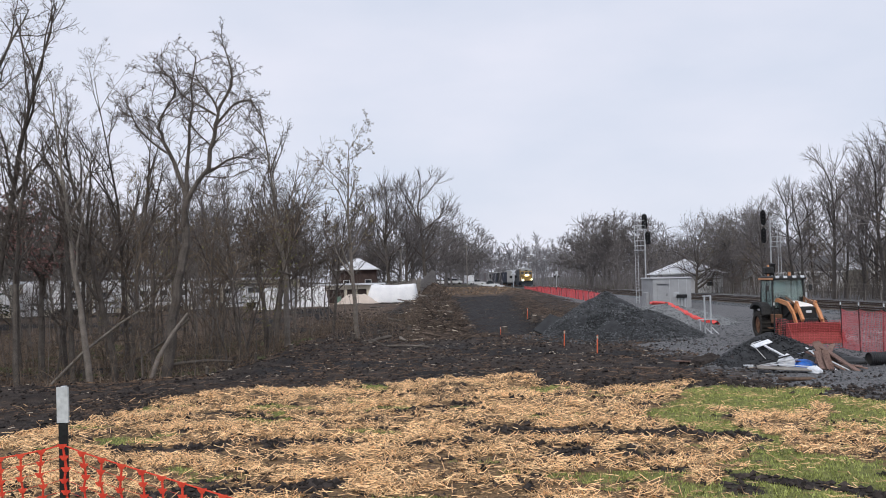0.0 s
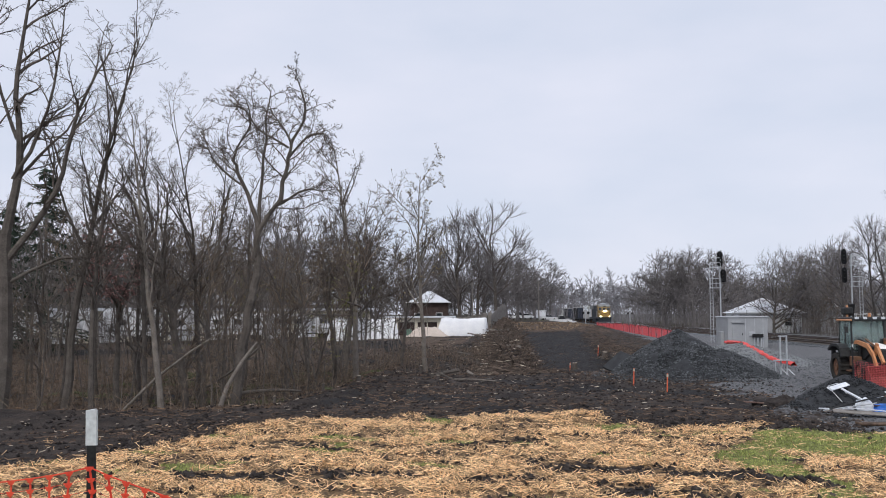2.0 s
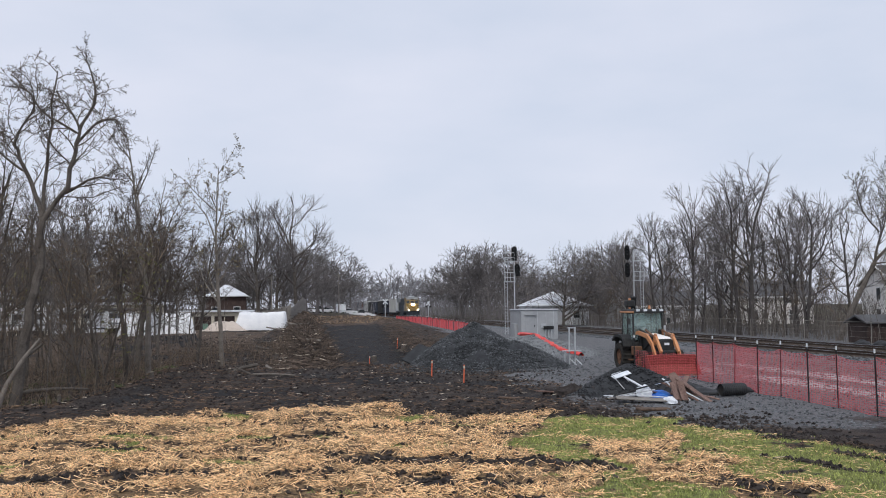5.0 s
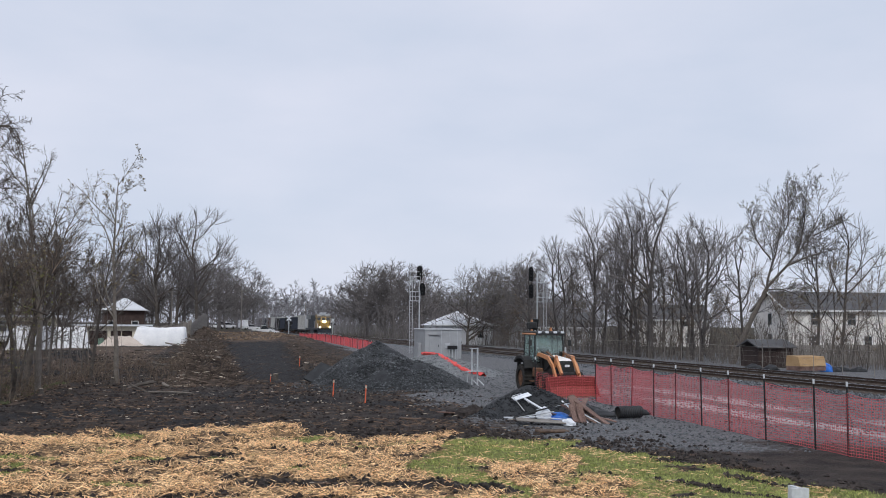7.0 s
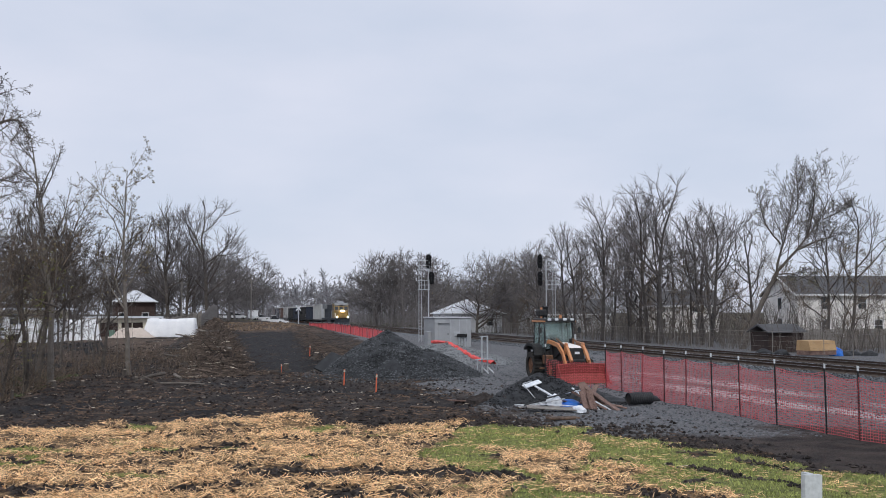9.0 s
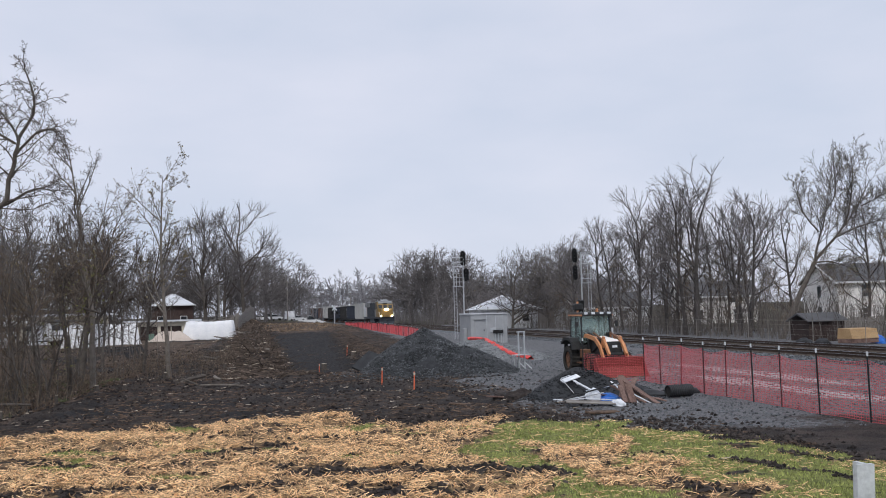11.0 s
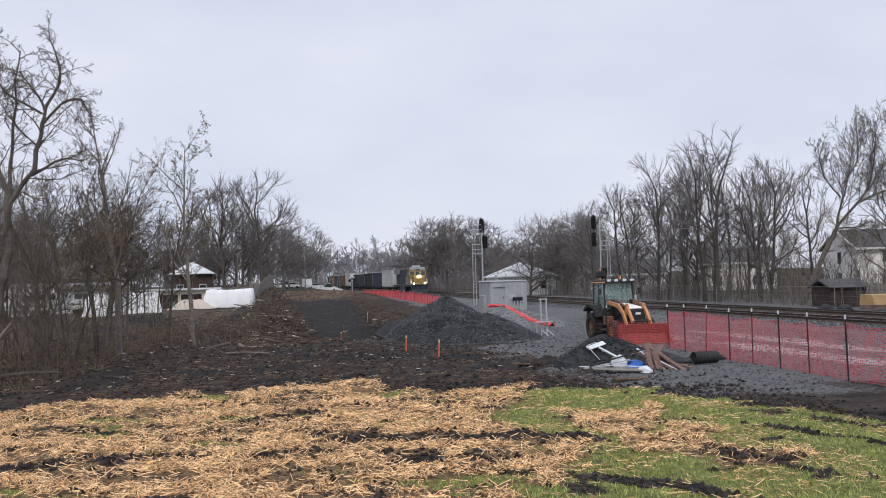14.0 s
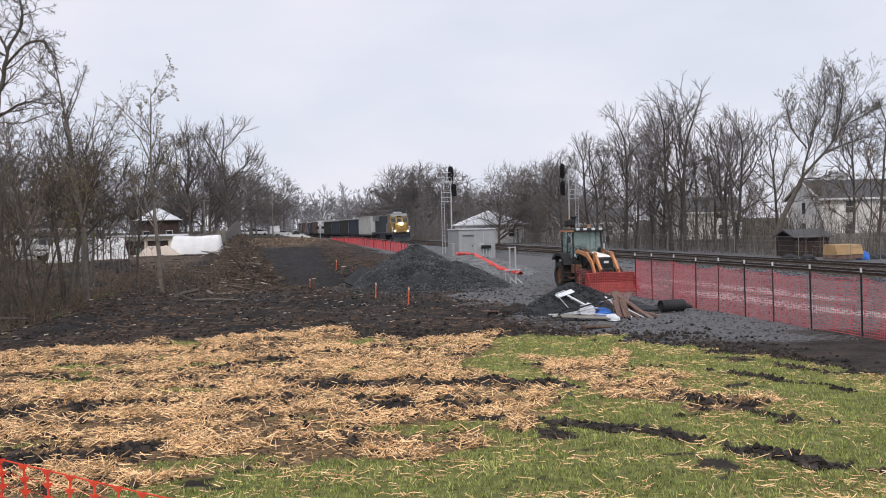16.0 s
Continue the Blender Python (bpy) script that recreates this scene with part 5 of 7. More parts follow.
thing("grey_pole", tube((-0.9, 0, 0), (0.8, 0.2, 0.2), 0.02), M["galv"], GR(11.9, 31.0, 0.16), "thin grey pole across the rubbish", "pole")
thing("dark_pole", tube((-1.0, -0.2, 0), (1.1, 0.3, 0.45), 0.025), M["machine_black"], GR(12.2, 31.2, 0.18), "thin dark pole across the rubbish", "pole")
for x, y, dz, rx, ry, rz, ln, w in [(14.6, 31.2, 0.25, 0, 22, -50, 2.3, 0.2), (14.9, 31.0, 0.32, 0, 26, -62, 2.2, 0.24), (14.5, 31.6, 0.45, 0, -18, 62, 1.9, 0.2), (15.0, 31.4, 0.14, 0, 12, -78, 2.0, 0.18), (14.3, 31.9, 0.18, 0, 8, 20, 1.6, 0.16),
                                    (14.2, 30.9, 0.3, 8, -40, 84, 1.1, 0.22), (15.3, 31.8, 0.1, 0, 6, -35, 1.8, 0.2), (11.0, 34.3, 0.12, 0, 4, 10, 1.6, 0.3)]:
    thing("timber_plank", box(ln * 0.72, w * 0.75, 0.05, None, 0.008), M["timber"], G(x - 1.4, y, dz, rx, ry, rz), "weathered reddish broken timber plank", "plank", "rubbish planks")
for i, (x, y, s, rz) in enumerate([(16.2, 33.6, 0.5, 10), (15.6, 33.0, 0.35, 70), (14.9, 33.4, 0.45, 130), (10.6, 34.4, 0.5, 30), (10.2, 33.2, 0.3, 80)]):
    thing("rubber_mat", crumple(s * 1.6, s, s * 0.42, 20 + i), M["pipe_black"], G(x, y, 0, 0, 0, rz), "crumpled black sheeting and roots", "sheeting", "black sheeting", True)


for x, y, dz, rx, ry, rz, ln, w in [(13.2, 31.2, 0.3, 0, 30, -62, 1.5, 0.07), (13.5, 31.0, 0.22, 0, 24, -48, 1.3, 0.06), (12.7, 32.0, 0.5, 0, -12, -30, 1.2, 0.06), (11.2, 31.3, 0.12, 0, 2, 6, 1.1, 0.07), (12.1, 30.9, 0.16, 0, 6, 12, 1.5, 0.1)]:
    thing("white_trim", box(ln, w, 0.03, None, 0.004), M["bag_white"], GR(x + 0.3, y, dz, rx, ry, rz), "narrow white trim strip thrown on the heap", "trim strip", "rubbish strips")
for x, y, dz, rx, ry, rz, ln, w in [(13.6, 31.5, 0.45, 6, 38, -70, 1.3, 0.22), (13.3, 31.3, 0.4, -8, 44, -84, 1.2, 0.2), (13.9, 31.1, 0.26, 0, 30, -56, 1.6, 0.16), (13.75, 31.8, 0.5, 0, -26, 50, 1.1, 0.18), (13.35, 30.9, 0.2, 4, 62, -80, 0.9, 0.24), (14.1, 31.3, 0.15, 0, 12, -30, 1.3, 0.14)]:
    thing("timber_plank", box(ln, w, 0.045, None, 0.008), M["timber"], G(x - 0.25, y, dz, rx, ry, rz), "weathered reddish broken timber plank", "plank", "rubbish planks")
for x, y, s, rz in [(10.2, 34.0, 0.55, 20), (10.9, 33.4, 0.4, 100), (9.6, 34.6, 0.4, 60)]:
    thing("root_clump", crumple(s * 1.2, s * 0.7, s * 0.8, int(x * 7)), M["chip_dark"], G(x, y, 0, 0, 0, rz), "black clump of roots and soil", "root clump", "root clumps")


def pipe(x, y, ln, r, rz):
    root = empty("drain_pipe", G(x, y, r, 0, 0, rz), "short black corrugated plastic drain pipe", "pipe")
    bm = bmesh.new()
    n, rings = 20, 26
    for i in range(rings + 1):
        rr = r * (1 if i % 2 else 0.93)
        for j in range(n):
            a = math.tau * j / n
            bm.verts.new((ln * (i / rings - 0.5), rr * math.cos(a), rr * math.sin(a)))
    bm.verts.ensure_lookup_table()
    for i in range(rings):
        for j in range(n):
            bm.faces.new([bm.verts[k] for k in (i * n + j, i * n + (j + 1) % n, (i + 1) * n + (j + 1) % n, (i + 1) * n + j)])
    part("pipe_wall", bm, M["pipe_black"], root)
    # Near-black discs inside both ends stand in for the shaded bore.
    for s in (-1, 1):
        part("bore_shade_disc", tube((s * ln * 0.42, 0, 0), (s * ln * 0.44, 0, 0), r * 0.9, None, 20), M["dark_void"], root)
    return root


pipe(15.4, 32.1, 0.95, 0.215, 8)
thing("bark_slab", box(1.1, 0.3, 0.07, None, 0.02), M["chip"], G(11.1, 28.4, 0.02, 4, 2, 14), "flat slab of torn bark on the mud", "bark")
thing("bark_slab", box(0.8, 0.2, 0.06, None, 0.02), M["chip"], G(7.9, 33.6, 0.02, 4, 2, -24), "flat slab of torn bark on the mud", "bark")

# ---- survey stakes, slab and stumps ----
for x, y, h in [(6.72, 43.8, 0.85), (7.45, 39.9, 0.9), (7.62, 58.7, 1.0), (5.9, 66, 0.9), (9.4, 80, 1.0)]:
    st = empty("survey_stake", G(x, y, -0.1, 0, 2), "wooden survey stake with orange paint", "stake", "survey stakes")
    part("stake", box(0.05, 0.025, h, None, 0.004, 0.9), M["stake_orange"], st)
    part("ribbon", box(0.07, 0.04, 0.10, pose(0, 0, h * 0.85)), M["chip_pale"], st, "pale flagging ribbon")
thing("rubber_slab", box(1.5, 0.9, 0.12, None, 0.02), M["pipe_black"], G(7.5, 54.5, 0.45, 20, -34, 30), "dark tilted slab against the gravel", "slab")


def stump(x, y, r, h, seed):
    rng = random.Random(seed)
    root = empty("tree_stump", G(x, y, -0.1, rng.uniform(-8, 8), rng.uniform(-8, 8), rng.uniform(0, 360)), "cut tree stump with pale top", "stump", "stumps")
    w = Wood()
    w.limb("trunk", [Vector((0, 0, 0)), Vector((0, 0, h * 0.3)), Vector((0, 0, h))], [r * 1.5, r * 1.1, r], 9)
    for k in range(5):
        a = math.tau * k / 5 + rng.random()
        d = Vector((math.cos(a), math.sin(a), 0))
        w.limb("trunk", [Vector((0, 0, h * 0.35)), d * r * 1.6 + Vector((0, 0, 0.12)), d * r * 3 + Vector((0, 0, -0.05))], [r * 0.5, r * 0.35, r * 0.1], 5)
    obj("stump", w.v["trunk"], w.f["trunk"], M["bark"], root)
    part("cut_face", tube((0, 0, h - 0.01), (0, 0, h + 0.01), r * 0.98, r * 0.95, 9), M["chip_pale"], root, "pale sawn face")


for i, (x, y, r, h) in enumerate([(7.7, 62, 0.28, 0.7), (8.5, 66, 0.2, 0.5), (-3.2, 53.0, 0.08, 0.5), (-5.6, 46.0, 0.09, 0.4), (-4.6, 47.5, 0.08, 0.35), (-2.4, 50.0, 0.07, 0.35), (-1.2, 52.0, 0.08, 0.4), (-0.2, 60, 0.12, 0.5),
                                  (2.4, 70, 0.14, 0.5), (6.8, 72, 0.2, 0.6), (-7.6, 36.6, 0.06, 0.4), (-6.5, 41.0, 0.06, 0.5), (1.0, 75, 0.15, 0.5), (9.2, 74, 0.2, 0.5)]):
    stump(x, y, r, h, i)
# logs and brushwood left by the clearing
rng = random.Random(77)
for i in range(44):
    y = rng.uniform(46, 110)
    x = -1.0 + 0.02 * (y - 60) + rng.gauss(0, 2.2) if i % 3 else rng.uniform(-0.5, 2.6)
    ln, r = rng.uniform(0.8, 2.8), rng.uniform(0.035, 0.11)
    w = Wood()
    c = rng.uniform(-0.12, 0.12)
    w.limb("trunk", [Vector((-ln / 2, 0, 0)), Vector((0, c, 0.04)), Vector((ln / 2, 0, 0))], [r, r * 0.9, r * 0.65], 6)
    root = obj("cut_log", w.v["trunk"], w.f["trunk"], M["bark"] if i % 3 else M["bark_pale"])
    root.matrix_basis = G(x, y, r * 0.8, 0, rng.uniform(-14, 14), rng.uniform(0, 360))
    tagged(root, "cut branch lying on the cleared bank", "log", "cut logs")
# fallen and broken stems in the wood
for x, y, z, dx, dy, dz, r, mt, label in [(-9.6, 36.2, 0, 1.4, 0.2, 2.6, 0.10, BP, "snapped pale stem leaning in the brush"), (-13.2, 36.5, 0.2, 3.6, 0.4, 2.9, 0.06, BP, "fallen thin trunk propped in the brush"), (-8.6, 38.5, 2.4, -3.4, 0.3, -2.2, 0.05, B, "broken branch hanging low"),
                                          (-10.4, 39.4, 0.3, 3.2, 0.4, 0.3, 0.09, B, "fallen trunk across the wood floor"), (-6.0, 50.5, 3.6, -2.6, 0.2, 1.4, 0.06, B, "dead branch bent downward")]:
    w = Wood()
    a, d = Vector((0, 0, 0)), Vector((dx, dy, dz))
    side = Vector((-dz, 0, dx)).normalized() * 0.18
    w.limb("trunk", [a, d * 0.35 + side, d * 0.7 + side * 0.8, d], [r, r * 0.9, r * 0.75, r * 0.5], 7)
    ob = obj("fallen_stem", w.v["trunk"], w.f["trunk"], mt, smooth=True)
    ob.matrix_basis = G(x, y, z)
    tagged(ob, label, "fallen branch", "fallen stems")


# ---- instrument hut, H-frame, netting heap, signals ----
hut = empty("instrument_hut", pose(22.9, 88.0, height(22.9, 88)), "silver aluminium railway instrument hut", "hut")
part("body", box(3.4, 4.2, 2.6, pose(0, 0, 0.1), 0.03), M["alu"], hut)
part("roof", box(3.6, 4.4, 0.12, pose(0, 0, 2.702), 0.03, 0.96), M["alu"], hut)
part("skid", box(3.2, 4.0, 0.16, pose(0, 0, -0.06)), M["machine_black"], hut)
door = part("door", box(0.95, 0.05, 1.95, pose(-0.85, -2.13, 0.25), 0.012), M["alu"], hut)
part("handle", box(0.05, 0.06, 0.18, pose(-0.48, -2.17, 1.2)), M["signal_black"], door)
part("door_hood", box(1.05, 0.22, 0.05, pose(-0.85, -2.2, 2.26)), M["alu"], hut)
part("vent", box(0.5, 0.06, 0.4, pose(0.35, -2.13, 1.1), 0.01), M["galv"], hut)
for sx in (-0.2, 0.6, 1.3):
    part("seam", box(0.04, 0.03, 2.55, pose(sx, -2.112, 0.12)), M["galv"], hut)
for i in range(3):
    part("conduit", tube((0.5 + 0.28 * i, -2.3, 0), (0.5 + 0.28 * i, -2.3, 1.35 - 0.1 * (i % 2)), 0.06), M["galv"], hut)
part("meter_box", box(0.9, 0.2, 0.3, pose(0.78, -2.34, 1.0), 0.02), M["signal_black"], hut, "small black meter box")
part("side_box", box(0.3, 1.1, 1.2, pose(-1.86, -0.3, 0.3), 0.02), M["alu"], hut)

hf = empty("pipe_stand", G(15.4, 51.0, 0, 0, 0, 10), "galvanised steel H-frame stand", "stand")
for sx in (-0.17, 0.17):
    part("upright", box(0.07, 0.07, 2.0, pose(sx, 0, 0), 0.006), M["galv"], hf)
    part("brace", tube((sx, 0, 0.35), (sx + 0.25, -0.3, 0.0), 0.03), M["galv"], hf)
part("top_bar", box(0.5, 0.06, 0.06, pose(0, 0.07, 1.93), 0.005), M["galv"], hf)
part("shelf", box(0.95, 0.3, 0.05, pose(-0.1, -0.12, 0.72), 0.005), M["galv"], hf)
part("leg", box(0.05, 0.05, 0.72, pose(-0.5, -0.12, 0), 0.005), M["galv"], hf)

heap = empty("netting_heap", pose(0, 0, 0), "slumped roll of bright orange safety netting", "netting")
rng = random.Random(3)
hp = [Vector((19.6, 80.0, 0.8)), Vector((19.0, 75, 0.95)), Vector((18.4, 70, 1.0)), Vector((18.0, 65, 0.62)), Vector((17.8, 61, 0.3)), Vector((18.2, 58.5, 0.12))]
vs, fs = [], []
cols, n = 60, 9
for i in range(cols + 1):
    t = i / cols * (len(hp) - 1)
    k = min(len(hp) - 2, int(t))
    c = hp[k].lerp(hp[k + 1], t - k)
    c.z = max(c.z, height(c.x, c.y) + 0.1)
    for j in range(n):
        a = math.tau * j / n
        rr = 0.11 + 0.09 * noise.noise(Vector((i * 0.5, j * 0.8, 1.0)))
        vs.append((c.x + rr * 1.7 * math.cos(a), c.y + 0.2 * math.sin(i), c.z + rr * math.sin(a)))
for i in range(cols):
    for j in range(n):
        fs.append((i * n + j, i * n + (j + 1) % n, (i + 1) * n + (j + 1) % n, (i + 1) * n + j))
obj("rolled_net", vs, fs, M["roll_net"], heap)


def signal(x, y, mirror, h, label):
    root = empty("railway_signal", pose(x, y, height(x, y)), label, "signal", "signals")
    s = mirror
    part("mast", tube((0, 0, 0), (0, 0, h - 0.3), 0.075, 0.065, 10), M["galv"], root)
    part("base", box(0.5, 0.5, 0.25, None, 0.03), M["galv"], root)
    lad = part("ladder", tube((-s * 0.75, 0, 0), (-s * 0.75, 0, h - 1.0), 0.03), M["galv"], root)
    bm = tube((-s * 1.05, 0, 0), (-s * 1.05, 0, h - 1.0), 0.03)
    for k in range(int((h - 1) / 0.33)):
        add_tube(bm, (-s * 0.75, 0, 0.3 + 0.33 * k), (-s * 1.05, 0, 0.3 + 0.33 * k), 0.014, None, 5)
    part("rung", bm, M["galv"], lad)
    for z in (h - 3.6, h - 1.5):
        pf = part("platform", box(1.1, 0.7, 0.06, pose(-s * 0.5, 0, z)), M["galv"], root)
        bm = bmesh.new()
        for zz in (0.5, 1.0):
            add_tube(bm, (-s * 1.05, -0.35, z + zz), (0.0, -0.35, z + zz), 0.025, None, 6)
            add_tube(bm, (-s * 1.05, 0.35, z + zz), (0.0, 0.35, z + zz), 0.025, None, 6)
            add_tube(bm, (-s * 1.05, -0.35, z + zz), (-s * 1.05, 0.35, z + zz), 0.025, None, 6)
        for px in (-s * 1.05, -s * 0.5, 0):
            add_tube(bm, (px, -0.35, z), (px, -0.35, z + 1.0), 0.022, None, 6)
        part("railing", bm, M["galv"], pf)
    for k, z in enumerate((h - 2.75, h - 0.9)):
        ox = s * (0.28 if k == 0 else -0.02) if s > 0 else -0.75
        hd = empty_part("signal_head", root, pose(ox, -0.18, z, 0, 0, 0 if s > 0 else 12))
        bm = box(0.56, 0.05, 1.0, pose(0, 0, -0.2), 0.0)
        add_tube(bm, (0, 0.025, 0.8), (0, -0.025, 0.8), 0.28, None, 18)
        if k == 1 or s < 0:
            add_tube(bm, (0, 0.025, -0.2), (0, -0.025, -0.2), 0.28, None, 18)
        part("backboard", bm, M["signal_black"], hd)
        part("housing", box(0.34, 0.25, 1.1, pose(0, 0.15, -0.25), 0.03), M["signal_black"], hd)
        for q in (0.0, 0.35, 0.7):
            part("hood", tube((0, -0.02, q), (0, -0.24, q - 0.02), 0.12, 0.10, 12), M["signal_black"], hd)
    return root


def empty_part(name, parent, m):
    """A part that is a small bracket mesh, carrying sub-parts."""
    ob = part(name, box(0.12, 0.12, 0.5, pose(0, 0.1, 0)), M["signal_black"], parent)
    ob.matrix_basis = m
    return ob


signal(24.5, 102, 1, 9.1, "silver signal mast with ladder and two black heads")
signal(37.2, 100.5, -1, 9.0, "silver signal mast with cage and two black heads")


# ---- backhoe loader, bucket towards the camera ----
def wheel(parent, x, y, r, w, name="wheel"):
    t = bmesh.new()
    n = 44
    rings = []
    for k in range(n):
        lug = r if k % 2 else r * 0.94
        prof = [(-w / 2, r * 0.62), (-w / 2, r * 0.9), (-w * 0.42, lug), (w * 0.42, lug), (w / 2, r * 0.9), (w / 2, r * 0.62)]
        rings.append([t.verts.new((px, pr * math.cos(math.tau * k / n), pr * math.sin(math.tau * k / n))) for px, pr in prof])
    for k in range(n):
        a, b = rings[k], rings[(k + 1) % n]
        for i in range(6):
            t.faces.new((a[i], a[(i + 1) % 6], b[(i + 1) % 6], b[i]))
    tyre = part(name, t, M["tyre"], parent)
    tyre.location = (x, y, r)
    rim = bmesh.new()
    add_tube(rim, (-w * 0.3, 0, 0), (w * 0.3, 0, 0), r * 0.64, r * 0.64, 24)
    add_tube(rim, (-w * 0.42, 0, 0), (w * 0.42, 0, 0), r * 0.24, r * 0.24, 12)
    part("rim", rim, M["rusty"], tyre, "dull orange steel rim")
    return tyre


bh = empty("backhoe_loader", pose(17.45, 45.3, height(17.45, 45.3), 0, 0, 1) @ Matrix.Scale(1.07, 4), "orange backhoe loader parked behind the red netting", "backhoe")
for sx in (-0.86, 0.86):
    wheel(bh, sx, 0.9, 0.62, 0.42, "rear_wheel")
    wheel(bh, sx * 0.95, -1.35, 0.5, 0.34, "front_wheel")
part("chassis", box(0.8, 3.9, 0.45, pose(0, -0.2, 0.55), 0.05), M["machine_black"], bh)
hood = part("hood", prism([(-1.95, 0.95), (-1.95, 1.42), (-1.75, 1.5), (-0.2, 1.62), (-0.2, 0.95)], 0.8), M["machine_black"], bh)
part("hood_top", prism([(-1.9, 1.48), (-1.7, 1.56), (-0.2, 1.68), (-0.2, 1.63), (-1.7, 1.51)], 0.62), M["siding"], hood, "pale engine cover")
part("grille", box(0.72, 0.05, 0.42, pose(0, -1.97, 0.98), 0.01), M["machine_black"], hood, "black radiator grille")
part("badge", box(0.22, 0.03, 0.1, pose(0.05, -2.0, 1.22)), M["bag_white"], hood)
part("exhaust", tube((0.52, -0.7, 1.5), (0.52, -0.7, 2.05), 0.045), M["galv"], bh, "grey exhaust stack")
for sx in (-1, 1):
    part("fender", prism([(0.1, 1.1), (0.2, 1.45), (0.55, 1.62), (1.2, 1.62), (1.6, 1.4), (1.6, 1.3), (1.15, 1.5), (0.6, 1.5), (0.3, 1.38), (0.2, 1.1)], 0.5), M["machine_black"], bh).location = (sx * 0.86, 0, 0)
cab = part("cab", box(1.35, 1.5, 0.3, pose(0, 0.6, 1.0), 0.03), M["machine_black"], bh)
for sx in (-0.72, 0.72):
    for y0, y1 in ((-0.12, 0.02), (0.6, 0.6), (1.3, 1.22)):
        part("pillar", tube((sx, y0, 1.2), (sx * 0.93, y1, 2.62), 0.045, None, 6), M["machine_black"], cab)
part("roof", box(1.5, 1.62, 0.10, pose(0, 0.6, 2.66), 0.04, 0.94), M["machine_black"], cab)
part("roof_trim", box(1.54, 1.66, 0.07, pose(0, 0.6, 2.59), 0.02), M["cat_orange"], cab, "orange roof trim")
part("roof_visor", box(1.45, 0.16, 0.12, pose(0, -0.2, 2.58), 0.02), M["machine_black"], cab)
for sx in (-0.55, -0.2, 0.2, 0.55):
    part("work_light", box(0.16, 0.08, 0.10, pose(sx, -0.28, 2.66), 0.015), M["bag_white"], cab)
part("windshield", box(1.28, 0.02, 1.2, pose(0, -0.07, 1.38, -4)), M["glass"], cab)
for sx in (-0.70, 0.70):
    part("side_glass", box(0.02, 1.25, 1.2, pose(sx, 0.58, 1.36)), M["glass"], cab)
part("rear_glass", box(1.28, 0.02, 1.15, pose(0, 1.27, 1.4)), M["glass"], cab)
part("seat", box(0.5, 0.45, 0.75, pose(0, 0.75, 1.25), 0.08), M["machine_black"], cab)
part("steering_column", tube((0, 0.05, 1.25), (0, 0.3, 1.75), 0.04), M["machine_black"], cab)
part("steering_wheel", tube((0, 0.3, 1.74), (0, 0.31, 1.77), 0.19, None, 16), M["machine_black"], cab)
part("beacon", tube((0.3, 0.5, 2.76), (0.3, 0.5, 2.92), 0.07, 0.05, 10), M["cat_orange"], cab)
for sx in (-0.56, 0.56):
    arm = part("loader_arm", prism([(0.0, 1.62), (-0.1, 1.76), (-0.3, 1.8), (-1.35, 1.68), (-1.9, 1.32), (-2.42, 0.58), (-2.48, 0.34), (-2.32, 0.32), (-1.82, 1.16), (-1.3, 1.5), (-0.3, 1.64)], 0.085), M["cat_orange"], bh)
    arm.location = (sx, 0, 0)
    part("hydraulic_hose", tube((-sx * 0.12, -0.4, 1.86), (-sx * 0.12, -1.7, 1.56), 0.03), M["machine_black"], arm)
    part("lift_cylinder", tube((-sx * 0.25, -0.5, 0.95), (-sx * 0.25, -1.55, 1.42), 0.055), M["machine_black"], arm)
    part("tilt_cylinder", tube((-sx * 0.3, -0.75, 1.84), (-sx * 0.3, -1.85, 1.52), 0.045), M["rusty"], arm)
    part("tilt_link", prism([(-1.8, 1.5), (-1.92, 1.62), (-2.5, 0.98), (-2.4, 0.88)], 0.1), M["cat_orange"], arm).location = (-sx * 0.3, 0, 0)
    part("bell_crank", prism([(-1.62, 1.3), (-1.78, 1.72), (-1.95, 1.68), (-1.85, 1.2)], 0.08), M["cat_orange"], arm).location = (-sx * 0.3, 0, 0)
    part("arm_brace", prism([(-0.1, 1.1), (-0.25, 1.86), (-0.4, 1.84), (-0.4, 1.1)], 0.08), M["machine_black"], arm).location = (-sx * 0.2, 0, 0)
bucket = part("bucket", prism([(-2.4, 0.16), (-2.36, 0.74), (-2.48, 0.84), (-2.58, 0.82), (-2.5, 0.42), (-2.72, 0.14), (-3.12, 0.05), (-3.12, 0.01), (-2.7, 0.02)], 2.2), M["bucket_red"], bh, "dull red steel loader bucket")
for sx in (-1.08, 1.08):
    part("bucket_side", prism([(-2.4, 0.16), (-2.36, 0.74), (-2.58, 0.82), (-3.12, 0.05), (-2.7, 0.02)], 0.04), M["bucket_red"], bucket).location = (sx, 0, 0)
part("cutting_edge", box(2.2, 0.16, 0.03, pose(0, -3.15, 0.01)), M["rusty"], bucket)
boom = part("boom", prism([(1.75, 0.8), (2.0, 0.75), (2.3, 2.2), (1.95, 3.2), (1.6, 3.3), (1.6, 3.1), (1.95, 2.2)], 0.24), M["machine_black"], bh, "folded black digging boom")
part("dipper", prism([(1.5, 3.3), (1.75, 3.35), (2.5, 1.4), (2.4, 0.6), (2.2, 0.6), (2.25, 1.4)], 0.2), M["machine_black"], boom)
part("boom_cylinder", tube((0, 1.8, 1.2), (0, 1.75, 2.8), 0.06), M["galv"], boom)
part("boom_head", box(0.4, 0.4, 0.32, pose(-0.25, 1.5, 2.85, 0, 0, 0), 0.05), M["machine_black"], boom)
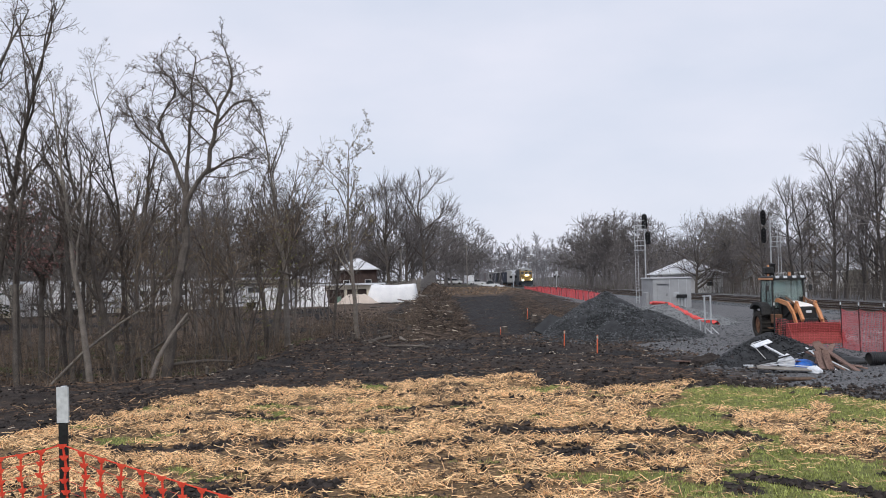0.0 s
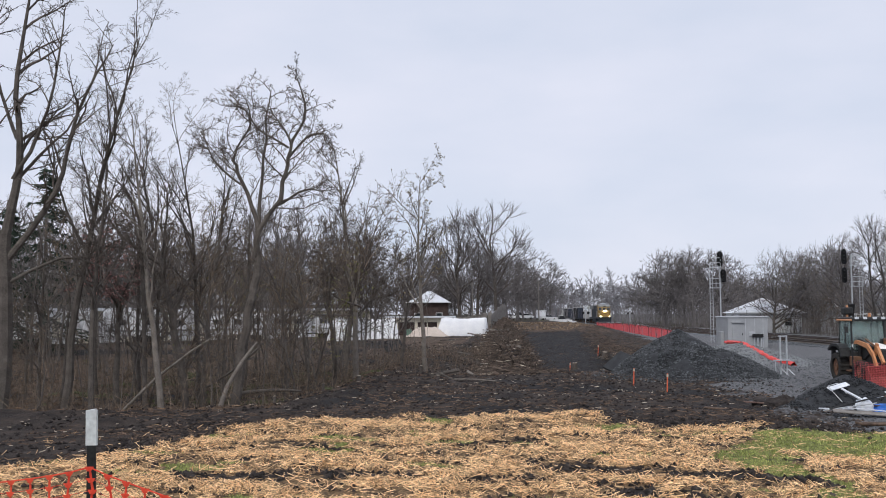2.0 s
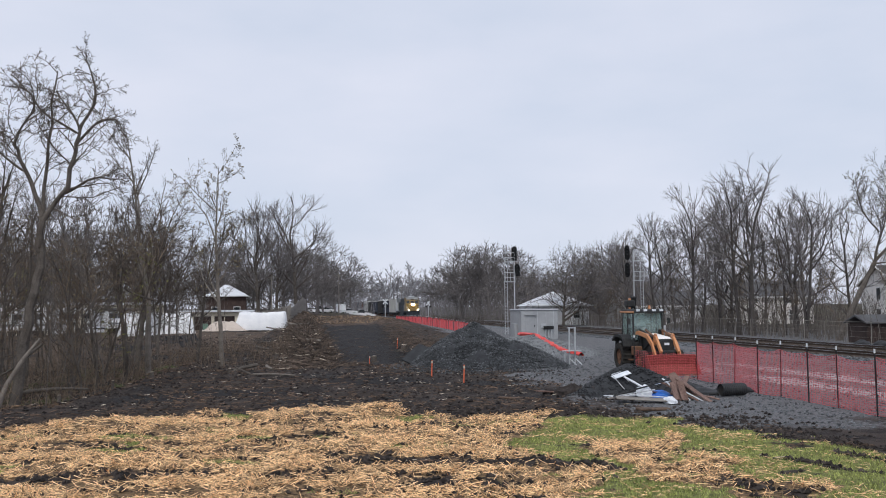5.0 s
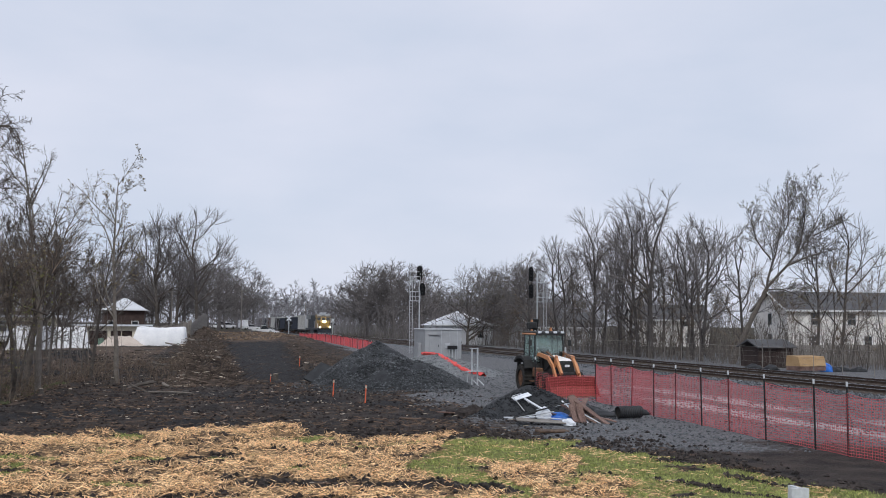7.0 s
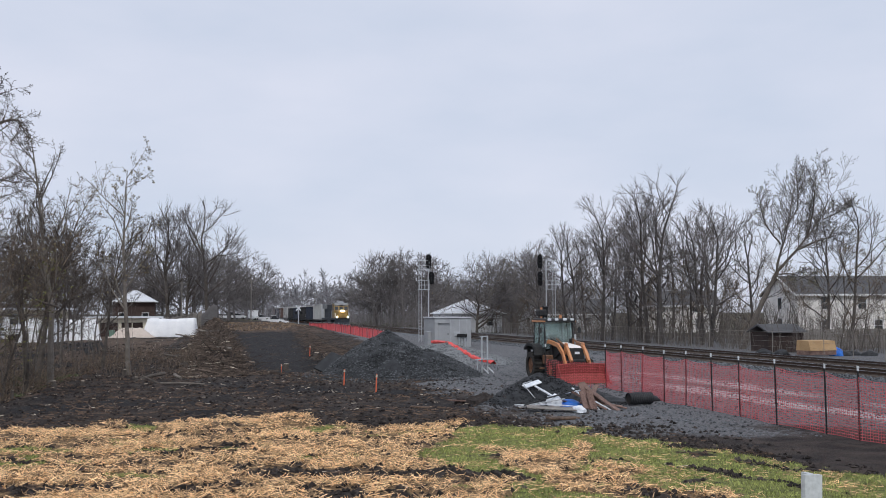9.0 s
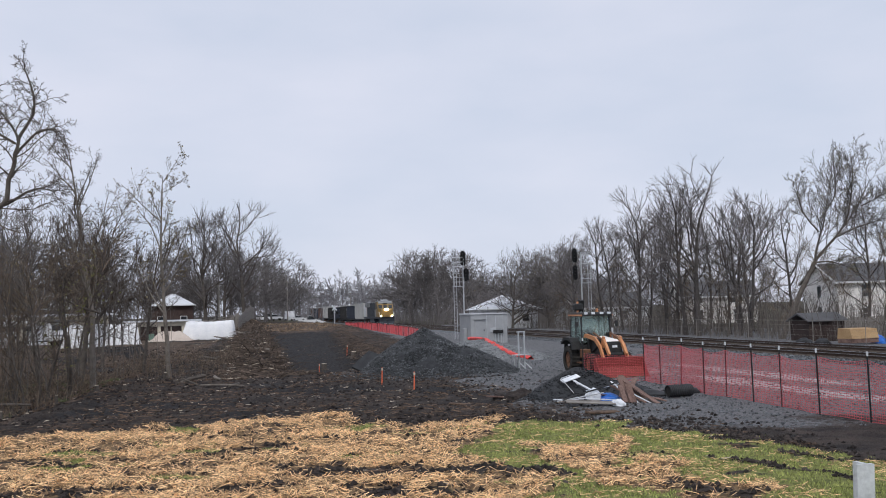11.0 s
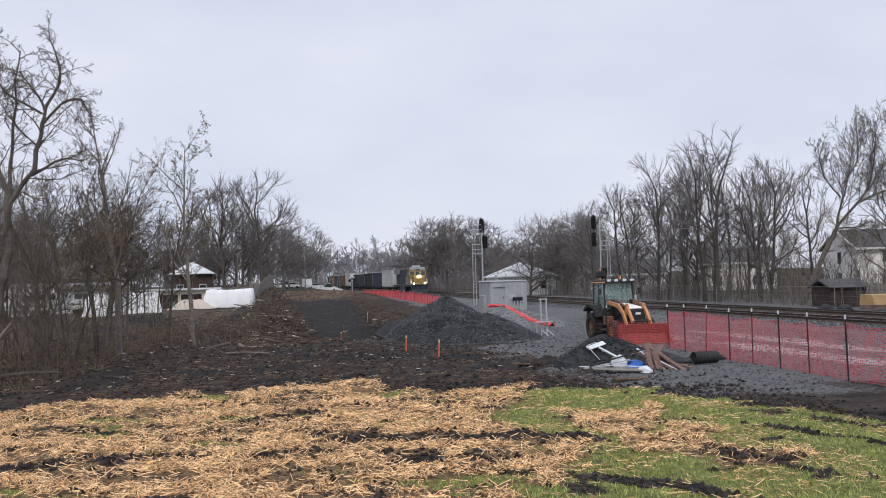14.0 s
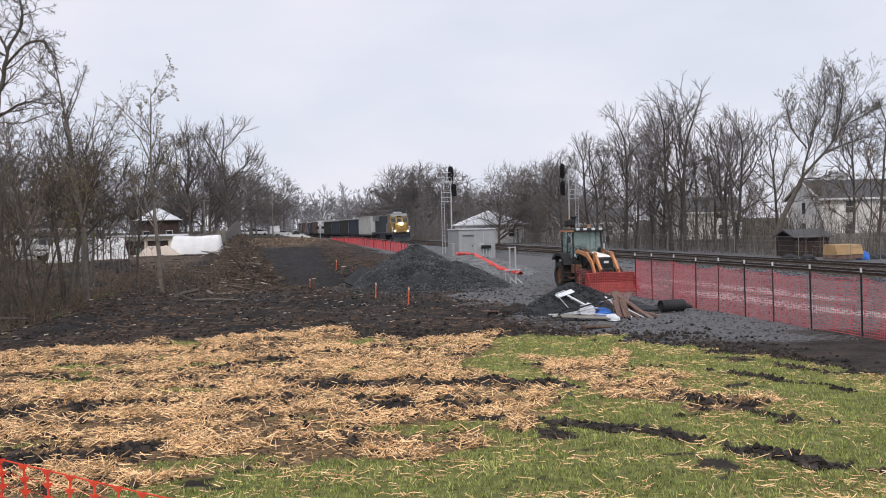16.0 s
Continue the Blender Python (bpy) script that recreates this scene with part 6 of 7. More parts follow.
part("boom_hose", tube((-0.3, 1.4, 2.7), (-0.25, 1.5, 3.25), 0.05), M["cat_orange"], boom)
part("dig_bucket", prism([(2.2, 0.62), (2.5, 0.65), (2.7, 0.2), (2.2, 0.12), (2.0, 0.3)], 0.5), M["machine_black"], boom)
for sx in (-0.8, 0.8):
    part("stabiliser", box(0.16, 0.16, 1.1, pose(sx, 1.75, 0.35), 0.02), M["machine_black"], bh)
part("tool_box", box(0.3, 0.6, 0.4, pose(-0.65, -0.3, 0.72), 0.03), M["rusty"], bh)
part("step", box(0.25, 0.4, 0.05, pose(-0.8, -0.15, 0.5)), M["rusty"], bh)
for sx in (-0.95, 0.95):
    part("mirror", box(0.16, 0.04, 0.26, pose(sx, -0.15, 2.1), 0.015), M["machine_black"], cab)


# ---- train ----
def bogie(parent, y):
    b = part("bogie", box(1.9, 2.6, 0.35, pose(0, y, 0.42), 0.08), M["machine_black"], parent)
    for dy in (-0.9, 0.9):
        for sx in (-0.72, 0.72):
            part("wheel", tube((sx - 0.06, y + dy, 0.46), (sx + 0.06, y + dy, 0.46), 0.46, None, 18), M["rusty"], b)
    for sx in (-1.0, 1.0):
        part("side_frame", box(0.14, 2.4, 0.32, pose(sx, y, 0.4), 0.04), M["machine_black"], b)


def locomotive():
    r = empty("locomotive", pose(TRACK_NEAR, 250, RAIL_Z), "yellow-nosed dark blue diesel freight locomotive, headlights on", "locomotive")
    part("frame", box(2.9, 21.6, 0.35, pose(0, 11.2, 1.15), 0.04), M["loco_blue"], r)
    part("nose", prism([(0.65, 1.5), (0.65, 2.75), (0.85, 3.0), (2.2, 3.05), (2.2, 1.5)], 1.9), M["loco_yellow"], r, "yellow short hood")
    cb = part("cab", prism([(2.0, 1.5), (2.0, 3.05), (2.35, 3.95), (2.7, 4.45), (5.0, 4.45), (5.0, 1.5)], 2.95), M["loco_yellow"], r, "yellow cab")
    part("roof", prism([(2.32, 4.02), (2.7, 4.47), (5.1, 4.47), (5.1, 4.62), (2.6, 4.62), (2.25, 4.2)], 2.7), M["loco_grey"], cb)
    for sx in (-1.0, 1.0):
        part("windscreen", box(0.72, 0.03, 0.72, pose(sx * 0.98, 2.03, 3.18, -21)), M["window_dark"], cb)
        part("side_window", box(0.02, 1.2, 0.6, pose(sx * 1.49, 3.5, 3.1)), M["window_dark"], cb)
    part("centre_windscreen", box(0.7, 0.03, 0.62, pose(0, 2.03, 3.2, -21)), M["window_dark"], cb)
    part("ac_unit", box(1.3, 1.2, 0.28, pose(0, 3.8, 4.62), 0.05), M["galv"], cb)
    for sx in (-0.17, 0.17):
        part("headlight", tube((sx, 0.62, 2.95), (sx, 0.52, 2.95), 0.15, None, 16), M["lamp_glow"], r, "lit headlight")
    for sx in (-1.05, 1.05):
        part("ditch_light", tube((sx, 0.32, 1.66), (sx, 0.24, 1.66), 0.14, None, 16), M["lamp_glow"], r, "lit ditch light")
    part("number_box", box(0.7, 0.1, 0.2, pose(0, 2.2, 4.05)), M["signal_black"], cb)
    part("front_plate", box(2.9, 0.1, 1.0, pose(0, 0.4, 0.72), 0.03), M["loco_blue"], r)
    part("plough", prism([(0.1, 0.1), (0.35, 0.1), (0.5, 0.75), (0.4, 0.75)], 2.7), M["loco_blue"], r)
    part("coupler", box(0.25, 0.6, 0.3, pose(0, 0.1, 0.75), 0.05), M["machine_black"], r)
    part("anticlimber", box(2.4, 0.3, 0.18, pose(0, 0.28, 1.5), 0.02), M["loco_yellow"], r)
    for sx in (-1.4, 1.4):
        bm = bmesh.new()
        add_tube(bm, (sx, 0.4, 2.45), (sx, 2.0, 2.5), 0.025, None, 6)
        for y in (0.4, 1.2):
            add_tube(bm, (sx, y, 1.5), (sx, y, 2.46), 0.025, None, 6)
        part("handrail", bm, M["bag_white"], r)
        part("steps", box(0.25, 0.5, 0.9, pose(sx * 0.95, 0.75, 0.45), 0.02), M["loco_blue"], r)
    hood = part("long_hood", prism([(5.0, 1.5), (5.0, 4.1), (5.2, 4.35), (20.5, 4.35), (20.9, 4.1), (20.9, 1.5)], 1.9), M["loco_blue"], r)
    part("radiator", prism([(16.4, 3.5), (16.2, 4.5), (20.6, 4.5), (20.4, 3.5)], 2.9), M["loco_grey"], hood, "flared grey radiator")
    for y in (7, 9.5, 12, 14.5):
        part("hood_door", box(1.96, 1.8, 1.7, pose(0, y, 1.8), 0.02), M["loco_blue"], hood)
    part("exhaust_stack", box(0.9, 1.4, 0.3, pose(0, 11, 4.35), 0.04), M["loco_grey"], hood)
    part("inverter_cabinet", box(2.75, 1.8, 1.5, pose(0, 6.1, 1.5), 0.03), M["loco_grey"], hood)
    part("fuel_tank", box(2.7, 6.0, 0.85, pose(0, 11.2, 0.35), 0.1), M["loco_blue"], r)
    bogie(r, 3.6)
    bogie(r, 18.6)
    return r


def freight_car(material, h, label, ribs=9):
    """Body from y 0 to 15.2."""
    r = empty("freight_car", pose(TRACK_NEAR, 280, RAIL_Z), label, "freight car", "freight cars")
    body = part("body", box(2.9, 14.4, h - 1.0, pose(0, 7.8, 1.05), 0.05), material, r)
    part("underframe", box(2.5, 14.9, 0.3, pose(0, 7.8, 0.78)), M["machine_black"], r)
    for i in range(ribs):
        for sx in (-1.47, 1.47):
            part("rib", box(0.09, 0.12, h - 1.1, pose(sx, 1.0 + i * 13.6 / (ribs - 1), 1.1)), material, body)
    part("top_rim", box(3.08, 14.55, 0.16, pose(0, 7.8, h - 0.03), 0.02), M["car_grey"], body)
    part("end_ladder", box(0.5, 0.05, h - 1.6, pose(-1.1, 0.55, 1.2)), M["galv"], body)
    part("coupler", box(0.25, 1.0, 0.25, pose(0, 0.2, 0.72)), M["machine_black"], r)
    bogie(r, 2.2)
    bogie(r, 13.4)
    return r


train = [(locomotive(), 0.0)]
offset = 22.8
kinds = [(M["car_grey"], 4.35, "pale grey covered hopper wagon"), (M["car_navy"], 4.1, "dark navy open-top coal wagon"), (M["car_black"], 4.1, "black open-top coal wagon"), (M["car_navy"], 4.0, "dark navy open-top coal wagon"),
         (M["car_black"], 4.0, "black open-top coal wagon"), (M["car_grey"], 4.3, "pale grey covered hopper wagon"), (M["car_brown"], 4.2, "dark brown steel boxcar wagon"), (M["car_navy"], 4.1, "dark navy open-top coal wagon"),
         (M["car_brown"], 4.3, "dark brown steel boxcar wagon"), (M["car_black"], 4.1, "black open-top coal wagon")]
for material, h, label in kinds:
    train.append((freight_car(material, h, label), offset))
    offset += 15.7


# ---- storage yard behind the wood ----
def window(parent, x, z, w, h, y=-0.04):
    f = part("window", box(w + 0.16, 0.06, h + 0.16, pose(x, y, z - 0.08), 0.01), M["white"], parent)
    part("pane", box(w, 0.03, h, pose(x, y - 0.03, z)), M["window_dark"], f)
    part("glazing_bar", box(w, 0.02, 0.05, pose(x, y - 0.045, z + h / 2)), M["white"], f)
    return f


def long_shed(x0, y0, x1, y1, h):
    ln = math.hypot(x1 - x0, y1 - y0)
    r = empty("storage_building", pose(x0, y0, height((x0 + x1) / 2, (y0 + y1) / 2) - 0.2, 0, 0, math.degrees(math.atan2(y1 - y0, x1 - x0))), "long low cream storage building with flat dark roof", "building")
    part("wall", box(ln, 6.0, h - 0.3, pose(ln / 2, 3.0, 0)), M["cream"], r)
    part("roof", box(ln + 0.8, 7.2, 0.22, pose(ln / 2, 2.7, h - 0.3), 0.02), M["shingle"], r)
    part("fascia", box(ln + 0.8, 0.06, 0.26, pose(ln / 2, -0.94, h - 0.33)), M["tin_roof"], r)
    n = int(ln / 4)
    for i in range(n):
        x = 2.2 + i * (ln - 4) / max(1, n - 1)
        # Every third panel is near-black, standing in for an open bay's shaded inside.
        d = part("garage_door", box(2.5, 0.06, 2.2, pose(x, -0.02, 0.1)), M["dark_void"] if i % 3 == 1 else M["white"], r)
        part("door_trim", box(2.7, 0.05, 0.12, pose(x, -0.03, 2.32)), M["fence_wood"], d)
    return r


long_shed(-46, 84, -13.5, 121, 3.6)
gar = empty("garage", pose(-7.6, 122, height(-7.6, 122) - 0.1), "cream garage with two dark open bays", "building")
gh = 2.35
for x0, x1 in ((-4.2, -2.65), (-0.55, -0.2), (2.2, 3.9)):
    part("pier", box(x1 - x0, 0.25, gh - 0.55, pose((x0 + x1) / 2, 0, 0)), M["cream"], gar)
part("lintel", box(8.1, 0.25, 0.55, pose(-0.15, 0, gh - 0.55)), M["cream"], gar)
part("sill_wall", box(2.4, 0.25, 0.8, pose(1.0, 0, 0)), M["cream"], gar)
# Back wall coloured near-black to paint the shade inside the bays.
part("back_wall", box(8.1, 0.2, gh, pose(-0.15, 5.5, 0)), M["dark_void"], gar)
for sx in (-4.1, 3.8):
    part("side_wall", box(0.2, 5.2, gh, pose(sx, 2.75, 0)), M["cream"], gar)
part("floor_slab", box(7.9, 5.2, 0.12, pose(-0.15, 2.75, 0)), M["fence_wood"], gar)
part("roof", box(9.4, 6.8, 0.2, pose(-0.15, 2.8, gh), 0.02), M["shingle"], gar)
part("fascia", box(9.4, 0.05, 0.2, pose(-0.15, -0.63, gh - 0.02)), M["tin_roof"], gar)
bay = part("bay_door", box(2.1, 0.06, gh - 0.6, pose(-1.6, 0.06, 0.05)), M["shed_wall"], gar, "dark brown panelled door")
for k in range(3):
    part("door_rail", box(2.1, 0.03, 0.05, pose(-1.6, 0.02, 0.4 + 0.45 * k)), M["brown_wall"], bay)
opening = part("bay_window", box(2.4, 0.06, gh - 1.4, pose(1.0, 0.06, 0.82)), M["shed_wall"], gar, "dark shuttered opening")
part("mullion", box(0.12, 0.08, gh - 1.4, pose(1.0, 0.02, 0.82)), M["cream"], opening)


def hip_house(x, y, w, d, h, top, wall, roof, label, turn=0):
    r = empty("house", pose(x, y, height(x, y) - 0.2, 0, 0, turn), label, "house")
    part("wall", box(w, d, h), wall, r)
    bm = bmesh.new()
    e = 0.5
    c = [bm.verts.new(p) for p in ((-w / 2 - e, -d / 2 - e, h), (w / 2 + e, -d / 2 - e, h), (w / 2 + e, d / 2 + e, h), (-w / 2 - e, d / 2 + e, h), (-0.3, 0, top), (0.3, 0, top))]
    for f in ((0, 1, 5, 4), (1, 2, 5), (2, 3, 4, 5), (3, 0, 4), (3, 2, 1, 0)):
        bm.faces.new([c[i] for i in f])
    part("roof", bm, roof, r)
    part("gutter", box(w + 1.1, 0.12, 0.14, pose(0, -d / 2 - 0.52, h - 0.05)), M["white"], r)
    for sx in (-w * 0.28, w * 0.28):
        window(r, sx, h * 0.4, 0.9, 1.1, -d / 2 - 0.03)
    return r


hip_house(-8.5, 163, 6.2, 6.0, 4.7, 6.6, M["brick_far"], M["tin_roof"], "dark brick house with a pale hipped metal roof")
hip_house(-24, 150, 7.5, 7, 4.4, 6.8, M["brown_wall"], M["tin_roof"], "house with a pale roof behind the bare trees")
hip_house(-38, 140, 8, 7, 4.2, 6.6, M["brick_far"], M["tin_roof"], "house with a pale roof behind the bare trees")


def draped(name, label, x, y, sx, sy, h, material, turn, seed, flat=0.75):
    """A tarp over something box-like: flat top, slanting creased sides that meet the ground."""
    bm = bmesh.new()
    bmesh.ops.create_grid(bm, x_segments=26, y_segments=16, size=1.0)
    for v in bm.verts:
        u, w = v.co.x, v.co.y
        k = max(abs(u), abs(w))
        z = h * (1 - ridge(k, flat, 1.0))
        z += 0.07 * noise.noise(Vector((u * 4, w * 4, seed))) * h - 0.10 * h * (1 - u * u) * (k < flat)
        fold = 0.06 * noise.noise(Vector((u * 9, w * 9, seed + 5)))
        v.co = Vector((u * sx / 2 * (1 + fold), w * sy / 2 * (1 + fold), max(0, z)))
    ext = bmesh.ops.extrude_face_region(bm, geom=bm.faces[:])
    for v in [g for g in ext["geom"] if isinstance(g, bmesh.types.BMVert)]:
        v.co.z -= 0.04
    ob = part(name, bm, material, None, "", True)
    ob.matrix_basis = G(x, y, 0.03, 0, 0, turn)
    return tagged(ob, label, "tarp", "tarps")


draped("white_tarp", "white tarp drawn tight over a stored boat", -2.0, 117.5, 6.0, 5, 2.15, M["white"], -3, 1, 0.82)
draped("tan_tarp", "tan and white tarp over a low pile", -6.2, 114, 5.2, 4, 1.05, M["tan_tarp"], 4, 2, 0.3)
draped("white_tarp", "white tarp sagging over a stored boat", -10.8, 108, 3.6, 5, 2.3, M["white"], 10, 3, 0.7)
draped("white_tarp", "white tarp sagging over a stored boat", -13.6, 100, 3.2, 5, 2.1, M["white"], -8, 4, 0.6)
thing("blue_drum", tube((0, 0, 0), (0, 0, 0.9), 0.3, 0.3, 16), M["paint_green"], G(-8.2, 113), "dull green plastic drum", "drum")


def trailer(x, y, turn, ln, h, label, dark=False):
    r = empty("trailer", G(x, y, 0.1, 0, 0, turn), label, "trailer", "trailers")
    bd = part("body", box(ln, 2.3, h - 0.55, pose(0, 0, 0.55), 0.12), M["white"], r)
    part("stripe", box(ln * 0.96, 0.02, 0.16, pose(0, -1.16, 1.0)), M["loco_grey"], bd)
    for k in range(3):
        f = part("window", box(0.85, 0.04, 0.6, pose(-ln * 0.3 + k * ln * 0.3, -1.16, 1.55), 0.01), M["galv"], bd)
        part("pane", box(0.72, 0.03, 0.48, pose(-ln * 0.3 + k * ln * 0.3, -1.185, 1.61)), M["window_dark"], f)
    part("door", box(0.65, 0.04, 1.7, pose(ln * 0.16, -1.165, 0.7), 0.01), M["cream"], bd)
    part("roof_vent", box(0.5, 0.5, 0.14, pose(-ln * 0.2, 0, h)), M["galv"], bd)
    for sx in (-0.45, 0.45):
        part("wheel", tube((sx, -1.12, 0.35), (sx, -0.9, 0.35), 0.35, None, 18), M["tyre"], r)
        part("wheel", tube((sx, 1.12, 0.35), (sx, 0.9, 0.35), 0.35, None, 18), M["tyre"], r)
    part("drawbar", box(1.2, 0.15, 0.12, pose(-ln / 2 - 0.5, 0, 0.5)), M["machine_black"], r)
    if dark:
        part("awning", box(ln + 0.5, 2.9, 0.1, pose(0.2, 0, h + 0.12, 3)), M["dark_void"], r, "dark tarp roof")
    return r


for x, y, turn, ln, h, dark, label in [(-38.2, 84.6, 24, 8.0, 3.0, False, "white caravan parked behind the wood"), (-31.0, 92.0, 20, 8.5, 3.0, False, "white caravan parked behind the wood"), (-24.4, 98.5, 14, 6.2, 2.7, False, "white box trailer behind the wood"),
                                       (-20.0, 102.6, 10, 3.6, 2.6, False, "small white camper behind the wood"), (-16.2, 104.5, 24, 2.8, 2.3, True, "small white camper under a dark tarp"), (-44.0, 79.5, 22, 7.0, 2.9, False, "white caravan parked behind the wood"),
                                       (-48.5, 73.0, 16, 7.0, 2.9, False, "white caravan parked behind the wood")]:
    trailer(x, y, turn, ln, h, label, dark)


def board_fence(name, label, a, b, h, material, step=0.32, group=""):
    r = empty(name, pose(0, 0, 0), label, "fence", group)
    a, b = Vector((*a, 0)), Vector((*b, 0))
    n = max(2, int((b - a).length / step))
    me = bpy.data.meshes.new("board")
    bm = box(step * 0.9, 0.03, h, None, 0.006)
    bm.to_mesh(me)
    bm.free()
    me.materials.append(material)
    ang = math.atan2(b.y - a.y, b.x - a.x)
    rr = random.Random(4)
    for i in range(n):
        p = a.lerp(b, (i + 0.5) / n)
        o = new("board", me)
        o.parent = r
        o.matrix_basis = pose(p.x, p.y, height(p.x, p.y) - 0.05 + rr.uniform(-.04, .04), 0, rr.uniform(-1.5, 1.5), math.degrees(ang))
    for zz in (0.4, h - 0.4):
        bm = bmesh.new()
        ga, gb = height(a.x, a.y), height(b.x, b.y)
        add_tube(bm, (a.x, a.y + 0.05, ga + zz), (b.x, b.y + 0.05, gb + zz), 0.04, None, 4)
        part("rail", bm, material, r)


board_fence("wooden_fence", "weathered grey board fence", (1.2, 119), (3.6, 140), 1.9, M["fence_wood"])
board_fence("wooden_fence", "weathered grey board fence", (-3.4, 140), (1.6, 141), 2.2, M["fence_wood"])
board_fence("wooden_fence", "grey board fence across the tracks", (47.5, 70), (70, 76), 1.7, M["fence_wood"], 0.4)


# ---- across the tracks ----
def gable_house(x, y, turn, w, d, h, top, wall, label, wins):
    r = empty("house", pose(x, y, height(x, y) - 0.2, 0, 0, turn), label, "house")
    wl_ = part("wall", prism([(0, 0), (0, h), (d / 2, top - 0.12), (d, h), (d, 0)], w), wall, r)
    for k in range(int(h / 0.4)):
        part("clapboard", box(w + 0.05, 0.03, 0.03, pose(0, -0.012, 0.3 + 0.4 * k)), wall, wl_)
    for s in (0, 1):
        bm = prism([(-0.45, h - 0.35), (-0.45, h - 0.15), (d / 2, top + 0.14), (d / 2, top - 0.06)], w + 0.8)
        if s:
            bmesh.ops.transform(bm, matrix=Matrix.Translation((0, d, 0)) @ Matrix.Diagonal((1, -1, 1, 1)), verts=bm.verts)
            bmesh.ops.reverse_faces(bm, faces=bm.faces)
        part("roof", bm, M["shingle"], r)
    part("fascia", box(w + 0.8, 0.06, 0.22, pose(0, -0.49, h - 0.38)), M["white"], r)
    for sx in (-1, 1):
        for s in (1, -1):
            bm = tube((sx * (w / 2 + 0.42), -0.45 if s > 0 else d + 0.45, h - 0.25), (sx * (w / 2 + 0.42), d / 2, top + 0.04), 0.12, None, 4)
            part("barge_board", bm, M["white"], r)
    for wx, wz in wins:
        window(r, wx, wz, 0.95, 1.35)
    for wz in (1.0, 3.5):
        f = part("window", box(0.06, 1.1, 1.5, pose(-w / 2 - 0.03, d / 2, wz), 0.01), M["white"], r)
        part("pane", box(0.03, 0.95, 1.35, pose(-w / 2 - 0.06, d / 2, wz + 0.07)), M["window_dark"], f)
    return r


gable_house(78.0, 101, -8, 18, 9, 5.5, 7.5, M["siding"], "pale two-storey house with a dark gabled roof", [(-5.6, 3.6), (-1, 3.6), (4, 3.6), (-5.6, 0.9), (1, 0.9)])
gable_house(71, 134, -14, 11, 8, 4.4, 6.4, M["siding"], "pale house with a dark roof behind bare trees", [(-3, 3.3), (2, 3.3), (-3, 0.9), (2.5, 0.9)])
gable_house(56.5, 140, 5, 12, 8, 3.2, 5.2, M["white"], "white house behind bare trees", [(-3, 1.1), (2, 1.1)])
shed_w = hip_house(42.2, 150, 9, 8, 3.1, 5.3, M["white"], M["tin_roof"], "white building with a pale hipped roof")
sh = empty("garden_shed", pose(44.1, 68, height(44.1, 68)) @ Matrix.Scale(0.88, 4), "dark brown wooden shed with a black roof", "shed")
part("wall", box(3.4, 2.8, 1.75), M["shed_wall"], sh)
part("roof", prism([(-1.7, 1.7), (-1.7, 1.8), (0, 2.45), (1.7, 1.8), (1.7, 1.7), (0, 2.3)], 3.9), M["shingle"], sh)
part("door", box(0.9, 0.05, 1.55, pose(0.6, -1.42, 0.05)), M["shed_wall"], sh)
for k in range(9):
    part("batten", box(0.05, 0.03, 1.7, pose(-1.6 + 0.4 * k, -1.415, 0.03)), M["shed_wall"], sh)
cr = empty("wooden_crate", G(42.0, 60, 0.1, 0, 0, 8), "tan plywood cover over stacked wood", "crate")
part("lid", prism([(-0.7, 0.3), (-0.5, 0.95), (0.6, 1.0), (0.7, 0.3)], 2.3), M["plywood"], cr)
part("base", box(2.3, 1.3, 0.3), M["timber"], cr)
thing("blue_tarp", crumple(0.5, 0.4, 0.6, 31), M["blue"], G(43.7, 60.2), "blue plastic tarp beside the crate", "tarp", smooth=True)
for i, (x, y) in enumerate([(44.6, 60.5), (45.6, 61), (46.4, 60.2), (39.6, 60.5), (38.9, 61.5)]):
    thing("scrap_tyre", crumple(0.6, 0.4, 0.35, 60 + i), M["pipe_black"], G(x, y), "dark scrap heap beside the tracks", "scrap", "scrap heaps", True)
cl = empty("chain_link_fence", pose(0, 0, 0), "thin grey chain-link fence along the railway", "fence")
for i in range(26):
    y = 52 + 3.0 * i
    x = 41.2 - 0.01 * i
    part("fence_post", tube((x, y, height(x, y) - 0.2), (x, y, height(x, y) + 1.6), 0.022, None, 6), M["fence_wood"], cl)
for zz in (0.1, 0.5, 0.9, 1.25, 1.58):
    part("wire", tube((41.2, 52, height(41, 52) + zz), (40.95, 127, height(41, 127) + zz), 0.014 if zz > 1.5 else 0.006, None, 5), M["fence_wood"], cl)


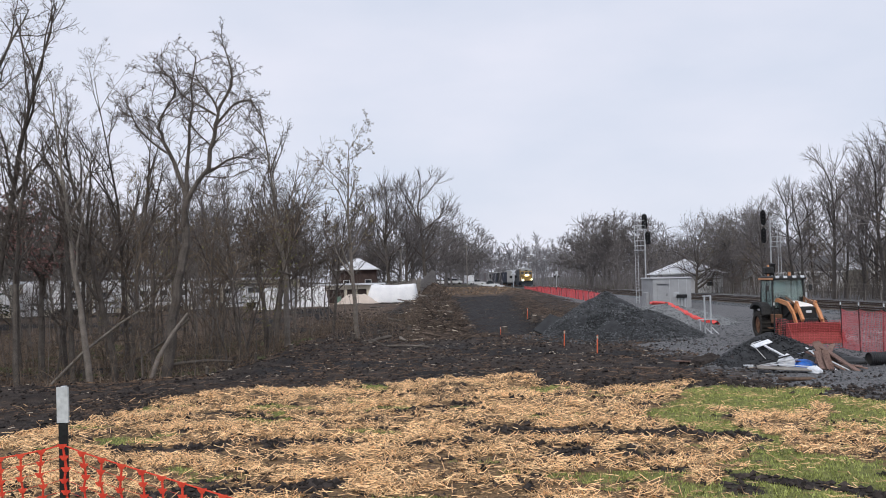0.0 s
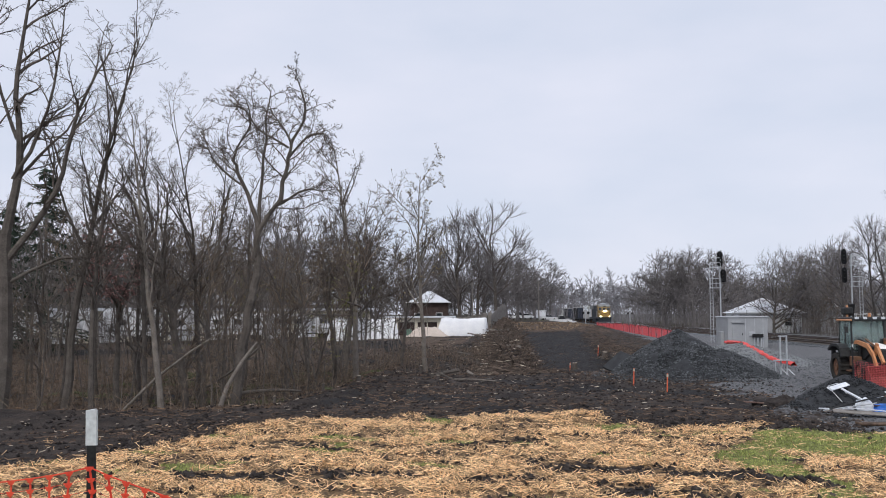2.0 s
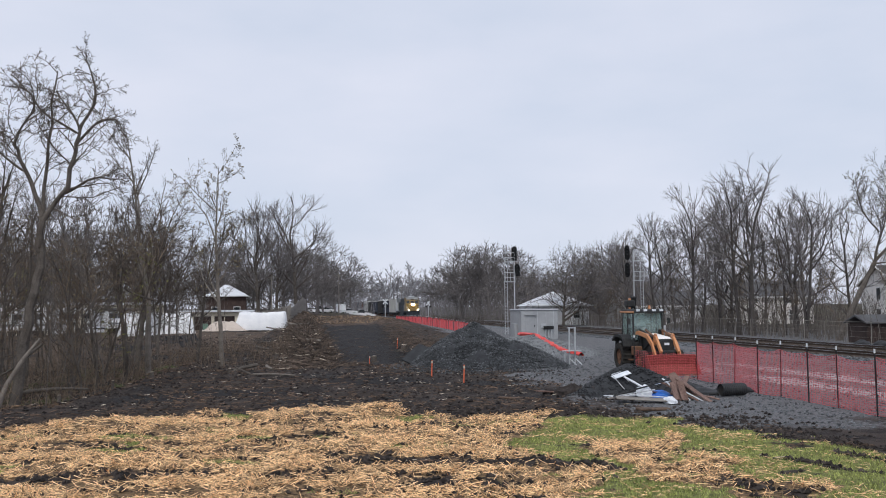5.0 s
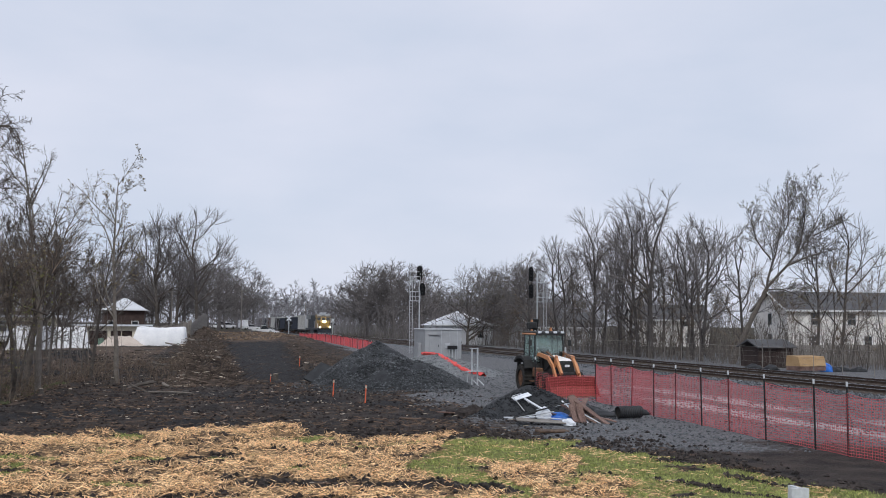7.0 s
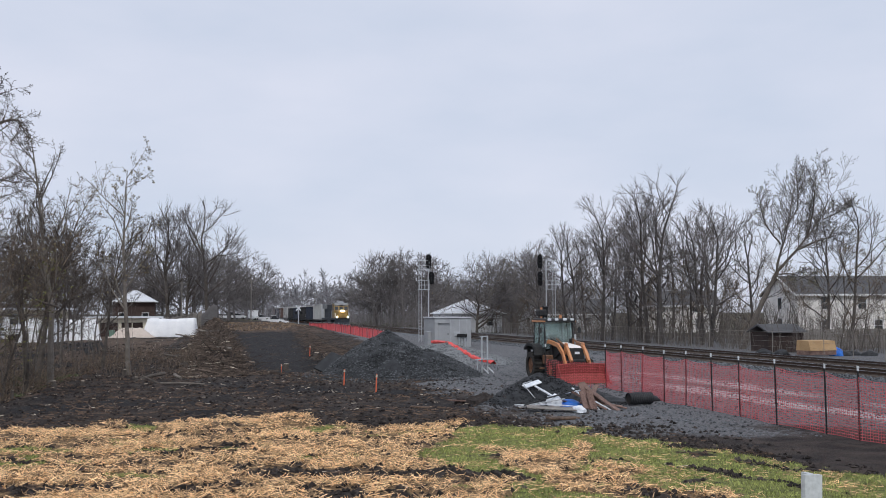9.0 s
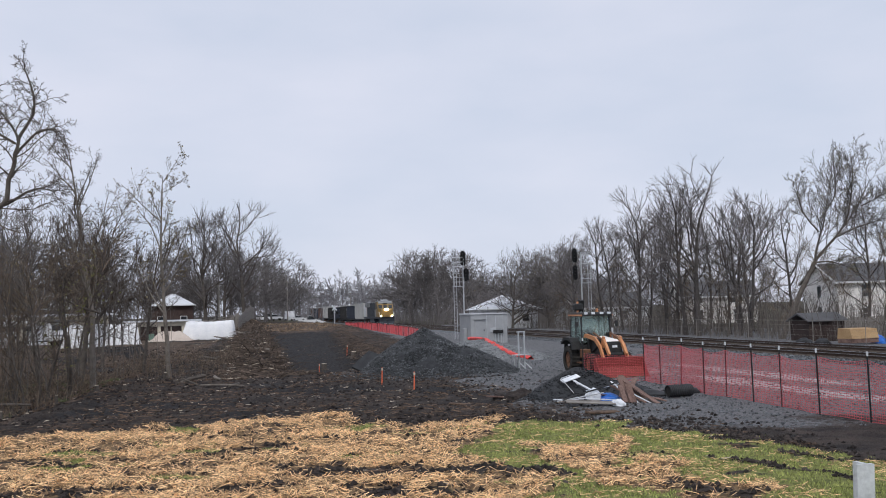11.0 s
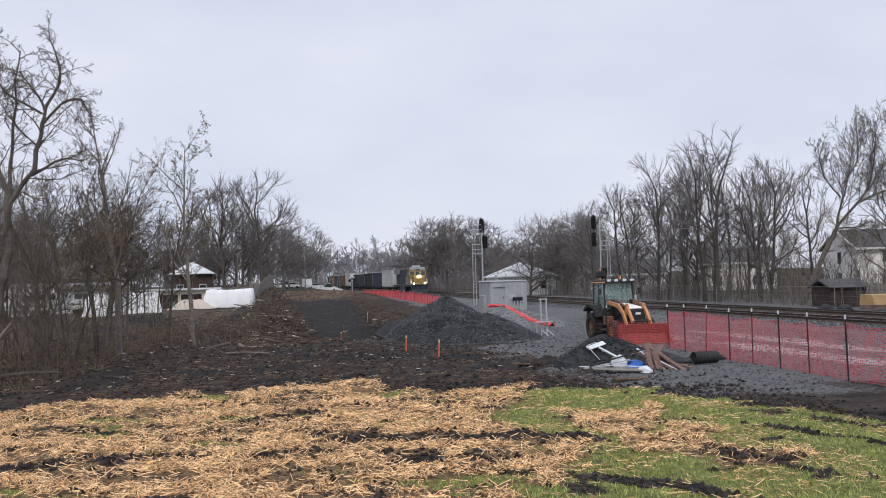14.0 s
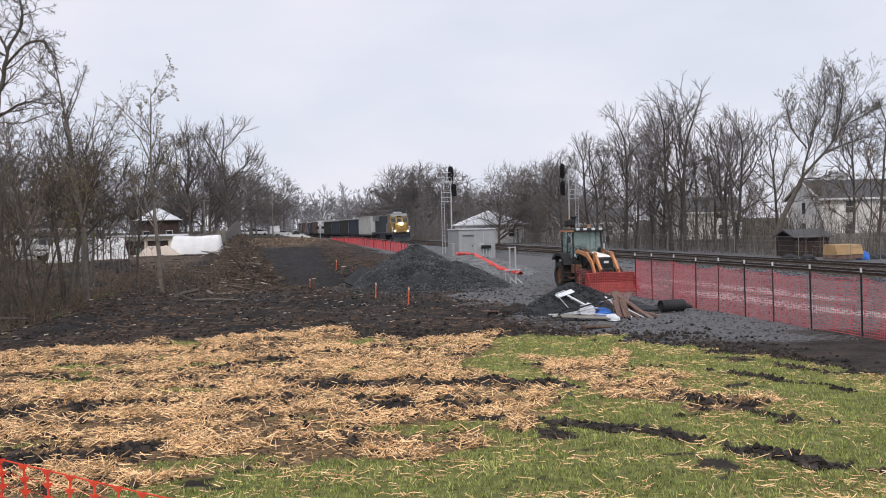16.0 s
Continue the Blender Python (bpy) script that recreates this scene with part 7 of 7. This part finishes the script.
# ---- road crossing and vehicles in the distance ----
def car(x, y, turn, label, kind="sedan"):
    r = empty("parked_car" if kind != "truck" else "pickup_truck", G(x, y, 0.02, 0, 0, turn), label, "car" if kind != "truck" else "truck", "parked vehicles")
    h = {"sedan": 1.45, "van": 2.3, "truck": 1.85}[kind]
    ln = {"sedan": 4.5, "van": 5.4, "truck": 5.6}[kind]
    bd = part("body", prism([(-ln / 2, 0.35), (-ln / 2, 0.85), (-ln * 0.28, 0.98), (ln * 0.46, 1.0), (ln / 2, 0.85), (ln / 2, 0.35)], 1.8), M["white"], r)
    if kind == "van":
        part("cabin", prism([(-ln * 0.42, 0.95), (-ln * 0.3, h), (ln * 0.48, h), (ln * 0.49, 0.95)], 1.75), M["white"], bd)
    else:
        e = 0.1 if kind == "truck" else 0.38
        part("cabin", prism([(-ln * 0.24, 0.96), (-ln * 0.12, h), (ln * (e - 0.1), h), (ln * e, 0.96)], 1.6), M["window_dark"], bd)
        part("roof", box(1.5, ln * 0.22, 0.06, pose(0, -ln * 0.02, h)), M["white"], bd)
    for sx in (-0.8, 0.8):
        for sy in (-ln * 0.32, ln * 0.32):
            part("wheel", tube((sx - 0.1, sy, 0.33), (sx + 0.1, sy, 0.33), 0.33, None, 16), M["tyre"], r)
    for sx in (-0.62, 0.62):
        part("headlamp", box(0.3, 0.05, 0.14, pose(sx, -ln / 2 - 0.01, 0.66)), M["galv"], r)
    return r


for x, y, turn, kind, label in [(9.0, 248, 70, "truck", "white pickup truck parked far off"), (11.0, 246, 80, "sedan", "white car parked far off"), (15.0, 249, 5, "van", "white van parked far off"), (19.6, 246, 85, "truck", "white pickup truck parked far off"),
                                (21.6, 250, 80, "sedan", "white car parked far off"), (17.2, 254, 90, "sedan", "white car parked far off"), (6.6, 250, 90, "sedan", "pale car parked far off")]:
    car(x, y, turn, label, kind)
for x, y in ((20.6, 196), (38.5, 258)):
    cs = empty("crossing_signal", G(x, y), "silver level crossing signal with crossbuck", "crossing signal", "crossing signals")
    part("mast", tube((0, 0, 0), (0, 0, 4.3), 0.09, None, 8), M["galv"], cs)
    for a in (45, -45):
        part("crossbuck", box(1.3, 0.03, 0.22, pose(0, -0.12, 3.7, 0, a, 0) @ pose(0, 0, -0.11)), M["bag_white"], cs)
    part("light_bar", box(1.2, 0.1, 0.12, pose(0, -0.1, 2.7)), M["galv"], cs)
    for sx in (-0.5, 0.5):
        part("lamp", tube((sx, -0.2, 2.76), (sx, -0.12, 2.76), 0.28, None, 14), M["signal_black"], cs)
for x, y, h in ((12.5, 215, 9.0), (-1.5, 176, 8.5), (40.0, 330, 10.0)):
    up = empty("utility_pole", G(x, y), "grey wooden utility pole", "pole", "utility poles")
    part("pole", tube((0, 0, -0.2), (0, 0, h), 0.14, 0.1, 8), M["fence_wood"], up)
    part("crossarm", box(2.2, 0.1, 0.12, pose(0, 0, h - 0.7)), M["fence_wood"], up)
wv = empty("overhead_wire", pose(0, 0, 0), "thin overhead wires across the railway", "wire")
for dx in (0, 3):
    wpts = [Vector((12.5 + 27.5 * i / 12, 215 + dx + 115 * i / 12, height(12.5, 215) + 8.6 + 1.5 * i / 12 - 1.2 * (1 - (i / 6 - 1) ** 2))) for i in range(13)]
    w = Wood()
    w.limb("trunk", wpts, [0.03] * 13, 4)
    obj("wire", w.v["trunk"], w.f["trunk"], M["signal_black"], wv)


# ---- movement ----
def motions():
    run_rows = [(0, 249.5), (2.5, 236.2), (5, 222.5), (7.5, 207.8), (9, 198.8), (11.5, 184.9), (14, 170.6), (16, 158.0)]
    for ob, back in train:
        walk(ob, [(t, pose(TRACK_NEAR, y + back, RAIL_Z)) for t, y in run_rows])


motions()
